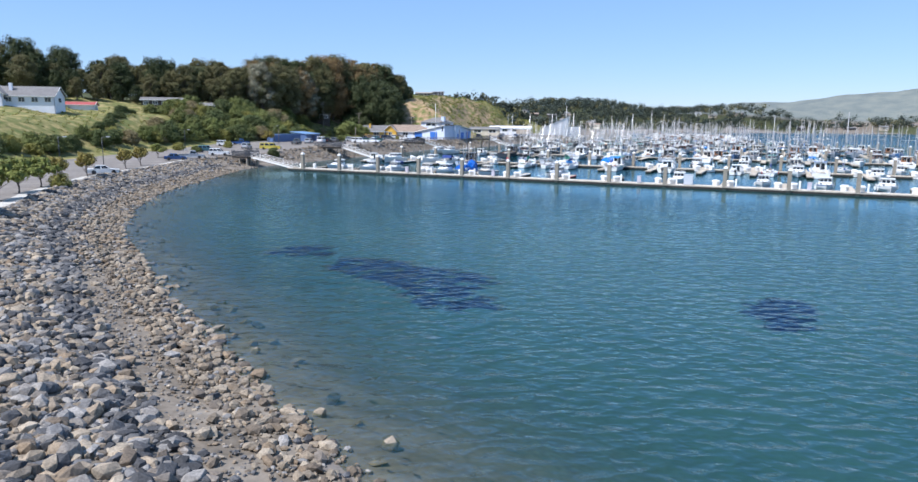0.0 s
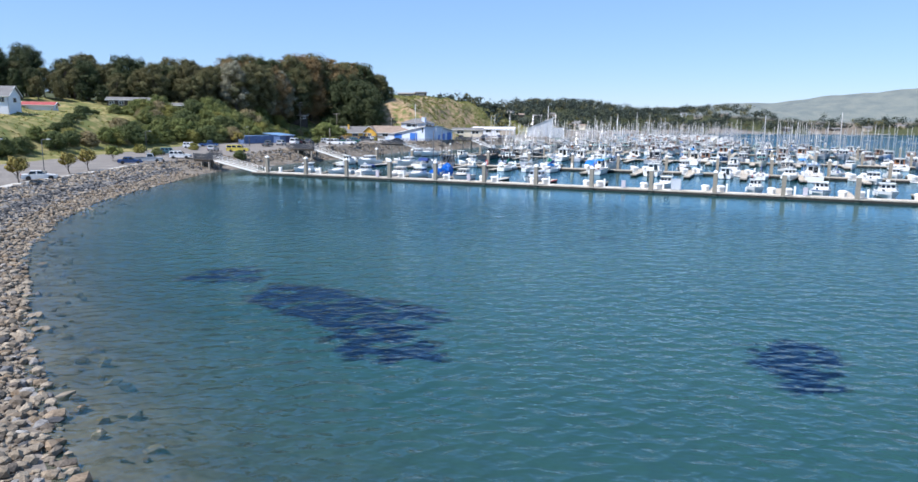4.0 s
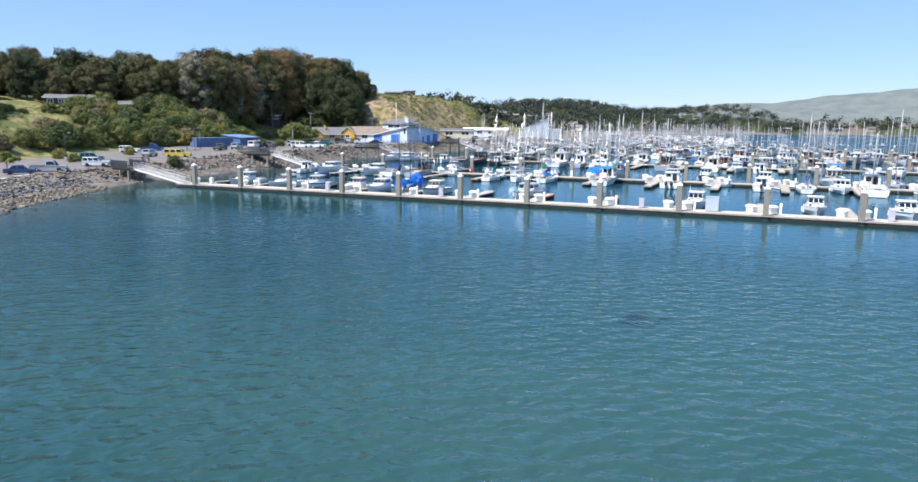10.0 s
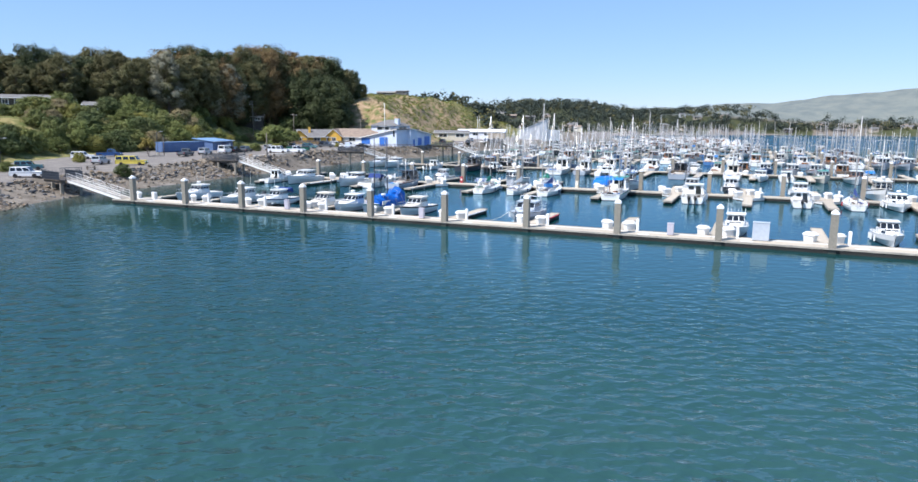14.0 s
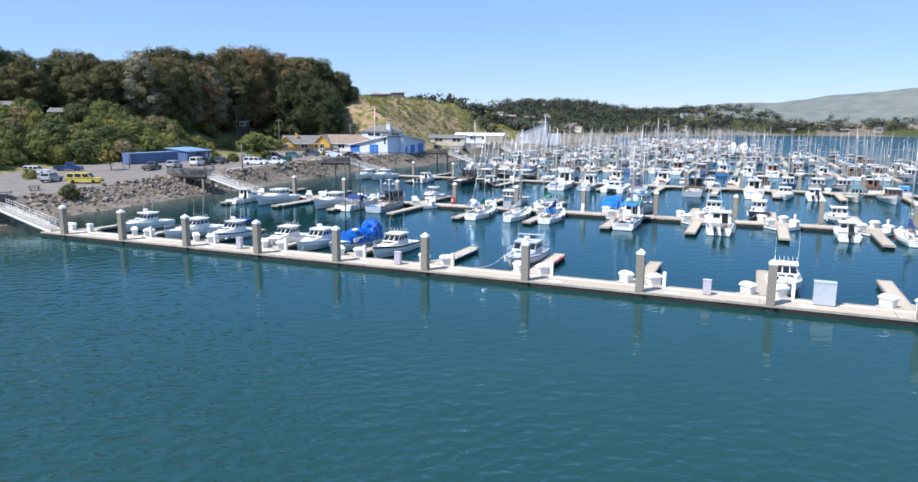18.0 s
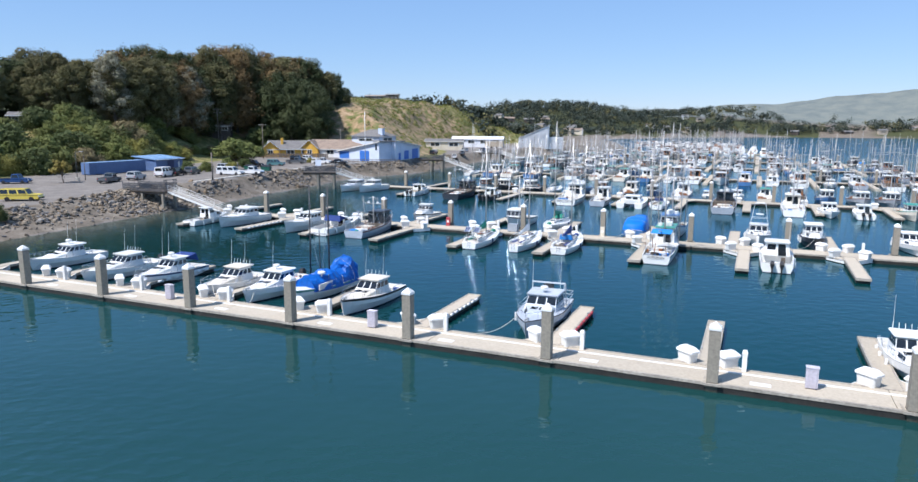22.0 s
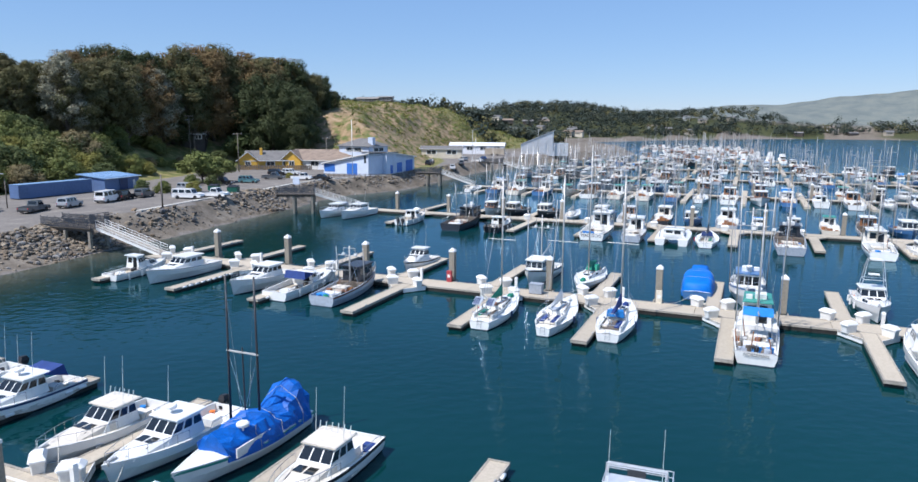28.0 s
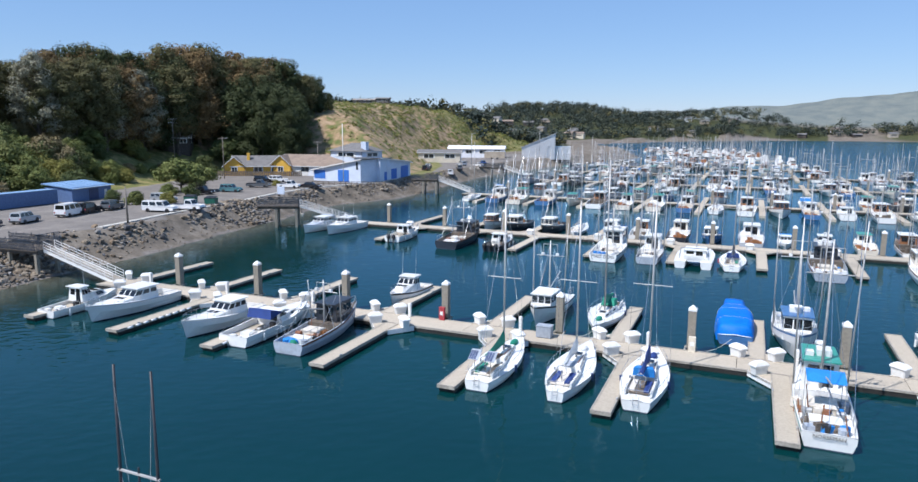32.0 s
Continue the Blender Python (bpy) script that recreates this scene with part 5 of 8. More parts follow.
def covered_boat(label, L=8.8, B=3.0, cover="tarp", masts=False, low=False):
    b = new_boat(label, name="covered_boat")
    build_hull(b, L, B, 1.35, 0.85, "hull_white" if masts else "blue_hull", full=2.1, stern=0.85, open_to=0.001, stripe="green_paint" if masts else None)
    rings = []
    n = 22 if masts else 14
    rr = random.Random(5)
    for i in range(n):
        s = 0.03 + (0.72 if masts else 0.93) * i / (n - 1)
        w, z, y = hull_lines(L, B, 1.35, 0.85, s, 2.1, 0.85)
        w = max(w, 0.12 if masts else B * 0.30) + 0.05
        f = i / (n - 1)
        if masts:
            top = 0.95 - 0.15 * f + 1.0 * math.exp(-((f - 0.06) / 0.14) ** 2) + 0.3 * math.exp(-((f - 0.6) / 0.18) ** 2) - 0.2 * math.exp(-((f - 0.36) / 0.06) ** 2)
        else:
            top = 0.55 + 0.62 * math.sin(min(1, f * 1.15 + 0.05) * math.pi) ** 0.6
        ring = []
        for k in range(11):
            a = math.pi * k / 10
            cx = math.cos(a)
            x = -w * (abs(cx) ** (0.8 if masts else 0.45)) * math.copysign(1, cx) * (1.0 if k in (0, 10) else 0.98)
            zz = z - (0.28 if masts else 0.55) * (abs(cx) ** 6) + top * math.sin(a) ** (0.85 if masts else 0.5)
            j = (0.13 if masts else 0.03) * math.sin(a) ** 0.5
            ring.append((x + rr.uniform(-j, j), y + rr.uniform(-j, j), zz + rr.uniform(-j, j) + (0.16 if masts and k % 5 == 0 else 0) * math.sin(a)))
        rings.append(ring)
    part("cover", G().loft(rings, closed=False, caps=True), M[cover], b, "creased bright blue tarpaulin tied over the boat", smooth=not masts)
    for i in range(3, n - 1, 6 if masts else 4):
        part("tie_rope", G().tube([(p[0] * 1.01, p[1], p[2] + 0.012) for p in rings[i]], 0.012, 4), M["rope"], b)
    if masts:
        for sgn in (-1, 1):
            part("trolling_pole", G().cyl((0.75 + sgn * 1.02, -0.9, 0.9), (0.75 + sgn * 0.96, -1.0, 9.6), 0.075, 0.05, 8), M["black_rope"], b, "tall black pole standing upright", smooth=True)
        part("mast", G().cyl((0.75, -0.95, 1.2), (0.75, -0.95, 5.6), 0.05, 0.04, 6), M["black_rope"], b)
        part("crossbar", G().cyl((-0.35, -0.95, 5.3), (1.85, -0.95, 5.3), 0.06, n=6), M["mast"], b)
        g = G()
        for sgn in (-1, 1):
            g.cyl((0.75 + sgn, -0.95, 5.2), (0.75, -0.95, 2.0), 0.012, n=4)
            g.cyl((0.75 + sgn * 0.97, -0.95, 9.0), (0.75 + sgn * 0.3, -0.95, 2.2), 0.012, n=4)
        tagged(part("rigging", g, M["steel"], b), kind="stuff")
        radar(b, -0.75, 1.0, 1.9, 0.34)
        part("side_board", G().box(-1.25, 0.8, 0.95, 0.08, 2.6, 0.5), M["white"], b)
    return b


def catamaran(label, L=9.5, B=4.9):
    b = new_boat(label, name="catamaran")
    for sgn in (-1, 1):
        rings = []
        for i in range(9):
            s = i / 8
            w = 0.85 * (0.85 + 0.15 * math.sin(s * 3.1)) * (1 - max(0, (s - 0.55) / 0.45) ** 2)
            y = L * (s - 0.5)
            z = 0.95 + 0.35 * s
            c = sgn * (B / 2 - 0.8)
            w = max(w, 0.05)
            rings.append([(c - w, y, z), (c - w * 0.85, y, 0.1), (c, y, -0.35), (c + w * 0.85, y, 0.1), (c + w, y, z)])
        part("hull", G().loft(rings), M["hull_white"], b)
    part("bridge_deck", G().box(0, -0.2, 0.75, B - 1.6, L * 0.72, 0.35), M["white"], b)
    cabin(b, -L * 0.20, L * 0.20, 1.05, B * 0.62, 0.95, rake=0.9, side=(3, 0.35, 0.8), front=4, over=0.1)
    part("stern_arch", G().tube([(-1.9, -L * 0.32, 1.0), (-1.7, -L * 0.32, 2.5), (1.7, -L * 0.32, 2.5), (1.9, -L * 0.32, 1.0)], 0.05, 6), M["steel"], b)
    part("mast", G().cyl((0, 0.6, 2), (0, 0.6, 12.5), 0.09, 0.07, 8), M["mast"], b)
    part("cockpit_bench", G().box(0, -L * 0.36, 1.1, 2.6, 0.5, 0.45), M["white"], b)
    return b


def lettering(boat, text, x, y, z, size, m="black", up=90, rz=0):
    cu = bpy.data.curves.new("lettering", "FONT")
    cu.body, cu.size, cu.extrude, cu.align_x, cu.resolution_u = text, size, 0.006, "CENTER", 2
    tmp = new("lettering", cu)
    dg = bpy.context.evaluated_depsgraph_get()
    me = bpy.data.meshes.new_from_object(tmp.evaluated_get(dg))
    bpy.data.objects.remove(tmp)
    bpy.data.curves.remove(cu)
    me.materials.clear()
    me.materials.append(M[m])
    ob = new("name_lettering", me)
    ob.parent = boat
    ob.matrix_basis = pose(x, y, z, up, 0, rz)
    return tagged(ob, "dark boat name on the transom")


def put(boat, x, y, rz=0.0, s=1.0):
    boat.matrix_basis = pose(x, y, 0, 0, 0, rz) @ Matrix.Scale(s, 4)
    return boat


# dock A, bows towards the dock
put(cruiser("white cabin cruiser with hardtop and tall antennas", 7.8, 2.8, dome=True, ant=2), 10.6, 8.3, 180)
put(cruiser("long white sport fishing boat with rod rack", 8.6, 2.8, ant=2, rods=True, motors=1), 20.5, 7.0, 180)
put(cruiser("white pilothouse boat with dark blue canvas enclosure", 7.8, 2.7, canvas="canvas_blue", ant=3, dome=True, stripe="navy"), 26.3, 7.3, 182)
put(cruiser("cream white cabin cruiser with rod holders", 7.6, 2.8, deck="cream", roof="cream", ant=2, rods=True), 34.8, 6.6, 180)
put(cruiser("white walkaround cabin boat with outboard on a bracket", 8.4, 2.85, ant=1, dome=True, cab=(0.40, 0.72), motor_side=True), 39.2, 7.4, 180)
tb = put(covered_boat("work boat wrapped in a blue tarpaulin with two black poles", 9.0, 2.9, "tarp", True), 43.0, 8.4, 180)
put(cruiser("cream cabin cruiser with black sheer stripe", 8.2, 2.8, fb=1.4, deck="cream", roof="cream", stripe="black", ant=2, rods=True, rub="black", rail=True), 48.6, 7.5, 181)
gb = cruiser("grey painted aluminium work boat with radar arch", 9.0, 3.4, 1.5, 0.95, "pale_grey", (0.30, 0.62), 0.98, 0.16, "pale_grey", ant=2, dome=True, deck="pale_grey", trunk=True, rub="black")
part("radar_arch", G().tube([(-1.4, -2.2, 1.0), (-1.3, -2.1, 2.75), (1.3, -2.1, 2.75), (1.4, -2.2, 1.0)], 0.05, 6).tube([(-1.3, -1.5, 1.0), (-1.25, -1.9, 2.75), (1.25, -1.9, 2.75), (1.3, -1.5, 1.0)], 0.035, 6), M["alu"], gb)
part("arch_screen", G().box(0, -2.1, 2.0, 0.8, 0.1, 0.7), M["window"], gb)
for h in (1.4, 1.7):
    part("guard_rail", G().tube([(-1.5, 0.2, h), (-1.5, -4.3, h), (1.5, -4.3, h), (1.5, 0.2, h)], 0.025, 5), M["alu"], gb)
part("rope_coil", G().tube([(0.45 + 0.3 * math.cos(k * 0.6), -1.1 + 0.3 * math.sin(k * 0.6), 2.20 + 0.004 * k) for k in range(22)], 0.04, 5), M["wood"], gb, "brown rope coil on the roof")
put(gb, 63.5, 7.9, 183)
put(cruiser("white fishing boat with hardtop tied beside a finger", 7.6, 2.7, ant=2, motors=1, rods=True), 87.3, 7.6, 180)
put(cruiser("white centre cabin boat with bow rail", 7.2, 2.6, ant=1, motors=1), 101.6, 8.3, 180)
put(cruiser("white cabin cruiser with blue stripe", 8.0, 2.8, stripe="blue_hull", ant=2), 111.3, 7.7, 180)
put(cruiser("white cruiser in flybridge style", 8.8, 3.0, ant=2, dome=True), 120.7, 10.3, 180)
put(sloop("white sailing yacht with grey sail cover", 9.0, 2.9, 11.5, "grey_paint"), 127.0, 7.4, 180)
put(cruiser("small white boat with cabin", 7.0, 2.6, ant=1), 136.0, 7.0, 180)

# dock B, south side
put(cruiser("small white lobster style boat with open stern", 7.8, 2.6, 1.3, 0.75, cab=(0.42, 0.66), raised=0.55, ant=1, rail=False, trunk=True), 1.3, 38.6, 0)
put(cruiser("white express cruiser with blue window stripe", 9.6, 3.2, 1.7, 1.05, ant=0, canvas=None, cab=(0.30, 0.66), cab_h=0.95, rub="steel"), 6.7, 40.4, 180)
put(cruiser("white express cruiser with chrome bow rail", 9.0, 3.1, 1.7, 1.0, ant=0, cab=(0.28, 0.62), cab_h=0.95), 18.5, 40.0, 180)
put(cruiser("white cockpit boat with dark blue spray canvas", 10.0, 3.3, 1.6, 0.95, cab=(0.48, 0.66), cab_h=0.7, canvas="canvas_blue", ant=1, rail=True), 23.8, 40.2, 0)
db = put(troller("weathered grey fishing boat with black wheelhouse and rusty deck", 10.0, 3.3, "grey_paint", "dark_hull", "rust", 5.2, 4.2, None, False, "timber", True, 1.8, upper=False), 29.3, 40.4, 0)
part("blue_tarp_heap", G().loft([[(-0.6 + 0.12 * math.cos(a * 1.3) * k + 0.7 * k * math.cos(a), -3.9 + 0.5 * k * math.sin(a), h) for a in [0.628 * i for i in range(10)]] for k, h in ((1, 0.64), (0.9, 0.95), (0.4, 1.1))]), M["canvas_sky"], db, "crumpled bright blue tarpaulin")
put(sloop("white sailing yacht with green sail cover and solar panels", 9.9, 3.2, 13.0, "canvas_green", solar=True), 46.3, 39.4, 0)
put(sloop("white sailing yacht with folded grey sails", 10.4, 3.3, 13.2, "white", doubleend=True), 51.9, 40.0, 0)
put(sloop("white sailing yacht with blue spray hood and brown cockpit", 10.2, 3.3, 13.4, "canvas_blue", dodger="canvas_sky", covered="timber"), 57.2, 40.5, 0)
nb = put(troller("white and green salmon troller with blue awning and crowded deck", 12.6, 3.4, "hull_white", "hull_white", "green_paint", 11.5, 12.0, "canvas_sky"), 68.4, 40.7, 0)
clutter(nb, 3.0, -5.8, -1.0, 0.62, 16, 5)
lettering(nb, "NORSEMAN", 0, -6.42, 0.74, 0.33)
tw = put(cruiser("big white sport fisher with twin black outboards", 9.4, 3.4, 1.75, 1.05, motors=2, ant=1, cab=(0.42, 0.74), cab_h=1.15, raised=0.3), 80.4, 39.8, 0)
put(cruiser("white centre console boat with tall antennas", 8.0, 2.8, ant=2, motors=1), 95.2, 40.6, 0)
put(sloop("white sailing yacht with blue sail cover", 10.0, 3.2, 13.0, "canvas_blue"), 102.1, 41.1, 0)
put(cruiser("white cruiser with moulded hardtop", 9.0, 3.1, ant=2, dome=True), 107.6, 42.1, 180)
put(troller("white troller with blue trim", 12.0, 3.8, "hull_white", "hull_white", "blue_hull", 10, 11), 111.8, 41.0, 0)
put(cruiser("white cabin boat with rod rack", 8.6, 3.0, ant=2, rods=True), 122.4, 40.3, 180)
put(sloop("white sailing yacht with tall mast", 10.6, 3.3, 15.0, "canvas_blue"), 133.0, 40.6, 0)

# dock B, north side
put(cruiser("small white pilothouse boat with black hull line", 7.2, 2.7, 1.35, 0.85, ant=2, cab=(0.40, 0.70), raised=0.5, stripe="black", rail=True, dome=False), 29.7, 56.2, 180)
put(troller("white troller with steel gantry and bow net", 9.5, 3.3, "hull_white", "hull_white", "black", 7.5, 8.5, upper=False, house_h=1.5), 45.5, 56.3, 180)
put(sloop("white sailing yacht with dark green canvas", 10.0, 3.3, 15.5, "canvas_green", dodger="canvas_green"), 51.2, 56.0, 180)
put(covered_boat("runabout under a smooth bright blue fitted cover", 9.4, 3.3, "cover_blue"), 62.7, 57.6, 2)
put(troller("blue and white wooden troller with teal panels", 11.0, 3.7, "hull_white", "hull_white", "blue_hull", 9.5, 10.5), 67.6, 56.4, 180)
put(cruiser("white sport fisher with aluminium tuna tower", 8.8, 3.1, 1.6, 1.0, tower=True, ant=0), 78.6, 55.4, 180)
put(cruiser("black hulled aluminium pilothouse boat with white cabin", 8.0, 2.9, 1.5, 1.0, "dark_hull", ant=1, cab=(0.25, 0.68), raised=0.55), 85.0, 55.8, 180)
put(cruiser("white cabin cruiser in the next berth", 9.0, 3.1, ant=2), 95.8, 56.7, 180)
put(troller("white troller with rusty gear", 12.0, 3.8, "hull_white", "cream", "black", 9.5, 11, rust=True), 107.2, 56.6, 180)
put(sloop("white sailing yacht with blue cover", 10.2, 3.2, 14.0, "canvas_blue"), 117.2, 56.6, 180)
put(cruiser("white hardtop fishing boat", 9.0, 3.0, ant=2, rods=True), 128.0, 56.5, 180)

# dock C, south side
put(cruiser("grey covered motor cruiser beside the sedan cruiser", 9.4, 3.2, 1.5, 1.0, canvas="grey_paint", deck="pale_grey", ant=1), -7.2, 93.4, 180)
put(cruiser("white sedan cruiser with flying bridge rail", 10.5, 3.5, 1.7, 1.1, ant=2, dome=True), -2.6, 94.2, 180)
put(cruiser("cream fishing boat with two black outboards", 9.0, 3.0, 1.5, 0.95, deck="cream", ant=1, motors=2, cab=(0.42, 0.66)), 10.9, 91.1, 0)
put(troller("dark hulled fishing boat with maroon stern and net drum", 13.0, 4.2, "dark_hull", "dark_hull", "rust", 7.0, 6.5, None, False, "timber", True), 21.2, 91.3, 0)
rb = put(cruiser("black inflatable hulled patrol boat with three silver outboards", 9.0, 3.0, 1.3, 0.9, "dark_hull", motors=3, ant=1, cab=(0.38, 0.62)), 28.2, 90.1, 0)
mb = put(troller("white fishing boat with raised wheelhouse and blue bins", 13.0, 4.4, "hull_white", "hull_white", "black", 7.5, 7.0, None, False, "white", False, 2.4), 45.1, 91.0, 0)
lettering(mb, "MAD DOG", 0, -6.52, 0.62, 0.66)
for k in range(3):
    part("bin", G().cyl((-1.3 + 0.62 * k, -5.4, 0.62), (-1.3 + 0.62 * k, -5.4, 1.3), 0.27, 0.3, 10), M["canvas_sky"], mb, "blue plastic barrel")
put(troller("small grey troller with pale wheelhouse", 9.5, 3.4, "grey_paint", "hull_white", "black", 8.0, 8.5, upper=False), 50.9, 90.2, 0)
put(catamaran("white sailing catamaran with arch"), 56.9, 89.9, 0)
put(sloop("white racing yacht with dark cockpit cover", 10.5, 3.5, 14.0, "black", dodger="canvas_blue"), 61.7, 90.2, 0)
put(troller("dark grey steel fishing boat with rusty deck gear", 13.5, 4.3, "grey_paint", "dark_hull", "rust", 9.5, 10.5, None, False, "timber", True), 72.9, 90.2, 0)
put(troller("white and tan wooden troller", 11.5, 3.8, "hull_white", "cream", "wood", 9.0, 10.5), 84.0, 90.3, 0)
put(cruiser("white express cruiser with low cabin", 9.5, 3.2, ant=1), 89.6, 89.7, 180)
put(cruiser("white fishing boat with twin motors", 9.0, 3.0, motors=2, ant=2, rods=True), 94.6, 89.7, 0)

# ---- the rest of the fleet, berth by berth ----
FLEET = random.Random(23)
SIMPLE[0] = True
PROTO = [
    cruiser("white cabin cruiser moored in the marina", 9.0, 3.1, ant=2, dome=True),
    cruiser("white sport fisher with tower moored in the marina", 10.5, 3.5, 1.8, 1.1, tower=True, ant=1),
    cruiser("white hardtop boat with blue canvas", 8.6, 3.0, canvas="canvas_sky", ant=2),
    troller("white and black troller with wooden house", 12.8, 4.0, "hull_white", "wood", "black", 10.0, 11.5),
    troller("cream and green troller with tall poles", 12.0, 3.9, "cream", "hull_white", "green_paint", 9.5, 10.5),
    troller("dark hulled troller with cream house", 13.2, 4.2, "dark_hull", "cream", "white", 10.5, 12.5, rust=True),
    troller("blue hulled troller with white house", 12.4, 4.0, "blue_hull", "hull_white", "white", 9.5, 11.0, gear="cream"),
    troller("grey steel fishing boat with net gear", 13.5, 4.3, "grey_paint", "hull_white", "rust", 10.0, 9.5, rust=True),
    troller("white crabber with rust streaked gear", 13.8, 4.3, "hull_white", "wood", "rust", 11.0, 12.0, rust=True, gear="timber"),
    sloop("white sailing yacht with blue sail cover", 10.5, 3.3, 14.0, "canvas_blue"),
    sloop("white sailing yacht with pale sail cover", 11.5, 3.5, 16.0, "cream"),
]
fresh = [True] * len(PROTO)
weights = [1.6, 1.6, 1.4, 3.5, 3, 2.8, 2.6, 3.2, 3.4, 2.0, 1.2]


def berth(x, y, rz, kinds=None, s=1.0):
    k = FLEET.choices(range(len(PROTO)), weights)[0] if kinds is None else FLEET.choice(kinds)
    m = pose(x + FLEET.uniform(-0.3, 0.3), y + FLEET.uniform(-0.8, 0.6), 0, 0, 0, rz + FLEET.uniform(-2, 2)) @ Matrix.Scale(s * FLEET.uniform(0.9, 1.08), 4)
    if fresh[k]:
        fresh[k] = False
        PROTO[k].matrix_basis = m
    else:
        copy_thing(PROTO[k], m @ Matrix.Scale(1 / PROTO[k].scale[0], 4))


for i in range(14):      # dock C, north side
    x = 6.2 + 10.9 * i
    for dx in (-3.0, 3.0):
        if FLEET.random() < 0.86:
            berth(x + dx, 110.0, FLEET.choice((0, 180, 180)), None, 0.86)
for i in range(9, 14):   # dock C, south side beyond the berths set out above
    x = 6.2 + 10.9 * i
    for dx in (-3.0, 3.0):
        if x + dx > 99 and FLEET.random() < 0.85:
            berth(x + dx, 92.0, FLEET.choice((0, 180)), None, 0.86)
REACH = {152: 148, 171: 144, 206.5: 136, 224.5: 130, 255.5: 122, 273.5: 114, 302: 90, 319: 86}   # how far out each row is berthed
for x0, step, n, rows in ((2.0, 12.8, 12, ((152, 0), (171, 180))), (2.0, 15.2, 10, ((206.5, 0), (224.5, 180))), (2.0, 15.2, 10, ((255.5, 0), (273.5, 180))), (2.0, 15.2, 9, ((302, 0), (319, 180)))):
    for y, rz in rows:
        for i in range(n):
            for dx in (-3.3, 3.3) if step < 14 else (-5.4, 5.4):
                if x0 + step * i + dx < REACH[y] and FLEET.random() < 0.93:
                    berth(x0 + step * i + dx, y, rz + FLEET.choice((0, 0, 180)), None, 0.95)
SIMPLE[0] = False


def far_rows():
    """The outermost rows of berths: small hulls, houses, masts and floats too far off to pick apart."""
    r = random.Random(404)
    kinds = {"white": G(), "dark_hull": G(), "mast": G(), "wood": G(), "deck": G(), "window": G()}
    for y, x1 in ((355, 82), (397, 77), (437, 72), (475, 66), (510, 60)):
        x0 = float(np.interp(y, SHORE[20:36, 1], SHORE[20:36, 0])) + 22
        kinds["deck"].box((x0 + x1) / 2, y, 0.1, x1 - x0, 3, 0.45)
        x = x0
        while x < x1:
            for s in (-1, 1):
                if r.random() < 0.12:
                    continue
                L, B, yy = r.uniform(9, 14), r.uniform(3, 4.2), y + s * 9.5
                body = kinds[r.choice(("white", "white", "white", "dark_hull"))]
                body.loft([[(x - B * 0.4, yy - L / 2, -0.2), (x + B * 0.4, yy - L / 2, -0.2), (x + B * 0.3, yy + L * 0.3, -0.2), (x, yy + L * 0.46, -0.2), (x - B * 0.3, yy + L * 0.3, -0.2)],
                           [(x - B / 2, yy - L / 2, 1.1), (x + B / 2, yy - L / 2, 1.1), (x + B * 0.42, yy + L * 0.28, 1.6), (x, yy + L * 0.5, 2.1), (x - B * 0.42, yy + L * 0.28, 1.6)]])
                h = r.uniform(1.6, 2.6)
                kinds[r.choice(("white", "white", "wood"))].box(x, yy + r.uniform(-1, 2), 1.1, B * 0.66, L * 0.3, h, top=0.92)
                kinds["window"].box(x, yy + 1, 1.1 + h * 0.55, B * 0.64, L * 0.36, h * 0.25)
                kinds["wood"].box(x, yy - L * 0.3, 1.0, B * 0.5, L * 0.16, r.uniform(0.4, 0.9))
                for k in range(r.choice((1, 2, 3))):
                    px = x + r.uniform(-B * 0.45, B * 0.45)
                    kinds["mast"].cyl((px, yy + 0.5, 1), (px + r.uniform(-0.5, 0.5), yy, r.uniform(8, 14)), 0.09, 0.05, 5)
            x += r.uniform(5.0, 6.6)
    names = {"white": "far_boat_hulls", "dark_hull": "far_dark_hulls", "mast": "far_masts", "wood": "far_deck_gear", "deck": "far_floats", "window": "far_boat_windows"}
    for k, g in kinds.items():
        single(names[k], g, M[k], "distant crowded rows of moored boats and floats", "boats", kind="stuff")


far_rows()

# ---- plants ----
PR = np.random.RandomState(11)


def hgt(x, y):
    return float(land(np.array([x]), np.array([y]))[0][0])


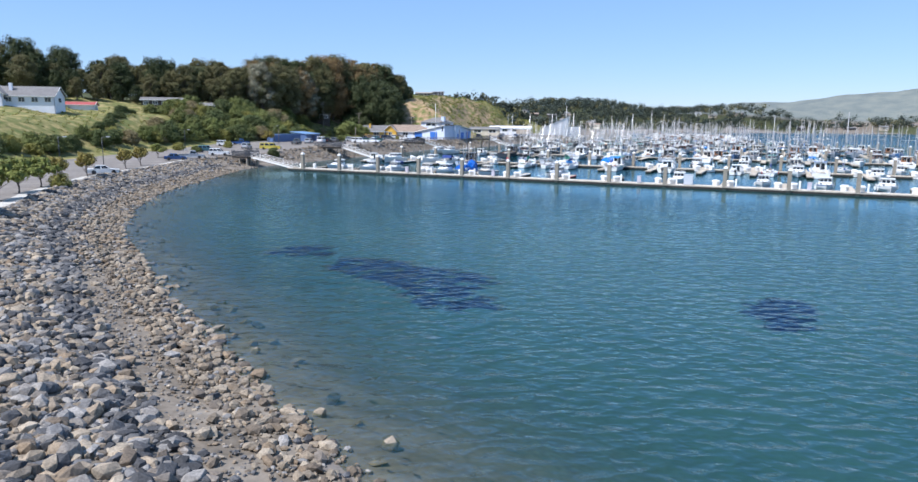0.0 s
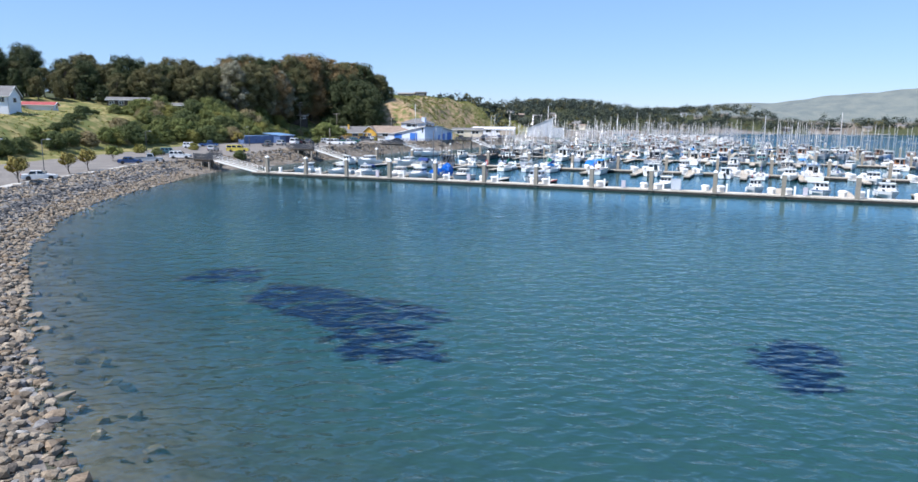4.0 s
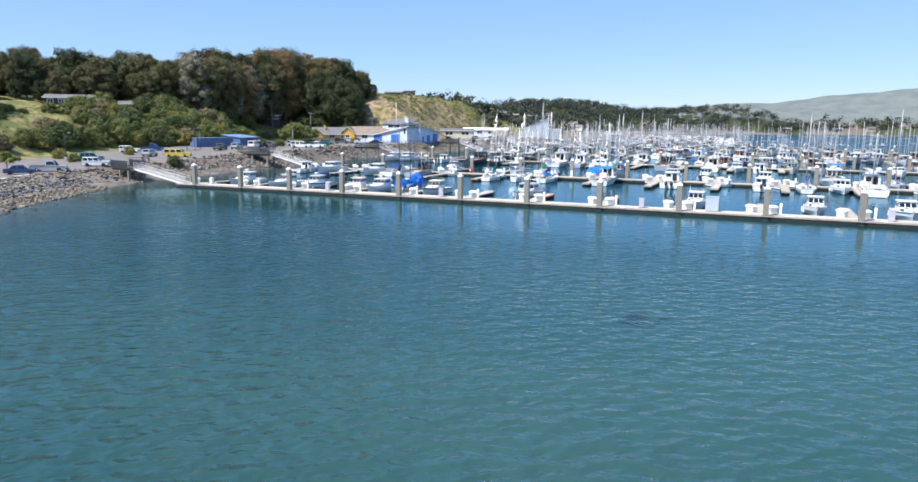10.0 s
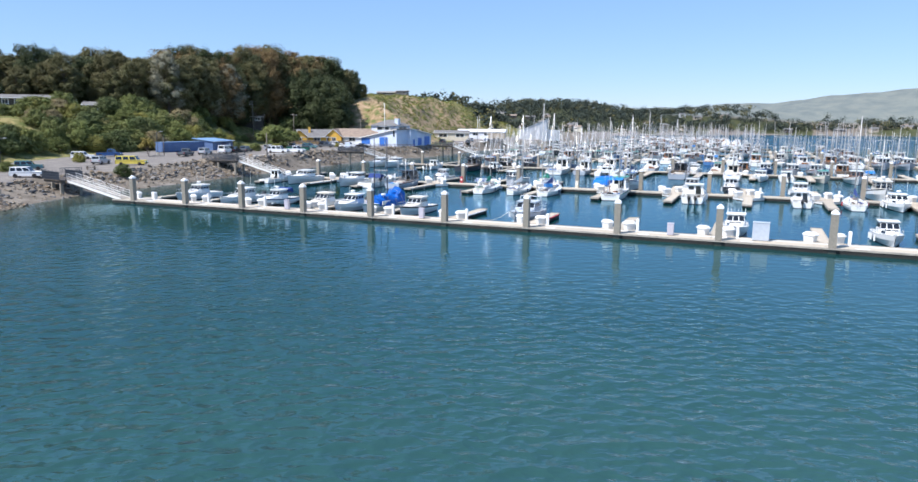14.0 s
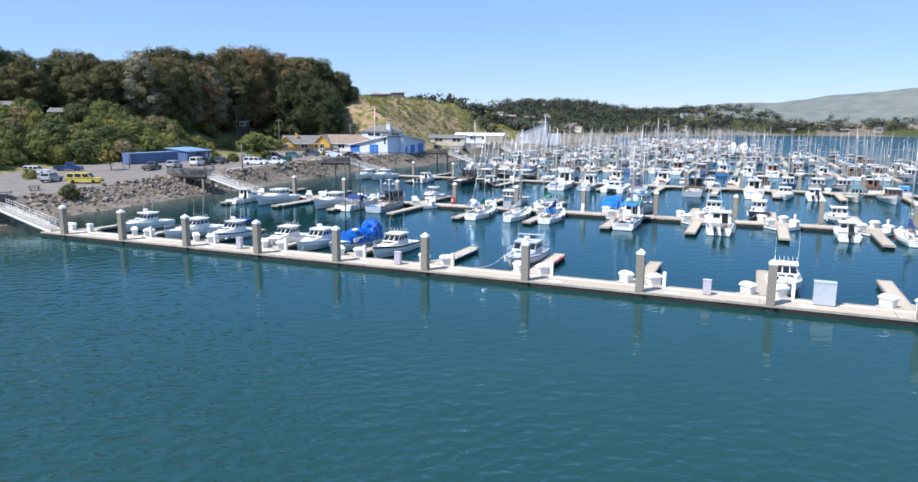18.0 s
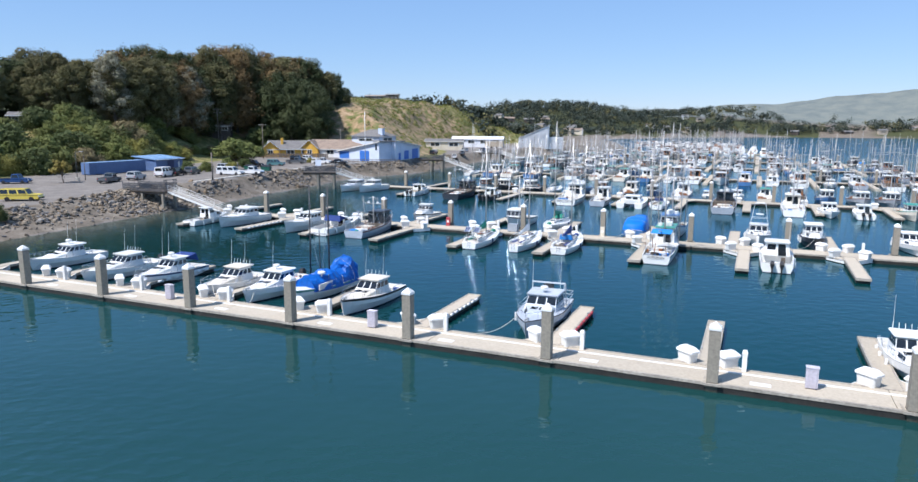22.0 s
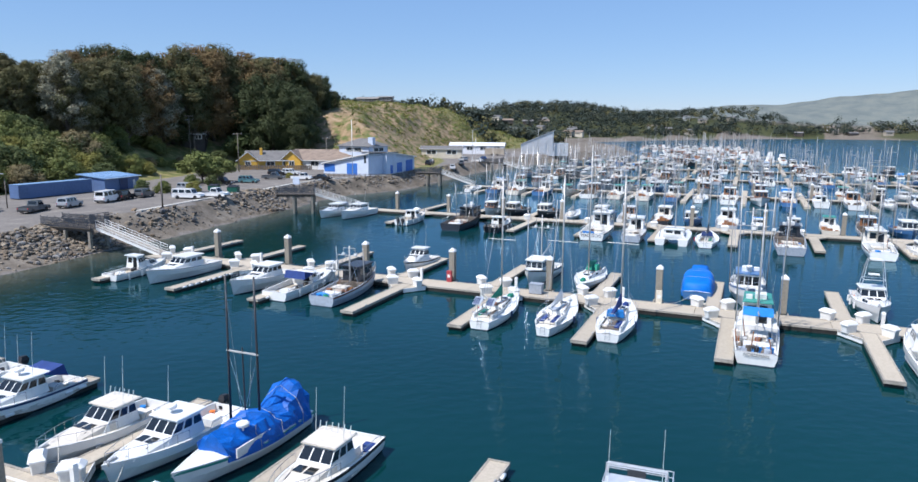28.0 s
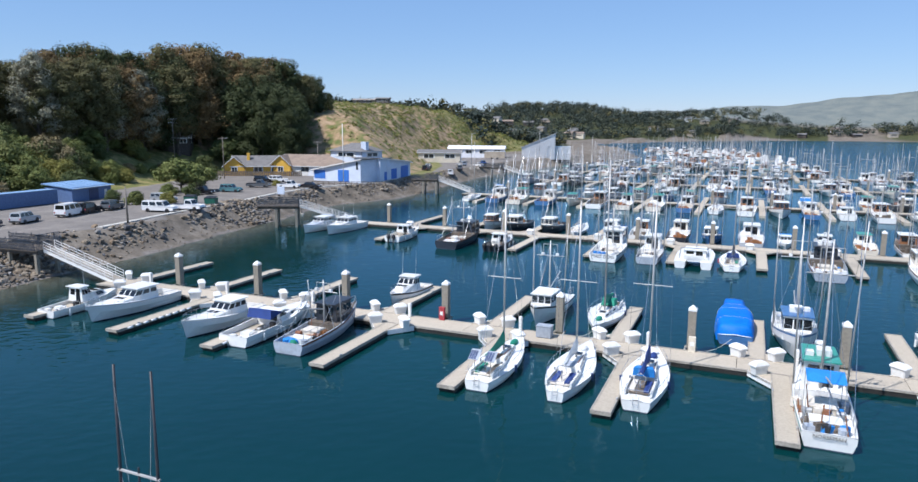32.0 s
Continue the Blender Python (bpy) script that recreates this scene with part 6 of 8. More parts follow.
def leaf_cloud(centres, radii, count, size, squash=0.8, seed=0, droop=0.0):
    """Small leaf sprays scattered over clump after clump: points and quads."""
    r = np.random.RandomState(seed)
    vs = []
    for c, rad in zip(centres, radii):
        n = max(12, int(count * (rad / np.mean(radii)) ** 2))
        d = r.normal(size=(n, 3))
        d /= np.linalg.norm(d, axis=1)[:, None]
        form = r.uniform(0.75, 1.3, 3) * np.array([1, 1, squash])
        ragged = 1 + 0.22 * np.sin(d @ r.normal(scale=3.2, size=(3, 2)) + r.uniform(0, 6, 2)).sum(1)[:, None]
        p = np.array(c) + d * (rad * ragged * r.uniform(0.3, 1.0, (n, 1)) ** 0.55) * form
        nrm = d + r.normal(scale=0.36, size=(n, 3))
        nrm[:, 2] += 0.35
        nrm /= np.linalg.norm(nrm, axis=1)[:, None]
        a = np.cross(nrm, r.normal(size=(n, 3)))
        a /= np.linalg.norm(a, axis=1)[:, None]
        b = np.cross(nrm, a)
        s = size * r.uniform(0.6, 1.4, (n, 1))
        k = r.uniform(0.45, 0.9, (n, 1))
        q = np.stack([p - a * s * 0.5, p + b * s * k * 0.5 - nrm * s * 0.12, p + a * s * 0.5 - np.array([0, 0, droop]) * s, p - b * s * k * 0.5 - nrm * s * 0.1], 1)
        vs.append(q.reshape(-1, 3))
    v = np.concatenate(vs)
    return v, np.arange(len(v)).reshape(-1, 4)


def tree_proto(name, label, h, spread_r, leaf, clumps, count, size, trunk_r, bare=0.3, seed=1, shape="round", squash=0.75, lean=0.0, cat="tree"):
    """A tree of height h: tapered trunk, limbs, and a ragged crown of leaf sprays."""
    r = np.random.RandomState(seed)
    t = thing(name, label, cat)
    g = G()
    pts = [Vector((lean * h * (k / 6) ** 1.5 + r.uniform(-0.02, 0.02) * h, r.uniform(-0.015, 0.015) * h, h * 0.86 * k / 6 - 0.5)) for k in range(7)]
    for k in range(6):
        g.cyl(pts[k], pts[k + 1], trunk_r * (1 - k / 6.6), trunk_r * (1 - (k + 1) / 6.6), 7, caps=False)
    cs, rs = [], []
    limbs = g
    for k in range(clumps):
        f = (k + 0.5) / clumps
        z = h * (bare + (0.97 - bare) * f)
        u = (z / h - bare) / (1 - bare)
        env = {"round": math.sin(math.pi * (0.16 + 0.80 * u)) ** 0.8, "cone": (1 - u) ** 0.7 + 0.10, "flat": 0.55 + 0.6 * u * (1 - u) * 2, "dome": math.sqrt(max(0.02, 1 - u * u))}[shape]
        a = k * 2.399 + r.uniform(-0.5, 0.5)
        d = spread_r * env * r.uniform(0.35, 0.95)
        c = np.array([d * math.cos(a) + lean * h * u, d * math.sin(a), z])
        cs.append(c)
        rs.append(spread_r * r.uniform(0.22, 0.42) * (0.6 + 0.5 * env))
        zi = min(5, max(1, int((z / h) * 5.2)))
        limbs.cyl(pts[zi], Vector(c) - Vector((0, 0, rs[-1] * 0.3)), trunk_r * 0.28, trunk_r * 0.08, 5, caps=False)
    part("trunk", g, M["bark"], t, smooth=True)
    v, f = leaf_cloud(cs, rs, count, size, squash, seed)
    part("crown", fan_mesh("crown", v, f, M[leaf]), None, t)
    return t


def grow(proto, x, y, z=None, s=1.0, rz=None, sz=1.0):
    z = hgt(x, y) if z is None else z
    m = pose(x, y, z - 0.05, 0, 0, R.uniform(0, 360) if rz is None else rz) @ Matrix.Diagonal((s, s, s * sz, 1))
    if not proto.get("set_out"):
        proto["set_out"] = True
        proto.matrix_basis = m
        return proto
    k = proto.scale
    return copy_thing(proto, m @ Matrix.Diagonal((1 / k[0], 1 / k[1], 1 / k[2], 1)))


WOOD = [
    tree_proto("eucalyptus_tree", "tall dark green eucalyptus on the wooded hill", 20, 6.5, "euc", 42, 560, 0.36, 0.45, 0.22, 21),
    tree_proto("eucalyptus_tree", "tall rusty brown eucalyptus on the wooded hill", 20, 7.0, "euc_red", 44, 560, 0.36, 0.5, 0.16, 22, "dome"),
    tree_proto("eucalyptus_tree", "pale grey-green eucalyptus with bare limbs", 19, 5.0, "euc_grey", 32, 330, 0.34, 0.4, 0.22, 23),
    tree_proto("cypress_tree", "dark wind-shaped cypress on the wooded hill", 18, 6.5, "cypress", 38, 560, 0.36, 0.45, 0.14, 24, "flat"),
    tree_proto("pine_tree", "dark conical pine in the wood", 17, 5.2, "cypress", 40, 520, 0.34, 0.4, 0.08, 25, "cone"),
    tree_proto("eucalyptus_tree", "brown-green eucalyptus with a ragged crown", 20, 6.0, "euc", 36, 560, 0.37, 0.45, 0.3, 26, "round", 0.9),
]
RIDGE = [(-150, 36, 41.1), (-150, 60, 40.5), (-144, 81, 39.5), (-133, 93, 37.5), (-128, 108, 38.6), (-126, 125, 39.2), (-118, 136, 42.4), (-111, 154, 45.3), (-105, 173, 47.9), (-94, 188, 44.2), (-88, 202, 40.0), (-89, 219, 34.8)]
FRONT = [(-125, 45, 30.6), (-123, 63, 31.6), (-115, 79, 33.7), (-106, 94, 36.3), (-95, 108, 37.9), (-100, 124, 40.0), (-102, 138, 41.6), (-104, 154, 43.2), (-103, 172, 46.3), (-94, 185, 43.2), (-91, 200, 39.0), (-87, 216, 33.7)]
FR = random.Random(31)
for row in range(5):
    w = row / 3
    n = 30 if row < 4 else 20
    for i in range(n):
        f = (i + 0.5 * (row % 2)) / n * (len(FRONT) - 1)
        k = min(int(f), len(FRONT) - 2)
        u = f - k
        a = [FRONT[k][c] * (1 - u) + FRONT[k + 1][c] * u for c in range(3)]
        b = [RIDGE[k][c] * (1 - u) + RIDGE[k + 1][c] * u for c in range(3)]
        x, y, tz = (a[c] * (1 - w) + b[c] * w for c in range(3))
        x, y = x + FR.uniform(-2.2, 2.2) - (6 if i > 20 and row > 1 else 0) * 0.4 * row, y + FR.uniform(-2.5, 2.5) + (row * 2.2 if i > 20 else 0)
        if x > -67 and row > 0:
            continue
        z = hgt(x, y)
        top = tz + FR.uniform(-7.5, 1.6) - (5 if row == 0 and FR.random() < 0.5 else 0) - (2 if row == 4 else 0)
        kind = FR.choices(range(6), (4, 9 if 15 < i < 26 else 0.5, 6 if 9 < i < 17 and row < 2 else 0.6, 5 if i > 26 or i < 9 else 2, 2.5 if 6 < i < 14 else 1, 4))[0]
        if i > 26:
            kind = 3
        s = max(0.35, (top - z) / (19.6 if kind in (3, 4) else 21.8))
        wide = min(s, 1.45)
        grow(WOOD[kind], x, y, z, wide, sz=s / wide)
for x, y, top, kind in ((-140, 18, 31, 3), (-150, 30, 35, 3), (-133, 28, 33, 5), (-152, 5, 30, 0), (-160, -20, 30, 3), (-146, -8, 26, 0), (-128, 36, 30, 4), (-128, 72, 27, 4), (-118, 132, 26, 2), (-108, 116, 22, 2), (-120, 92, 26, 4)):
    z = hgt(x, y)
    grow(WOOD[kind], x, y, z, max(0.3, (top - z) / 20.5))
for x, y, top in ((-74, 173, 25), (-79, 176, 29), (-78, 181, 29), (-82, 186, 31), (-85, 190, 32), (-84, 180, 33), (-88, 184, 34), (-87, 176, 33), (-92, 180, 37), (-83, 171, 28), (-90, 171, 32), (-95, 174, 36)):
    z = hgt(x, y)   # dark cypresses where the wood meets the dune
    grow(WOOD[3], x, y, z, max(0.45, (top - z) / 19.6))

BUSH = [
    tree_proto("shrub", "rounded green coastal shrub on the bank", 4.2, 3.0, "shrub", 30, 300, 0.22, 0.12, 0.12, 41, "dome", cat="shrub"),
    tree_proto("shrub", "dark green dense shrub on the bank", 4.2, 3.0, "shrub_dark", 30, 300, 0.22, 0.12, 0.10, 42, "dome", cat="shrub"),
    tree_proto("shrub", "yellowish green shrub on the bank", 3.6, 2.8, "shrub_yellow", 28, 280, 0.22, 0.1, 0.10, 43, "dome", cat="shrub"),
    tree_proto("shrub", "dry tan shrub among green ones", 3.8, 2.8, "shrub_tan", 28, 280, 0.22, 0.1, 0.12, 44, "dome", cat="shrub"),
]
BR = random.Random(51)
for i in range(135):       # the belt along the foot of the hill
    f = BR.uniform(0, 1) * 8.6
    k = int(f)
    P = [(-2, -92), (-20, -66), (-38, -38), (-50, -8), (-63, 26), (-71, 48), (-74, 73), (-77, 101), (-86, 128), (-104, 148)]
    u = f - k
    bx, by = P[k][0] * (1 - u) + P[k + 1][0] * u, P[k][1] * (1 - u) + P[k + 1][1] * u
    depth = 30 if by > 42 else 10
    e = BR.uniform(0, 1) ** 0.8 * depth
    nx_, ny_ = -0.9, 0.43
    x, y = bx + nx_ * e - 2.5, by + ny_ * e
    kind = BR.choices(range(4), (4, 5, 2.2, 0.8))[0]
    s = BR.uniform(0.75, 1.35) * (1.0 + 0.35 * (by > 45) * (e / depth))
    if by < 26:
        s *= 0.78 if e < 5 else 0.6
    grow(BUSH[kind], x, y, None, s)
for i in range(19):        # hedge lines across the grass bank
    f = i / 18
    grow(BUSH[1], -66 - 30 * f + BR.uniform(-1, 1), 4 + 36 * f + BR.uniform(-1, 1), None, BR.uniform(0.35, 0.6))
    grow(BUSH[BR.choice((0, 1))], -98 + 18 * f, 50 + 10 * f + BR.uniform(-1, 1), None, BR.uniform(0.5, 0.8))
for x, y, s, k in ((-49, 99, 0.6, 0), (-45, 101, 0.55, 1), (-43, 92, 0.5, 0), (-50, 86, 0.55, 1), (-46, 88, 0.5, 1), (-42, 84, 0.55, 0), (-38, 88, 0.6, 2), (-60, 118, 0.8, 1), (-66, 122, 1.0, 1),
                   (-17.4, 18.6, 0.55, 1), (-48, 15, 0.6, 2), (-35, 9, 0.45, 0), (-45, 31, 0.55, 2), (-44, 128, 0.4, 2), (-82, 158, 1.2, 1), (-88, 150, 1.3, 1), (-78, 163, 0.9, 1), (-70, 166, 0.7, 2), (-58, 168, 0.6, 2)):
    grow(BUSH[k], x, y, None, s)

for x, y, s, k in ((-68, 60, 1.5, 1), (-73, 66, 1.9, 0), (-70, 74, 1.5, 3), (-76, 76, 2.0, 1), (-71, 84, 1.6, 0), (-79, 86, 2.1, 0), (-68, 92, 1.3, 1), (-76, 94, 1.7, 2), (-84, 98, 1.9, 3), (-74, 54, 1.7, 0), (-80, 62, 1.8, 1), (-92, 166, 2.2, 1)):
    grow(BUSH[k], x, y, None, s, sz=0.92)   # tall rounded shrubs behind the container
for i in range(30):        # shrubs behind the container and along the foot of the wood
    f = BR.random()
    if i < 18:
        grow(BUSH[BR.choice((0, 1, 1, 2, 3))], -66 - 8 * f - BR.uniform(0, 7), 40 + 46 * f, None, BR.uniform(0.6, 1.15))
    else:
        grow(BUSH[BR.choice((0, 2, 3, 2))], -80 - 10 * f + BR.uniform(-2, 3), 108 + 40 * f, None, BR.uniform(0.5, 0.9))
# scrub over the dune, and the distant woods
def scatter_clumps(name, label, cat, pts, rad, count, size, leaf, seed):
    v, f = leaf_cloud(pts, rad, count, size, 0.7, seed)
    return tagged(new(name, fan_mesh(name, v, f, M[leaf])), label, cat, kind="stuff")


SR = np.random.RandomState(61)
X, Y = SR.uniform(-170, -20, 11000), SR.uniform(160, 430, 11000)
Z, D, E = land(X, Y)
keep = (E > 1) & (E < 95) & ((waves(X, Y, 26, 77) > 0.42 - 0.6 * smooth(Y, 200, 300) - 0.2 * smooth(E, 10, 40)) | (SR.uniform(size=X.shape) < 0.12)) & ~((X > -66) & (X < -26) & (Y < 196) & (E < 20))
cl = np.stack([X, Y, Z + 0.2], -1)[keep]
half = len(cl) // 2
scatter_clumps("dune_scrub", "low green scrub over the sandy dune", "scrub", cl[:half], SR.uniform(0.5, 1.5, half), 20, 0.55, "shrub", 5)
scatter_clumps("dune_grass", "tufts of dry olive dune grass", "grass", cl[half:], SR.uniform(0.4, 1.1, len(cl) - half), 16, 0.5, "shrub_yellow", 6)
X, Y = SR.uniform(-110, 0, 2600), SR.uniform(-95, 60, 2600)
Z, D, E = land(X, Y)
keep = (E > 3) & (E < 60)
cl = np.stack([X, Y, Z], -1)[keep]
scatter_clumps("bank_grass", "rough green and straw grass tufts on the bank", "grass", cl, SR.uniform(0.3, 0.8, len(cl)), 12, 0.4, "shrub_yellow", 7)
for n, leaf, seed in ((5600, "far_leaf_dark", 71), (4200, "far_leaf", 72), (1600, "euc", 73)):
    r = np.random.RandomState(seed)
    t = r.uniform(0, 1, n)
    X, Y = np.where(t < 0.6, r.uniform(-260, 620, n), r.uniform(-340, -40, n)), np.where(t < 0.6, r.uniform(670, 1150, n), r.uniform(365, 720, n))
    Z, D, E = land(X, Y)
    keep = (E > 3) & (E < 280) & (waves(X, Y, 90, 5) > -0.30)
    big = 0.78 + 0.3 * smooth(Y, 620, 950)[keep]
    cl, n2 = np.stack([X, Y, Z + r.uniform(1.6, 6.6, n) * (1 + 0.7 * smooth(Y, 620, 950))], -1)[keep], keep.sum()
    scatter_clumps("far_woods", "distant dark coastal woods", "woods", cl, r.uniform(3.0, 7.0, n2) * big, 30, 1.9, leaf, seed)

# street trees along the path
ST = [tree_proto("street_tree", "small wind-bent street tree with olive crown", 3.2, 1.75, "street_leaf", 15, 150, 0.26, 0.10, 0.50, 81, "dome", 0.7, 0.10),
      tree_proto("street_tree", "small wind-bent street tree with rusty olive crown", 3.2, 1.7, "street_rust", 14, 120, 0.26, 0.10, 0.52, 82, "dome", 0.7, 0.16)]
for x, y, s, k in ((37, -88, 1.4, 0), (28, -79, 1.38, 0), (22, -73, 1.3, 0), (17, -67, 1.2, 0), (12, -61, 1.1, 1), (7, -53, 1.15, 1), (-3, -38, 1.1, 1), (-7.5, -31, 1.15, 1), (-27, -10, 1.0, 0), (-45.5, 50.0, 1.35, 1)):
    grow(ST[k], x, y, None, s, 200 + R.uniform(-25, 25))
grow(BUSH[2], 19, -66, None, 0.5)
# the broad umbrella trees in the car park
UT = tree_proto("umbrella_tree", "broad flat-topped green tree in the car park", 5.6, 4.6, "shrub", 26, 190, 0.42, 0.26, 0.45, 91, "dome", 0.6)
for x, y, s in ((-53.0, 106.5, 1.25), (-50.5, 108.5, 1.05)):
    grow(UT, x, y, PARK, s)

# ---- the rock banks ----
KR = np.random.RandomState(101)


def ico():
    t = (1 + 5 ** 0.5) / 2
    v = np.array([(-1, t, 0), (1, t, 0), (-1, -t, 0), (1, -t, 0), (0, -1, t), (0, 1, t), (0, -1, -t), (0, 1, -t), (t, 0, -1), (t, 0, 1), (-t, 0, -1), (-t, 0, 1)], float)
    f = np.array([(0, 11, 5), (0, 5, 1), (0, 1, 7), (0, 7, 10), (0, 10, 11), (1, 5, 9), (5, 11, 4), (11, 10, 2), (10, 7, 6), (7, 1, 8), (3, 9, 4), (3, 4, 2), (3, 2, 6), (3, 6, 8), (3, 8, 9), (4, 9, 5), (2, 4, 11), (6, 2, 10), (8, 6, 7), (9, 8, 1)])
    return v / np.linalg.norm(v[0]), f


IV, IF = ico()


def rock_shapes(n, r):
    """n angular stones about the origin, one metre across."""
    v = IV[None] * r.uniform(0.66, 1.2, (n, 12, 1))
    v = np.sign(v) * np.abs(v) ** 0.62
    return v * r.uniform(0.6, 1.25, (n, 1, 3)) * np.array([0.54, 0.42, 0.33])


def turn(v, r):
    n = len(v)
    a, b = r.uniform(0, 6.28, n), r.uniform(-0.8, 0.8, n)
    c, s = np.cos(a), np.sin(a)
    x, y, z = v[..., 0], v[..., 1], v[..., 2]
    y, z = y * np.cos(b)[:, None] - z * np.sin(b)[:, None], y * np.sin(b)[:, None] + z * np.cos(b)[:, None]
    return np.stack([x * c[:, None] - y * s[:, None], x * s[:, None] + y * c[:, None], z], -1)


def lay(n, lo, hi, dens, sizes, seed, i0, i1):
    """Stones between two distances from the water's edge, along a stretch of it."""
    r = np.random.RandomState(seed)
    P = SHORE[i0:i1]
    seg = np.linalg.norm(np.diff(P, axis=0), axis=1)
    k = r.choice(len(seg), n, p=seg / seg.sum())
    u = r.uniform(size=n)[:, None]
    t = (P[k + 1] - P[k]) / seg[k][:, None]
    q = P[k] * (1 - u) + P[k + 1] * u + np.stack([-t[:, 1], t[:, 0]], -1) * r.uniform(lo - 1, hi + 1, n)[:, None]
    X, Y = q[:, 0], q[:, 1]
    Z, D, E = land(X, Y)
    k = (D > lo) & (D < hi) & (r.uniform(size=n) < dens(X, Y, D))
    X, Y, Z, D = X[k], Y[k], Z[k], D[k]
    s = sizes(r, D)
    return X, Y, Z + s * r.uniform(0.05, 0.26, len(s)), s


sets = [
    lay(21000, 4.0, 9.9, lambda X, Y, D: 1.0 + 0 * D, lambda r, D: 0.25 + 0.5 * r.uniform(0, 1, len(D)) ** 1.9, 1, 2, 13),
    lay(13000, -0.8, 4.6, lambda X, Y, D: np.where((D > 2.2) & (D < 4.4) & (X > 60), 0.07, 1.0), lambda r, D: 0.20 + 0.38 * r.uniform(0, 1, len(D)) ** 1.6, 2, 2, 13),
    lay(700, -4.5, -0.6, lambda X, Y, D: np.clip(1 + D / 5, 0.1, 1), lambda r, D: r.uniform(0.25, 0.7, len(D)), 3, 2, 13),
    lay(5200, 0.5, 5.2, lambda X, Y, D: 1.0 + 0 * D, lambda r, D: r.uniform(0.07, 0.20, len(D)), 4, 3, 8),
    lay(10000, 2.4, 9.6, lambda X, Y, D: np.clip(0.42 + 1.0 * waves(X, Y, 15, 15), 0.08, 0.9) * (D > 3.6 * narrow(Y)) * (D < 9.7 * narrow(Y)), lambda r, D: 0.3 + 0.6 * r.uniform(0, 1, len(D)) ** 1.6, 5, 12, 25),
    lay(6000, -0.7, 5.2, lambda X, Y, D: 0.45 + 0 * D, lambda r, D: 0.08 + 0.42 * r.uniform(0, 1, len(D)) ** 2.6, 6, 12, 25),
    lay(5200, 0.2, 9.6, lambda X, Y, D: np.exp(-((Y - 46) / 7) ** 2) + np.exp(-((Y - 95) / 6) ** 2), lambda r, D: 0.3 + 0.55 * r.uniform(0, 1, len(D)) ** 1.6, 7, 14, 20),
]
RX, RY, RZ, RS = (np.concatenate([s[i] for s in sets]) for i in range(4))
bank = thing("riprap_bank", "bank of loose grey and tan riprap boulders along the water", "rock bank", kind="structure")
close = (RX > 64) & (RX < 100) & (RY < -93) & (RY > -118) & (RS > 0.28)
pick = np.where(close)[0]
pick = pick[np.argsort(-RS[pick])][:300]
shapes = []
for k in range(14):
    v = rock_shapes(1, KR)[0]
    g = G().add([tuple(p) for p in v], [tuple(int(i) for i in f) for f in IF])
    me = g.mesh("boulder", M["rock_one"])
    bm = bmesh.new()
    bm.from_mesh(me)
    bmesh.ops.bevel(bm, geom=bm.edges[:], offset=0.018, segments=1, affect="EDGES")
    bm.to_mesh(me)
    bm.free()
    shapes.append(me)
for j, k in enumerate(pick):
    ob = new("boulder", shapes[j % 14])
    ob.parent = bank
    s = RS[k] * 1.08
    ob.matrix_basis = pose(RX[k], RY[k], RZ[k], KR.uniform(-25, 25), KR.uniform(-25, 25), KR.uniform(0, 360)) @ Matrix.Scale(s, 4)
rest = np.setdiff1d(np.arange(len(RX)), pick)
RD = side_distance(SHORE, RX, RY)
lot = KR.uniform(size=len(RX))
south = RY < -6
sort = np.where(south & (RD < 2.6) & (lot < 0.75), 2, np.where(south & (RD > 4.1) & (RD < 5.7) & (lot < 0.72), 1, np.where(~south & (lot < 0.4), 2, 0)))
for n, (name, m, label) in enumerate((("loose_stones", "rock", "countless smaller stones of the bank"), ("dark_stones", "rock_dark", "band of dark grey basalt stones above the gravel"), ("shore_stones", "rock_tan", "tan stones along the water's edge"))):
    q = rest[sort[rest] == n]
    v = turn(rock_shapes(len(q), KR), KR) * RS[q][:, None, None] * (1.3 if n == 1 else 1.12) + np.stack([RX[q], RY[q], RZ[q]], -1)[:, None]
    f = (IF[None] + (np.arange(len(q)) * 12)[:, None, None]).reshape(-1, 3)
    tagged(part(name, fan_mesh(name, v.reshape(-1, 3), f, M[m]), None, bank, label), kind="stuff")

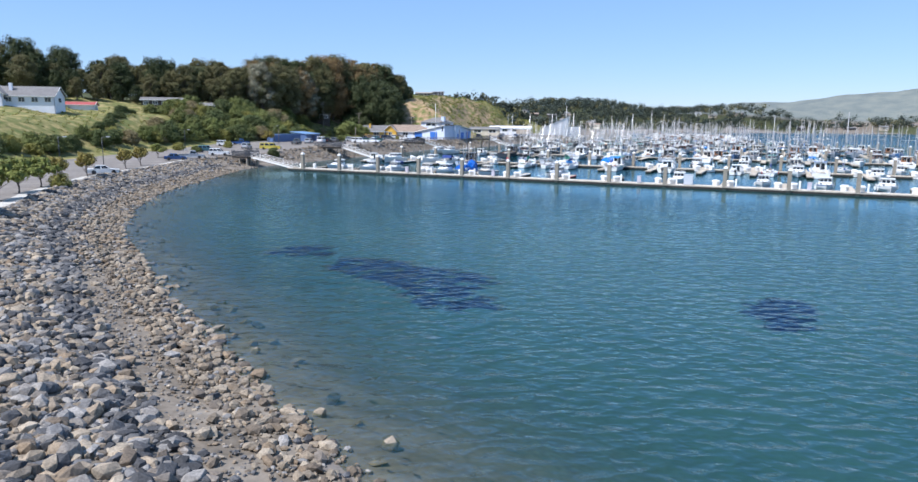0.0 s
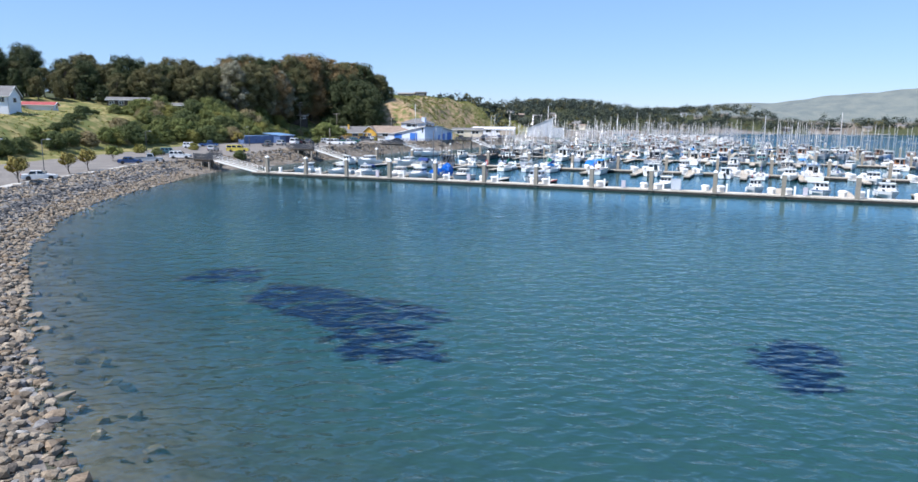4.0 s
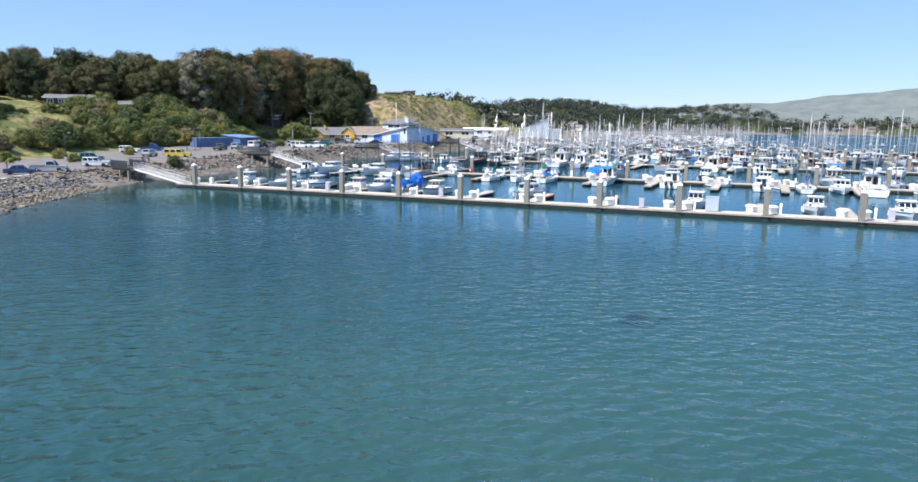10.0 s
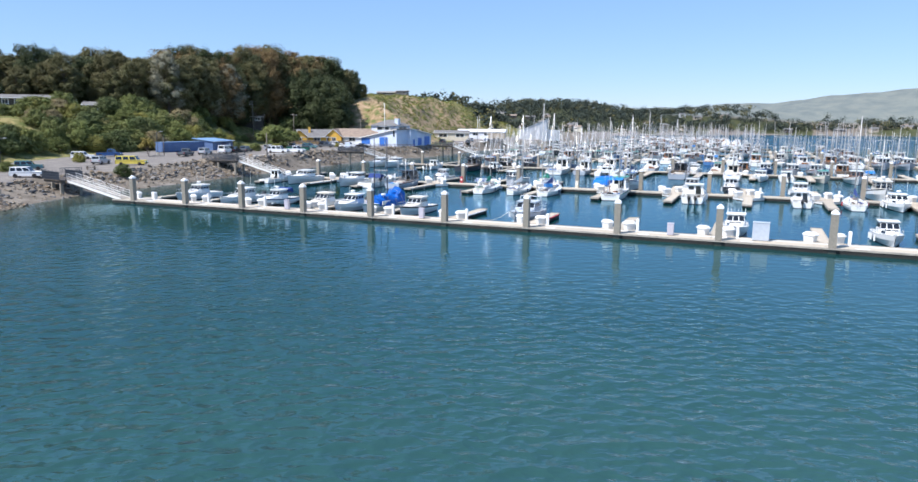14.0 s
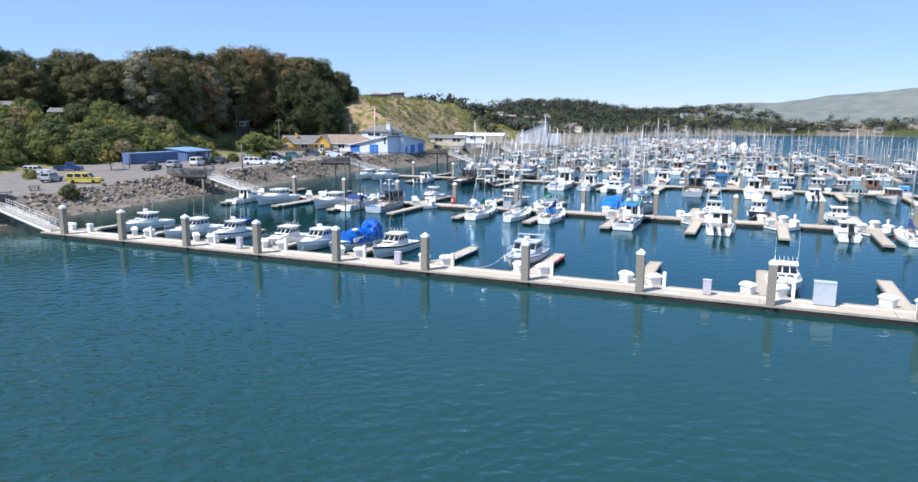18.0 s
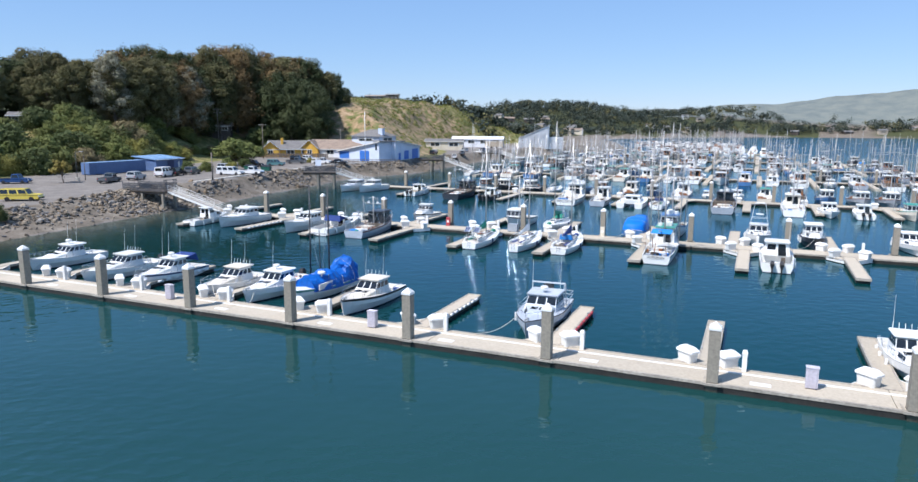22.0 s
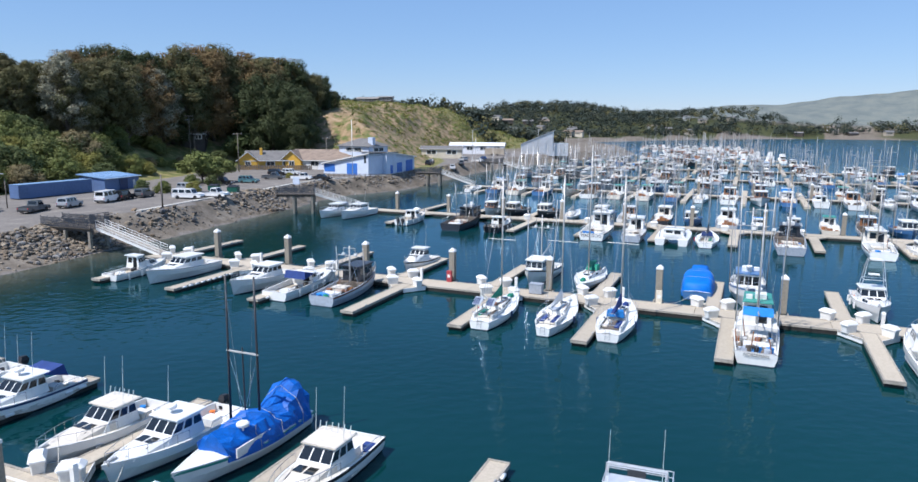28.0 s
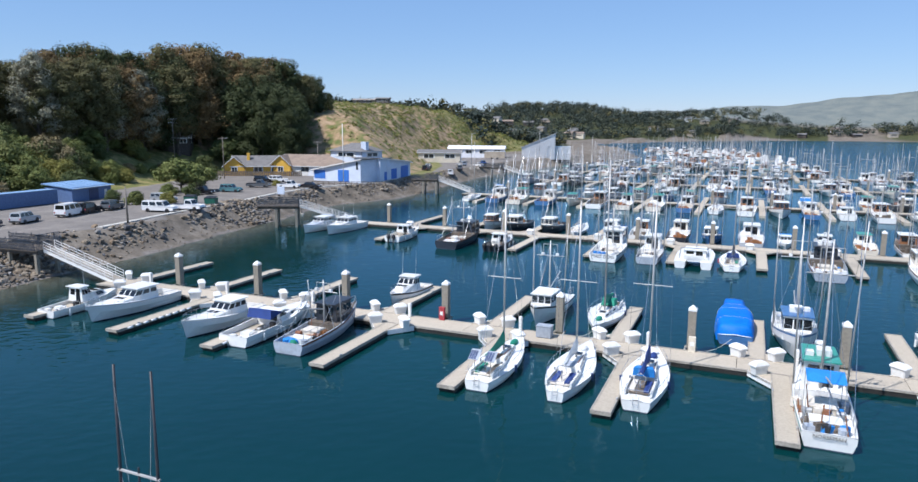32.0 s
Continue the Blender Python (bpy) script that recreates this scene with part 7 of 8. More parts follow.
# ---- kelp under the surface ----
def kelp_bed(outline, seed, n):
    r = np.random.RandomState(seed)
    o = np.array(outline, float)
    lo, hi = o.min(0) - 0.5, o.max(0) + 0.5
    p = r.uniform(lo, hi, (n * 3, 2))
    inside = np.zeros(len(p), bool)
    for a, b in zip(o, np.roll(o, -1, 0)):
        c = (a[1] > p[:, 1]) != (b[1] > p[:, 1])
        inside ^= c & (p[:, 0] < (b[0] - a[0]) * (p[:, 1] - a[1]) / (b[1] - a[1] + 1e-9) + a[0])
    p = p[inside & ((waves(p[:, 0], p[:, 1], 2.2, seed) > -0.42) | (r.uniform(size=len(p)) < 0.25))][:n]
    m = len(p)
    a = r.normal(1.2, 0.9, m)
    L, W = r.uniform(0.25, 0.7, m), r.uniform(0.06, 0.16, m)
    z = r.uniform(-0.22, -0.06, m)
    d = np.stack([np.cos(a), np.sin(a)], -1)
    e = np.stack([-np.sin(a), np.cos(a)], -1)
    q = [np.concatenate([p + d * (L * u)[:, None] + e * (W * w)[:, None], (z + k)[:, None]], 1) for u, w, k in ((-0.5, -0.5, -0.012), (0.5, -0.4, 0.0), (0.5, 0.4, 0.0), (-0.5, 0.5, -0.012))]
    v = np.stack(q, 1).reshape(-1, 3)
    return fan_mesh("kelp", v, np.arange(len(v)).reshape(-1, 4), M["kelp"])


for k, (o, n) in enumerate(BEDS):
    tagged(new("kelp_bed", kelp_bed(o, 200 + k, n)), "dark bed of kelp just under the surface", "kelp", "kelp beds", "stuff")

# ---- piers and gangways ----
def gangway(top, foot, label):
    gw = thing("gangway", label, "gangway", "gangways")
    a, b = Vector(top), Vector(foot)
    d = (b - a)
    side = Vector((-d.y, d.x, 0)).normalized() * 0.75
    part("walkway", G().slab([a - side, b - side, b + side, a + side], 0.14), M["deck_rim"], gw)
    for sgn in (-1, 1):
        o = side * sgn
        g = G()
        for h in (0.35, 0.7, 1.05):
            g.tube([a + o + Vector((0, 0, h)), b + o + Vector((0, 0, h))], 0.03, 5)
        n = 9
        for k in range(n + 1):
            p = a + o + d * (k / n)
            g.cyl(p, p + Vector((0, 0, 1.06)), 0.028, n=5)
        part("handrail", g, M["white"], gw)
        part("stringer", G().slab([a + o * 1.04 - Vector((0, 0, 0.30)), b + o * 1.04 - Vector((0, 0, 0.30)), b + o * 1.04 + Vector((0, 0, 0.05)), a + o * 1.04 + Vector((0, 0, 0.05))], 0.06), M["white"], gw)
    return gw


def pier_head(x, y, rz, length, label, PARK=PARK):
    """A timber landing on posts with dark railings; local x runs out over the water, its seaward edge at 0."""
    p = thing("pier_head", label, "pier", "pier heads", m=pose(x, y, 0, 0, 0, rz))
    n = int(length / 0.3)
    for k in range(n):
        part("plank", G().box(-length + (k + 0.5) * length / n, 0, PARK + 0.12, length / n - 0.03, 3.6, 0.1), M["timber"], p)
    for yy in (-1.4, 1.4):
        part("beam", G().box(-length / 2, yy, PARK - 0.3, length, 0.3, 0.4), M["timber"], p)
        for xx in (-0.5, -length * 0.55):
            part("post", G().box(xx, yy, -1.5, 0.4, 0.4, PARK + 1.3), M["pile"], p)
    g = G()
    for yy in (-1.75, 1.75):
        for h in (0.45, 0.85, 1.25):
            g.box(-length / 2, yy, PARK + 0.2 + h, length, 0.07, 0.07)
        for k in range(int(length / 0.22)):
            g.box(-length + 0.1 + k * 0.22, yy, PARK + 0.2, 0.065, 0.065, 1.3 if k % 6 else 1.5)
    tagged(part("railing", g, M["rail_dark"], p), "dark picket railing", kind="stuff")
    g = G()
    for k in range(5):
        g.box(-0.05, -1.6 + 0.2 * k, PARK + 0.2, 0.05, 0.05, 1.9).box(-0.05, 1.6 - 0.2 * k, PARK + 0.2, 0.05, 0.05, 1.9)
    g.box(-0.05, 0, PARK + 2.1, 0.07, 3.3, 0.07)
    tagged(part("gate", g, M["rail_dark"], p), kind="stuff")
    return p


pier_head(-9.8, 2.6, -14, 6.5, "timber pier landing with dark railings above the rocks", 2.3)
gangway((-9.8, 2.6, 2.5), (4.6, 0.1, DECK + 0.08), "white railed gangway sloping down to the dock")
pier_head(-15.4, 47.6, 4, 9.0, "timber pier landing on posts with dark picket railings", 3.2)
gangway((-15.4, 47.6, 3.4), (-4.0, 47.6, DECK + 0.08), "white railed gangway sloping down to the dock")
pier_head(-13.0, 95.2, 28, 7.5, "timber pier landing on posts further along the bank")
gangway((-13.0, 95.2, PARK + 0.2), (-4.0, 100.6, DECK + 0.08), "pale gangway from the bank to the dock")
pier_head(-15.2, 161.0, 12, 7.5, "distant timber pier landing")
gangway((-15.2, 161.0, PARK + 0.2), (-6.0, 163.2, DECK + 0.08), "pale gangway to the far dock")
pier_head(-18.0, 222.0, 10, 8.0, "distant timber pier landing")
gangway((-18.0, 222.0, PARK + 0.2), (-8.0, 223.5, DECK + 0.08), "pale gangway to the far dock")

# kerb path along the top of the bank
def ribbon(pts, w, z0, z1, name, m, label, cat):
    d = thing(name, label, cat, kind="structure")
    for a, b in zip(pts, pts[1:]):
        a, b = Vector((*a, 0)), Vector((*b, 0))
        o = Vector((-(b - a).y, (b - a).x, 0)).normalized() * w / 2
        n = max(1, int((b - a).length / 3))
        for k in range(n):
            p, q = a + (b - a) * (k / n), a + (b - a) * ((k + 1) / n - 0.006)
            part("slab", G().loft([[(v.x, v.y, park_at(v.y) + h) for v in (p - o, q - o, q + o, p + o)] for h in (z0, z1)]), m, d)
    return d


def offset_line(dist, i0, i1):
    out = []
    for i in range(i0, i1):
        a, b, c = SHORE[max(i - 1, 0)], SHORE[i], SHORE[min(i + 1, len(SHORE) - 1)]
        t = (c - a) / np.linalg.norm(c - a)
        out.append((b[0] - t[1] * dist, b[1] + t[0] * dist))
    return out


ribbon(offset_line(10.9, 4, 13), 1.7, -0.1, 0.05, "pavement", M["concrete"], "pale concrete footpath along the top of the bank", "pavement")
ribbon(offset_line(7.2, 17, 24), 1.0, -0.1, 0.12, "pavement", M["concrete"], "pale concrete kerb path above the bank", "pavement")

# ---- buildings ----
def wall_quad(a, b, z0, za, zb, t=0.2):
    """An upright wall from a to b; its top may slope from za to zb."""
    a, b = Vector((*a, 0)), Vector((*b, 0))
    n = Vector((-(b - a).y, (b - a).x, 0)).normalized() * t
    lo = [(a.x, a.y, z0), (b.x, b.y, z0), (b.x + n.x, b.y + n.y, z0), (a.x + n.x, a.y + n.y, z0)]
    hi = [(a.x, a.y, za), (b.x, b.y, zb), (b.x + n.x, b.y + n.y, zb), (a.x + n.x, a.y + n.y, za)]
    return G().loft([lo, hi])


def on_wall(a, b, u0, u1, z0, z1, out=0.05, d=0.06):
    """A panel on the outer (right-hand) face of the wall from a to b."""
    a, b = Vector((*a, 0)), Vector((*b, 0))
    n = Vector(((b - a).y, -(b - a).x, 0)).normalized()
    p, q = a + (b - a) * u0 + n * out, a + (b - a) * u1 + n * out
    return G().slab([(p.x, p.y, z0), (q.x, q.y, z0), (q.x, q.y, z1), (p.x, p.y, z1)], d)


def window(house, a, b, u0, u1, z0, z1, frame="white"):
    w = part("window", on_wall(a, b, u0, u1, z0, z1, 0.05, 0.08), M[frame], house)
    du, dz = (u1 - u0) * 0.1, (z1 - z0) * 0.1
    part("pane", on_wall(a, b, u0 + du, (u0 + u1) / 2 - du * 0.3, z0 + dz, z1 - dz, 0.07, 0.03), M["glass_house"], w)
    part("pane", on_wall(a, b, (u0 + u1) / 2 + du * 0.3, u1 - du, z0 + dz, z1 - dz, 0.07, 0.03), M["glass_house"], w)
    return w


def gabled(name, label, x, y, z, rz, L, W, eave, ridge, wall, roof, over=0.5, gable_wall=None, cat="house", windows=3, chimney=False, garage=False, base=1.2):
    """A gabled house: the ridge runs along local x; local -y faces the viewer."""
    h = thing(name, label, cat, m=pose(x, y, z, 0, 0, rz))
    c = [(-L / 2, -W / 2), (L / 2, -W / 2), (L / 2, W / 2), (-L / 2, W / 2)]
    for k in range(4):
        a, b = c[k], c[(k + 1) % 4]
        if k % 2 == 0:
            part("wall", wall_quad(a, b, -base, eave, eave), M[wall], h)
        else:
            m = ((a[0] + b[0]) / 2, 0)
            s = 0.2 if k == 1 else -0.2
            part("gable_wall", G().loft([[(a[0], a[1], -base), (b[0], b[1], -base), (b[0], b[1], eave), (m[0], 0, ridge), (a[0], a[1], eave)],
                                         [(a[0] - s, a[1], -base), (b[0] - s, b[1], -base), (b[0] - s, b[1], eave), (m[0] - s, 0, ridge), (a[0] - s, a[1], eave)]]), M[gable_wall or wall], h)
    sl = (ridge - eave) / (W / 2)
    for sgn in (-1, 1):
        e = W / 2 + over
        q = [(-L / 2 - over, sgn * e, eave - sl * over + 0.05), (L / 2 + over, sgn * e, eave - sl * over + 0.05), (L / 2 + over, 0, ridge + 0.08), (-L / 2 - over, 0, ridge + 0.08)]
        part("roof_slope", G().slab(q if sgn < 0 else q[::-1], 0.14), M[roof], h)
        part("fascia", G().box(0, sgn * (e + 0.02), eave - sl * over - 0.14, L + 2 * over, 0.05, 0.2), M["white"], h)
    for sgn in (-1, 1):
        for t in (-1, 1):
            xx = sgn * (L / 2 + over + 0.02)
            part("barge_board", G().slab([(xx, t * (W / 2 + over), eave - sl * over - 0.12), (xx, 0, ridge - 0.10), (xx, 0, ridge + 0.1), (xx, t * (W / 2 + over), eave - sl * over + 0.08)], 0.06), M["white"], h)
    a, b = c[0], c[1]
    for k in range(windows):
        u = (k + 0.5) / windows
        window(h, a, b, u - 0.28 / windows, u + 0.28 / windows, eave * 0.35, eave * 0.85)
    window(h, c[3], c[0], 0.35, 0.65, eave * 0.35, eave * 0.85)
    window(h, c[1], c[2], 0.35, 0.65, eave * 0.35, eave * 0.85)
    if garage:
        part("garage_door", on_wall(a, b, 0.08, 0.42, 0.02, eave * 0.82, 0.05, 0.08), M["white"], h)
    if chimney:
        part("chimney", G().box(-L * 0.2, -W * 0.2, eave, 0.8, 0.8, ridge - eave + 0.9), M[gable_wall or wall], h)
    return h


# the harbour office: two lean-to halls and an upper room
office = thing("harbour_office", "pale blue and white harbour office with angled roofs and blue doors", "building")
Z = PARK
c1 = [(-46, 146.6), (-29.4, 143.6), (-27.4, 155.6), (-44, 158.6)]
tops = (2.9, 6.1, 6.1, 2.9)
for k in range(4):
    part("wall", wall_quad(c1[k], c1[(k + 1) % 4], Z - 0.5, Z + tops[k], Z + tops[(k + 1) % 4]), M["wall_pale_blue"], office)
part("roof", G().slab([(c1[0][0] - 0.6, c1[0][1] - 0.6, Z + 2.82), (c1[1][0] + 0.6, c1[1][1] - 0.7, Z + 6.2), (c1[2][0] + 0.6, c1[2][1] + 0.5, Z + 6.2), (c1[3][0] - 0.6, c1[3][1] + 0.5, Z + 2.82)], 0.22), M["roof_grey"], office)
part("roof_edge", G().slab([(c1[0][0] - 0.6, c1[0][1] - 0.66, Z + 2.62), (c1[1][0] + 0.6, c1[1][1] - 0.76, Z + 6.0), (c1[1][0] + 0.6, c1[1][1] - 0.76, Z + 6.3), (c1[0][0] - 0.6, c1[0][1] - 0.66, Z + 2.92)], 0.08), M["white"], office, "white roof edge")
part("blue_door", on_wall(c1[0], c1[1], 0.53, 0.76, Z, Z + 3.2), M["wall_blue"], office, "bright blue double door")
part("blue_panel", on_wall(c1[0], c1[1], 0.02, 0.26, Z + 0.6, Z + 2.8), M["wall_blue"], office, "bright blue wall panel")
part("vent_panel", on_wall(c1[0], c1[1], 0.91, 0.95, Z + 3.4, Z + 5.4), M["glass_house"], office)
c2 = [(-36, 151.2), (-27.0, 149.6), (-30.2, 173), (-39.5, 174.5)]
tops = (6.0, 6.2, 4.0, 4.0)
for k in range(4):
    part("wall", wall_quad(c2[k], c2[(k + 1) % 4], Z - 0.5, Z + tops[k], Z + tops[(k + 1) % 4]), M["wall_pale_blue"], office)
part("roof", G().slab([(c2[0][0] - 0.4, c2[0][1] - 0.6, Z + 6.25), (c2[1][0] + 0.6, c2[1][1] - 0.6, Z + 6.35), (c2[2][0] + 0.6, c2[2][1] + 0.5, Z + 4.1), (c2[3][0] - 0.4, c2[3][1] + 0.5, Z + 4.1)], 0.2), M["roof_grey"], office)
part("roof_edge", G().slab([(c2[1][0] + 0.64, c2[1][1] - 0.6, Z + 6.1), (c2[2][0] + 0.64, c2[2][1] + 0.5, Z + 3.85), (c2[2][0] + 0.64, c2[2][1] + 0.5, Z + 4.15), (c2[1][0] + 0.64, c2[1][1] - 0.6, Z + 6.42)], 0.08), M["white"], office, "white roof edge")
for u0, u1, z1 in ((0.12, 0.20, 2.4), (0.34, 0.52, 2.9), (0.66, 0.92, 3.3)):
    part("blue_door", on_wall(c2[1], c2[2], u0, u1, Z, Z + z1), M["wall_blue"], office, "blue door")
part("blue_panel", on_wall(c2[0], c2[1], 0.2, 0.75, Z, Z + 2.8), M["navy"], office)
c3 = [(-52, 164), (-40, 162), (-38.5, 171), (-50.5, 173)]
for k in range(4):
    part("upper_wall", wall_quad(c3[k], c3[(k + 1) % 4], Z + 2, Z + 7.4, Z + 7.4), M["wall_pale_blue"], office)
    window(office, c3[k], c3[(k + 1) % 4], 0.2, 0.8, Z + 5.6, Z + 6.9, "white")
cx, cy = -45.2, 167.5
top = [(cx - 1.5, cy, Z + 9.6), (cx + 1.5, cy, Z + 9.6)]
o = [(c[0] + (c[0] - cx) * 0.12, c[1] + (c[1] - cy) * 0.15, Z + 7.3) for c in c3]
part("hip_roof", G().add(o + top, [(0, 1, 5, 4), (1, 2, 5), (2, 3, 4, 5), (3, 0, 4), (3, 2, 1, 0)]), M["roof_grey"], office)
part("turret", G().box(-40.5, 164.5, Z + 7.4, 1.6, 1.6, 2.6), M["wall_pale_blue"], office)
fence = thing("rail_fence", "low dark rail fence in front of the harbour office", "fence")
for k in range(14):
    part("post", G().box(-37 + 1.35 * k, 133.2 + 0.42 * k, PARK, 0.13, 0.13, 1.05), M["timber"], fence)
for h in (0.45, 0.9):
    part("rail", G().slab([(-37, 133.1, PARK + h), (-19.5, 138.6, PARK + h), (-19.5, 138.6, PARK + h + 0.14), (-37, 133.1, PARK + h + 0.14)], 0.06), M["timber"], fence)

gabled("yellow_house", "yellow cottage with grey shingle roof and white trim", -72.5, 157.0, PARK, 32, 15, 8.5, 3.0, 5.6, "wall_yellow", "roof_grey", chimney=True, windows=3)
gabled("house_wing", "yellow gabled wing with white trim facing the car park", -77.5, 152.4, PARK, 122, 7, 6.0, 3.0, 5.4, "wall_yellow", "roof_grey", windows=1)
gabled("bungalow", "white walled bungalow with brown roof and wide garage", -56.0, 164.0, PARK, 12, 21, 9.5, 3.1, 6.0, "wall_white", "roof_brown", garage=True, windows=4)
gabled("gabled_porch", "yellow gable end with white barge boards", -65.2, 159.6, PARK, 104, 7, 6.2, 3.2, 5.9, "wall_yellow", "roof_brown", windows=1)
fe = thing("board_fence", "dark weathered board fence before the yellow house", "fence")
for k in range(44):
    u = k / 43
    part("board", G().box(-79 + 22 * u, 146.5 + 9.5 * u, PARK, 0.46, 0.05, 1.45 + 0.05 * math.sin(k * 2.1), 23), M["timber"], fe)

# blue container and workshop at the edge of the car park
box = thing("storage_container", "long corrugated blue steel storage container", "container", m=pose(-57.4, 71.6, PARK, 0, 0, 92))
part("body", G().box(0, 0, 0.12, 15.6, 2.5, 2.55), M["cont_blue"], box)
for k in range(46):
    part("rib", G().box(-7.62 + 0.338 * k, -1.27, 0.3, 0.15, 0.06, 2.2), M["cont_blue"], box)
part("roof_plate", G().box(0, 0, 2.67, 15.7, 2.6, 0.06), M["roof_blue"], box)
part("end_door", G().box(-7.82, 0, 0.2, 0.06, 2.3, 2.35), M["cont_blue"], box)
shed = thing("workshop", "low blue workshop with a pale blue metal roof", "shed", m=pose(-59.6, 86.4, PARK, 0, 0, 100) @ Matrix.Diagonal((0.69, 0.95, 0.86, 1)))
part("wall", G().box(0, 0, -0.4, 15.0, 6.5, 3.6), M["cont_blue"], shed)
part("roof", G().slab([(-7.9, -3.9, 3.05), (7.9, -3.9, 3.05), (7.9, 3.8, 4.0), (-7.9, 3.8, 4.0)], 0.16), M["roof_blue"], shed)
for k in range(22):
    part("roof_seam", G().slab([(-7.7 + 0.73 * k, -3.9, 3.09), (-7.64 + 0.73 * k, -3.9, 3.09), (-7.64 + 0.73 * k, 3.8, 4.04), (-7.7 + 0.73 * k, 3.8, 4.04)], 0.05), M["roof_blue"], shed)
part("sliding_door", G().box(0.5, -3.28, 0, 3.6, 0.08, 2.6), M["navy"], shed)
part("side_door", G().box(5.2, -3.28, 0, 1.0, 0.08, 2.1), M["white"], shed)
part("gutter", G().box(0, -3.95, 2.92, 15.8, 0.12, 0.12), M["white"], shed)

# houses on the bank and the hill
def place_house(name, label, x, y, rz, L, W, eave, ridge, wall, roof, **kw):
    return gabled(name, label, x, y, hgt(x, y) + 0.2, rz, L, W, eave, ridge, wall, roof, base=3.0, **kw)


place_house("white_house", "white house with grey roof on the grassy bank", -96, 5, 38, 17, 9, 3.0, 5.6, "wall_white", "roof_grey", chimney=True, windows=5)
place_house("house_wing", "white gabled wing with a porch", -100, -2, 128, 8, 7, 3.0, 5.4, "wall_white", "roof_grey", windows=2)
place_house("red_roof_shed", "white shed with a red metal roof on the bank", -106, 29, 38, 9, 4, 1.9, 2.7, "wall_white", "roof_red", windows=0)
place_house("dark_house", "dark timber house among the trees", -110, 67, 40, 16, 6, 3.0, 3.9, "wall_dark", "roof_grey", windows=5)
place_house("dark_house", "dark low house half hidden by trees", -102, 86, 40, 13, 6, 2.8, 3.7, "wall_dark", "roof_grey", windows=4)
place_house("grey_cabin", "weathered cabin under the tall trees", -106, 156, 35, 12, 6, 3.0, 4.4, "wall_dark", "roof_brown", windows=3)
place_house("hill_house", "low brown house on top of the dune", -143, 337, 20, 13, 7, 2.8, 3.4, "wall_dark", "roof_brown", windows=5)
place_house("hill_house_wing", "flat roofed wing of the dune house", -132, 338, 20, 7.5, 7, 3.4, 3.8, "wall_dark", "roof_grey", windows=3)

# boat sheds and trailers along the road north
gabled("boat_shed", "grey metal boat shed along the road", -54, 246, PARK + 0.4, 20, 17, 8, 3.6, 4.6, "wall_cream", "roof_grey", windows=2, cat="shed")
gabled("boat_shed", "long white roofed shed along the road", -56, 292, PARK + 0.6, 15, 26, 9, 3.6, 4.8, "wall_white", "wall_white", windows=4, cat="shed")
tr = thing("trailer_home", "tan box trailer parked by the road", "trailer", m=pose(-42, 278, PARK, 0, 0, 15))
part("body", G().box(0, 0, 0.6, 9, 2.6, 2.8), M["wall_tan"], tr)
part("roof", G().box(0, 0, 3.4, 9.1, 2.7, 0.1), M["white"], tr)
for k in (-1, 1):
    part("wheel", G().cyl((k * 1.2, -1.35, 0.45), (k * 1.2, 1.35, 0.45), 0.45, n=12), M["black"], tr)
ice = thing("ice_house", "tall pale metal building with a single sloped roof", "building", m=pose(-31, 309, PARK, 0, 0, 14) @ Matrix.Scale(0.86, 4))
part("wall", G().loft([[(-9, -7, -1), (9, -7, -1), (9, 7, -1), (-9, 7, -1)], [(-9, -7, 5.5), (9, -7, 13), (9, 7, 13), (-9, 7, 5.5)]]), M["alu"], ice)
part("roof", G().slab([(-9.5, -7.5, 5.5), (9.5, -7.5, 13.4), (9.5, 7.5, 13.4), (-9.5, 7.5, 5.5)], 0.3), M["galv"], ice)
part("annex", G().box(13, 0, -1, 9, 10, 7), M["alu"], ice)
HR = random.Random(88)
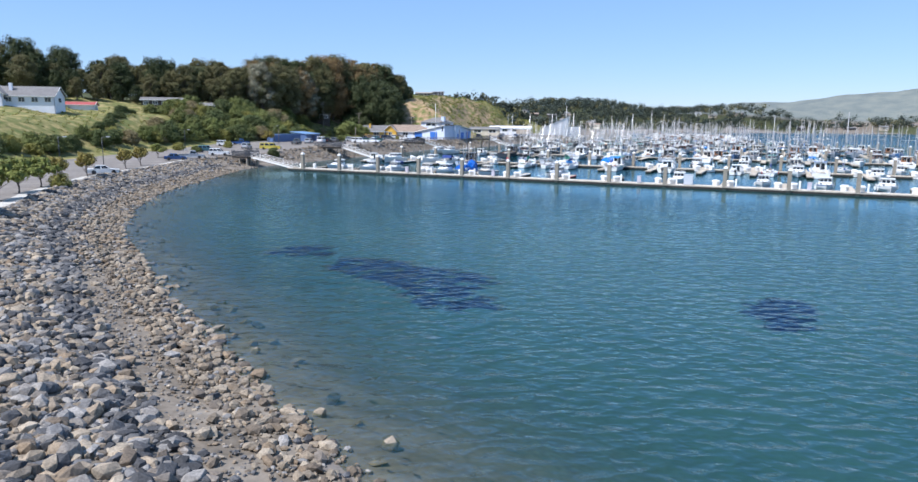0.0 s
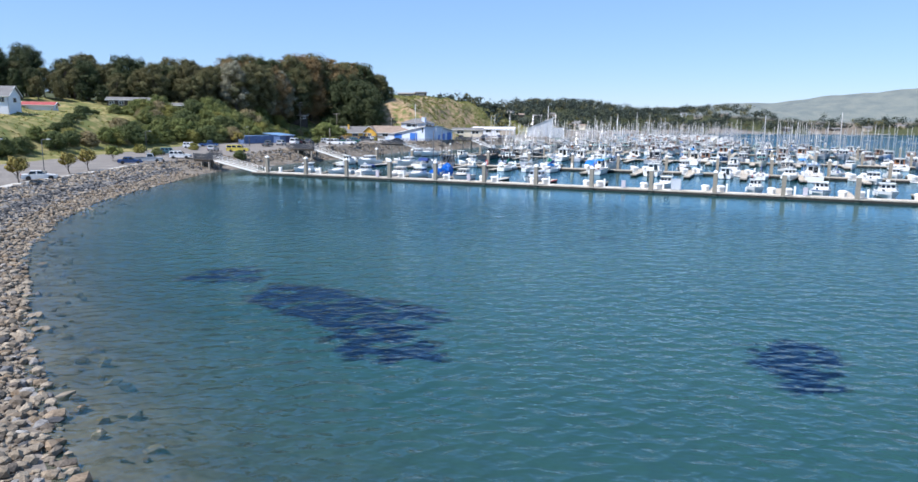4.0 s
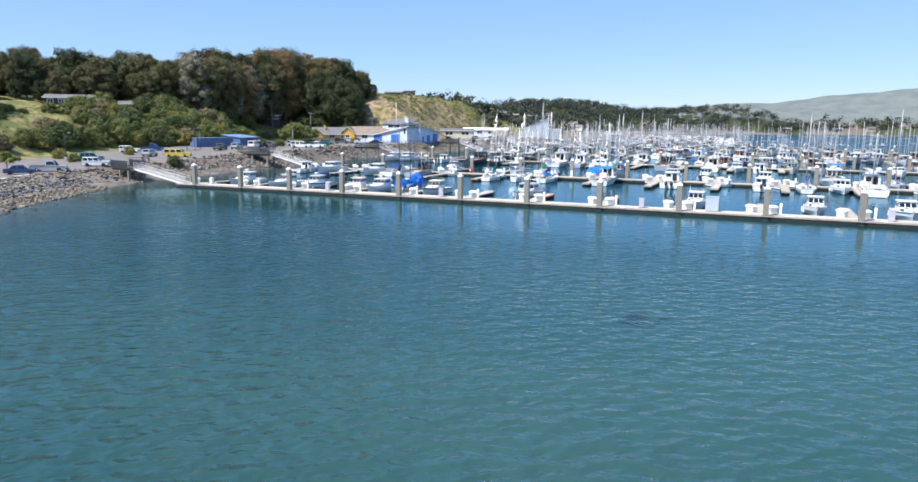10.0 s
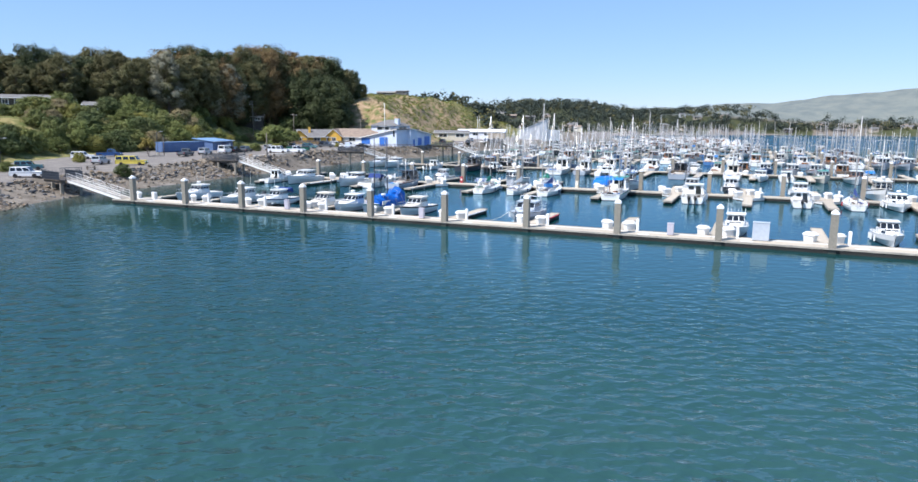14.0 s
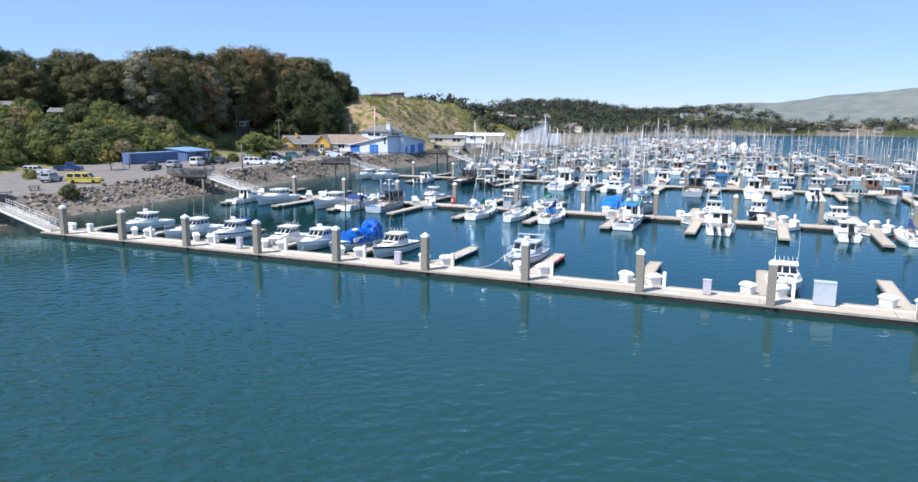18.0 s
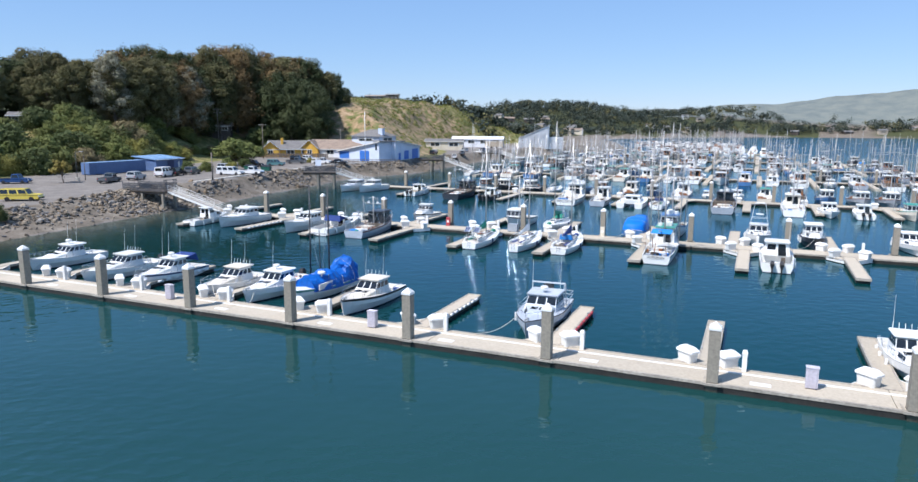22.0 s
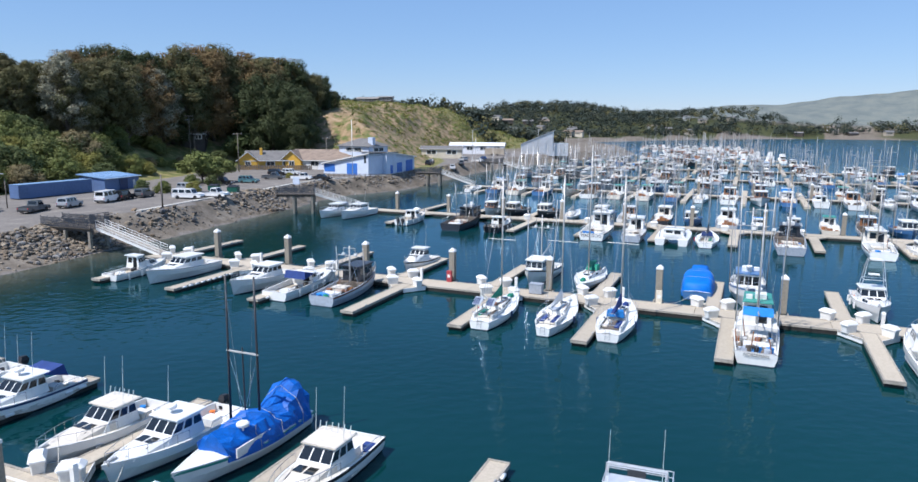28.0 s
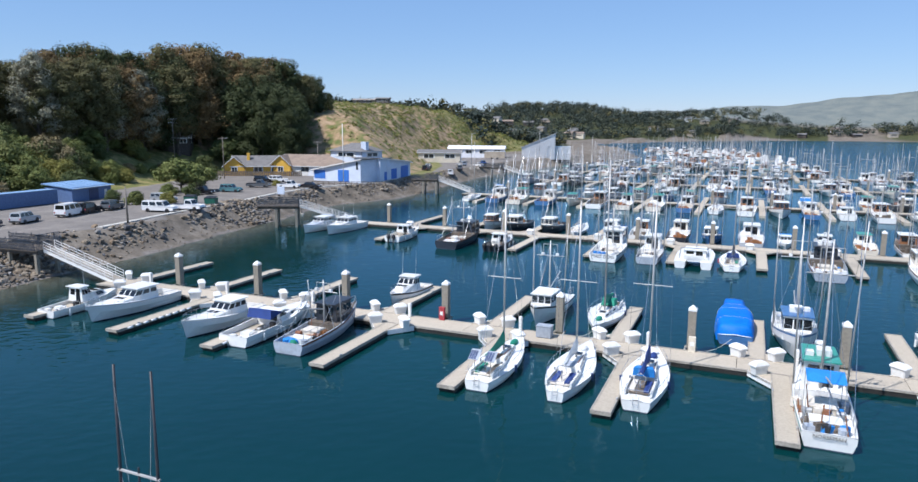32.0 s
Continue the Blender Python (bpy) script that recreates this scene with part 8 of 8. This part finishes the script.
for i in range(46):        # the town on the far hills
    for _ in range(30):
        x, y = (HR.uniform(-240, 60), HR.uniform(500, 830)) if i < 28 else (HR.uniform(-70, 370), HR.uniform(830, 1130))
        z, d, e = (float(q[0]) for q in land(np.array([x]), np.array([y])))
        if 6 < e < 120:
            break
    k = HR.random()
    s = 0.76 if y < 760 else 0.82
    wl, rf = HR.choice(("wall_white", "wall_cream", "wall_tan", "wall_dark", "wall_tan", "wall_dark")), HR.choice(("roof_grey", "roof_brown", "roof_grey"))
    hh = thing("far_house", "distant house on the wooded town hill", "house", "houses of the far town", m=pose(x, y, z + 1.6, 0, 0, HR.uniform(-30, 40)) @ Matrix.Scale(s, 4))
    Lh, Wh, eh = HR.uniform(10, 17), HR.uniform(8, 10), HR.choice((3.2, 5.6, 6.0))
    part("wall", G().box(0, 0, -4, Lh, Wh, eh + 4), M[wl], hh)
    part("roof", G().loft([[(-Lh / 2 - 0.6, -Wh / 2 - 0.6, eh), (Lh / 2 + 0.6, -Wh / 2 - 0.6, eh), (Lh / 2 + 0.6, Wh / 2 + 0.6, eh), (-Lh / 2 - 0.6, Wh / 2 + 0.6, eh)],
                           [(-Lh / 2 - 0.4, -0.1, eh + 2.4), (Lh / 2 + 0.4, -0.1, eh + 2.4), (Lh / 2 + 0.4, 0.1, eh + 2.4), (-Lh / 2 - 0.4, 0.1, eh + 2.4)]]), M[rf], hh)
    part("window", G().box(0, -Wh / 2 - 0.03, eh * 0.45, Lh * 0.6, 0.1, 1.3), M["glass_house"], hh)

# ---- vehicles: the front points along +y ----
def vehicle(kind, label, paint, cat="car"):
    L, W, H = {"sedan": (4.7, 1.8, 1.45), "suv": (4.7, 1.9, 1.75), "pickup": (5.6, 1.95, 1.85), "van": (5.2, 2.0, 2.15), "crew": (5.8, 2.0, 1.9)}[kind]
    v = thing({"sedan": "sedan_car", "suv": "estate_car", "pickup": "pickup_truck", "van": "van", "crew": "pickup_truck"}[kind], label, cat, "parked vehicles")
    hb = {"sedan": 0.85, "suv": 0.98, "pickup": 1.0, "van": 1.1, "crew": 1.02}[kind]
    prof = {"sedan": [(-L / 2, 0.45), (-L / 2 + 0.05, hb), (-L * 0.30, hb + 0.06), (L * 0.16, hb + 0.04), (L * 0.46, hb - 0.15), (L / 2, 0.5), (L / 2 - 0.1, 0.25), (-L / 2 + 0.1, 0.25)]}.get(
        kind, [(-L / 2, 0.45), (-L / 2 + 0.03, hb), (L * 0.20, hb + 0.02), (L * 0.47, hb - 0.08), (L / 2, 0.55), (L / 2 - 0.1, 0.3), (-L / 2 + 0.1, 0.3)])
    rings = [[(sx * W / 2 * k, y, z) for y, z in prof] for sx, k in ((-1, 0.94), (-1, 1.0), (1, 1.0), (1, 0.94))]
    rings[0] = [(x, y * 0.985, z + (0.04 if z > 0.6 else 0)) for x, y, z in rings[0]]
    part("body", G().loft(rings), paint, v)
    y0, y1, r0, r1 = {"sedan": (-L * 0.34, L * 0.20, 0.55, 0.65), "suv": (-L * 0.48, L * 0.20, 0.12, 0.6), "pickup": (-L * 0.06, L * 0.24, 0.12, 0.5), "van": (-L * 0.49, L * 0.34, 0.05, 0.75), "crew": (-L * 0.49, L * 0.24, 0.06, 0.55)}[kind]
    b = [(-W * 0.47, y0, hb), (W * 0.47, y0, hb), (W * 0.47, y1, hb), (-W * 0.47, y1, hb)]
    t = [(-W * 0.40, y0 + r0, H), (W * 0.40, y0 + r0, H), (W * 0.40, y1 - r1, H), (-W * 0.40, y1 - r1, H)]
    c = part("cabin", G().loft([b, t]), paint, v)
    n = {"sedan": 2, "suv": 3, "pickup": 1, "van": 3, "crew": 3}[kind]
    for k in range(n):
        part("side_window", pane(b[1], b[2], t[2], t[1], (k + 0.08) / n, (k + 0.92) / n, 0.15, 0.85), M["window"], c)
        part("side_window", pane(b[3], b[0], t[0], t[3], (k + 0.08) / n, (k + 0.92) / n, 0.15, 0.85), M["window"], c)
    part("windscreen", pane(b[2], b[3], t[3], t[2], 0.06, 0.94, 0.1, 0.92), M["window"], c)
    part("rear_window", pane(b[0], b[1], t[1], t[0], 0.1, 0.9, 0.25, 0.85), M["window"], c)
    if kind == "pickup":
        part("load_bed", G().box(0, -L * 0.28, hb + 0.01, W * 0.82, L * 0.38, 0.03), M["black"], v)
    for sx in (-1, 1):
        for y in (-L * 0.30, L * 0.31):
            w = part("wheel", G().cyl((sx * (W / 2 - 0.2), y, 0.34), (sx * (W / 2 + 0.01), y, 0.34), 0.34, n=14), M["black"], v)
        part("headlight", G().box(sx * W * 0.36, L / 2 - 0.04, 0.62, 0.32, 0.08, 0.16), M["cap"], v)
        part("tail_light", G().box(sx * W * 0.42, -L / 2 + 0.0, 0.72, 0.16, 0.06, 0.2), M["red"], v)
    part("bumper", G().box(0, L / 2 - 0.02, 0.36, W * 0.9, 0.12, 0.2), M["black"], v)
    part("bumper", G().box(0, -L / 2 + 0.02, 0.36, W * 0.9, 0.12, 0.2), M["black"], v)
    return v


CAR = {k: mat("car_paint_" + k, c, 0.22, var=0.05, scale=6, bump=0, spec=0.6) for k, c in {
    "white": (0.80, 0.80, 0.79), "silver": (0.42, 0.44, 0.46), "black": (0.015, 0.015, 0.018), "grey": (0.12, 0.13, 0.14), "blue": (0.03, 0.08, 0.22), "yellow": (0.68, 0.54, 0.10), "teal": (0.10, 0.22, 0.24)}.items()}


def park(kind, label, paint, x, y, rz):
    v = vehicle(kind, label, CAR[paint])
    v.matrix_basis = pose(x, y, hgt(x, y) + 0.01, 0, 0, rz)
    return v


park("crew", "white crew cab pickup with a white bed canopy", "white", -29.8, 78.5, -75)
park("pickup", "second white pickup parked alongside", "white", -27.4, 82.6, -80)
park("van", "white delivery van with rear windows", "white", -38.6, 68.2, 20)
park("suv", "black estate car parked nose out", "black", -39.4, 72.4, 20)
park("suv", "dark grey estate car parked nose out", "grey", -39.6, 77.2, 20)
park("suv", "silver compact car with dark windows", "silver", -37.6, 60, 22)
park("pickup", "dark green pickup with open bed", "grey", -38, 54, 22)
park("crew", "bright yellow utility truck with white canopy", "yellow", -27.6, 29.4, -60)
park("suv", "silver blue estate car", "silver", -36, 29, 26)
park("pickup", "dark blue pickup in the car park", "blue", -54, 46, -60)
park("suv", "white estate car near the hedge", "white", -53, 38, -60)
park("sedan", "white sedan parked behind the street trees", "white", 4, -48, -35)
park("sedan", "dark blue sedan by the rock bank", "blue", -16, -15, -40)
park("suv", "white estate car near the pier", "white", -21, 3, -55)
park("suv", "teal estate car in the car park", "teal", -35, 13, -40)
park("pickup", "silver pickup truck in the car park", "silver", -17.5, -9, -50)
park("sedan", "black sedan near the harbour office", "black", -32.8, 126.6, -75)
park("pickup", "white pickup near the harbour office", "white", -37.4, 124.4, -80)
park("suv", "white car beyond the pickup", "white", -50.0, 136.6, -70)
park("pickup", "grey pickup parked side on", "grey", -45.0, 122.7, -70)
park("suv", "dark estate car near the fence", "black", -53.0, 134.4, -70)
park("suv", "silver estate car under the tree", "silver", -41.0, 90.0, -75)
park("pickup", "dark pickup beneath the spreading tree", "black", -45.0, 104.0, -75)
park("suv", "teal estate car by the dumpsters", "teal", -43.0, 111.0, -75)
for i, (x, y) in enumerate(((-36, 196), (-41, 208), (-29, 200), (-31, 212), (-33, 240), (-28, 249), (-36, 226), (-32, 233))):
    park(("suv", "sedan", "pickup")[i % 3], "parked car along the road north", ("black", "silver", "white", "grey", "blue")[i % 5], x, y, 10 + 7 * i)

# ---- bins, lamps, poles ----
def bin_thing(x, y, rz):
    b = thing("rubbish_skip", "dark green metal rubbish skip with lids", "bin", "rubbish skips", m=pose(x, y, PARK, 0, 0, rz))
    part("body", G().box(0, 0, 0.12, 2.0, 1.3, 1.2, top=1.08), M["green_bin"], b)
    for k in (-1, 1):
        part("lid", G().slab([(k * 0.52 - 0.5, -0.75, 1.34), (k * 0.52 + 0.5, -0.75, 1.34), (k * 0.52 + 0.5, 0.72, 1.6), (k * 0.52 - 0.5, 0.72, 1.6)], 0.06), M["black"], b)


bin_thing(-34.8, 90.6, 15), bin_thing(-29.4, 90.2, 15)


def pole(x, y, h, label, arms=0, lamp=False, r=0.14, name="utility_pole", z=None, m="pole"):
    z = hgt(x, y) if z is None else z
    p = thing(name, label, "pole", m=pose(x, y, z - 0.1, 0, 0, 30))
    part("shaft", G().cyl((0, 0, 0), (0, 0, h), r, r * 0.65, 8), M[m], p, smooth=True)
    for k in range(arms):
        part("cross_arm", G().box(0, 0.12, h - 0.5 - 1.1 * k, 2.6, 0.12, 0.14), M["pole"], p)
        for j in range(4):
            part("insulator", G().cyl((-1.1 + 0.73 * j, 0.12, h - 0.36 - 1.1 * k), (-1.1 + 0.73 * j, 0.12, h - 0.16 - 1.1 * k), 0.05, n=6), M["cap"], p)
    if lamp:
        part("arm", G().tube([(0, 0, h - 0.05), (0.9, 0, h + 0.1)], 0.05, 6), M[m], p)
        part("lamp_head", G().box(1.1, 0, h + 0.02, 0.7, 0.28, 0.14, top=0.8), M["galv"], p)
        part("base", G().box(0, 0, 0, 0.55, 0.55, 0.75), M["concrete"], p)
    return p


pole(-96, 147, 14.5, "tall wooden utility pole with cross arms", 2)
pole(-71, 140, 11.5, "wooden utility pole with one cross arm", 1)
pole(-60, 169, 10.0, "wooden utility pole on the slope", 1)
pole(-23.4, 66.2, 5.6, "grey wooden post beside the kerb", 0, False, 0.16, "post", PARK)
pole(-46.0, 55.0, 5.0, "slim grey post at the edge of the car park", 0, False, 0.1, "post", PARK)
for x, y in ((36.5, -85), (-11, -45), (-5, -41), (-43, 13), (-47, 54), (-22, 108)):
    pole(x, y, 5.8, "grey street lamp with a single arm", 0, True, 0.07, "street_lamp", None, "rail_dark")
fp = pole(-30.6, 137.4, 15.2, "tall white flagpole with a yard arm", 0, False, 0.11, "flagpole", PARK, "white")
part("yard_arm", G().cyl((-2.0, 0, 7.2), (2.0, 0, 7.2), 0.06, 0.04, 6), M["white"], fp)
pole(-32, 226, 12, "tall pale lamp mast by the road", 0, True, 0.13, "lamp_mast", PARK, "galv")
pole(-28, 300, 12, "tall pale lamp mast by the road", 0, True, 0.13, "lamp_mast", PARK, "galv")
ks = thing("notice_board", "pale blue notice board on posts by the pier", "sign", m=pose(-25.6, 106, PARK, 0, 0, 10))
part("panel", G().box(0, 0, 0.7, 1.6, 0.12, 1.6), M["wall_pale_blue"], ks)
for k in (-1, 1):
    part("post", G().box(k * 0.7, 0.1, 0, 0.1, 0.1, 2.3), M["timber"], ks)
bench = thing("picnic_table", "dark timber picnic table on the kerb path", "table", m=pose(-25, 18, hgt(-25, 18), 0, 0, 60))
part("table_top", G().box(0, 0, 0.72, 1.8, 0.75, 0.06), M["timber"], bench)
for k in (-1, 1):
    part("seat", G().box(0, k * 0.7, 0.42, 1.8, 0.28, 0.05), M["timber"], bench)
    part("leg", G().box(k * 0.6, 0, 0, 0.1, 1.4, 0.45).box(k * 0.6, 0, 0.42, 0.1, 0.5, 0.3), M["timber"], bench)

# ---- cabinets on the docks ----
def cabinet(x, y, w, d, h, m, label):
    c = thing("dock_cabinet", label, "cabinet", "dock cabinets", m=pose(x, y, DECK, 0, 0, 0))
    part("body", G().box(0, 0, 0.05, w, d, h), M[m], c)
    part("cap", G().box(0, 0, 0.05 + h, w + 0.06, d + 0.06, 0.06), M[m], c)
    part("plinth", G().box(0, 0, 0, w - 0.08, d - 0.08, 0.05), M["float"], c)
    for k in range(int(w / 0.16) if w < 1 else 0):
        part("slat", G().box(-w / 2 + (k + 0.5) * w / max(2, int(w / 0.16)), -d / 2 - 0.012, 0.1, 0.05, 0.03, h - 0.1), M[m], c)


M["lilac"] = mat("pale_lilac_metal", (0.50, 0.47, 0.52), 0.6, var=0.1, scale=10, fine=60)
for x in (33.6, 53.1, 81.4, 108.7, 129.8):
    cabinet(x, 0.2, 0.62, 0.4, 1.15, "lilac", "pale lilac slatted power cabinet on the dock")
cabinet(89.8, 0.7, 1.5, 0.8, 1.7, "pale_grey", "large pale grey metal cabinet on the dock")
cabinet(47.6, 47.2, 1.3, 0.9, 0.95, "grey_paint", "grey metal box on the dock")
for x in (37.3, 59.7):
    c = thing("hose_station", "faded red fire hose box at the foot of a pile", "fire box", "fire boxes", m=pose(x, 48.3, DECK))
    part("body", G().box(0, 0, 0, 0.55, 0.3, 1.25), M["red" if x < 40 else "wall_cream"], c)
    part("door_label", G().box(0, -0.16, 0.5, 0.3, 0.02, 0.35), M["cap"], c)
# mooring lines
def line(p, q, sag, label="pale mooring line running down to the dock"):
    pts = [Vector(p) + (Vector(q) - Vector(p)) * (k / 8) - Vector((0, 0, sag * math.sin(math.pi * k / 8))) for k in range(9)]
    single("mooring_line", G().tube(pts, 0.022, 5), M["rope"], label, "rope", "mooring lines")


for p, q in (((62.8, 3.6, 1.5), (60.6, 1.6, DECK + 0.1)), ((39.4, 3.9, 1.3), (40.5, 1.7, DECK + 0.05)), ((48.6, 3.0, 1.2), (49.8, 1.7, DECK + 0.05)),
             ((62.6, 51.4, 1.0), (60.2, 48.4, DECK + 0.05)), ((51.7, 50.8, 1.2), (50.2, 48.4, DECK + 0.05)), ((35.4, 3.2, 1.3), (36.8, 2.0, DECK + 0.05)), ((84.8, 51.0, 1.4), (83.0, 48.4, DECK + 0.1))):
    line(p, q, 0.35)
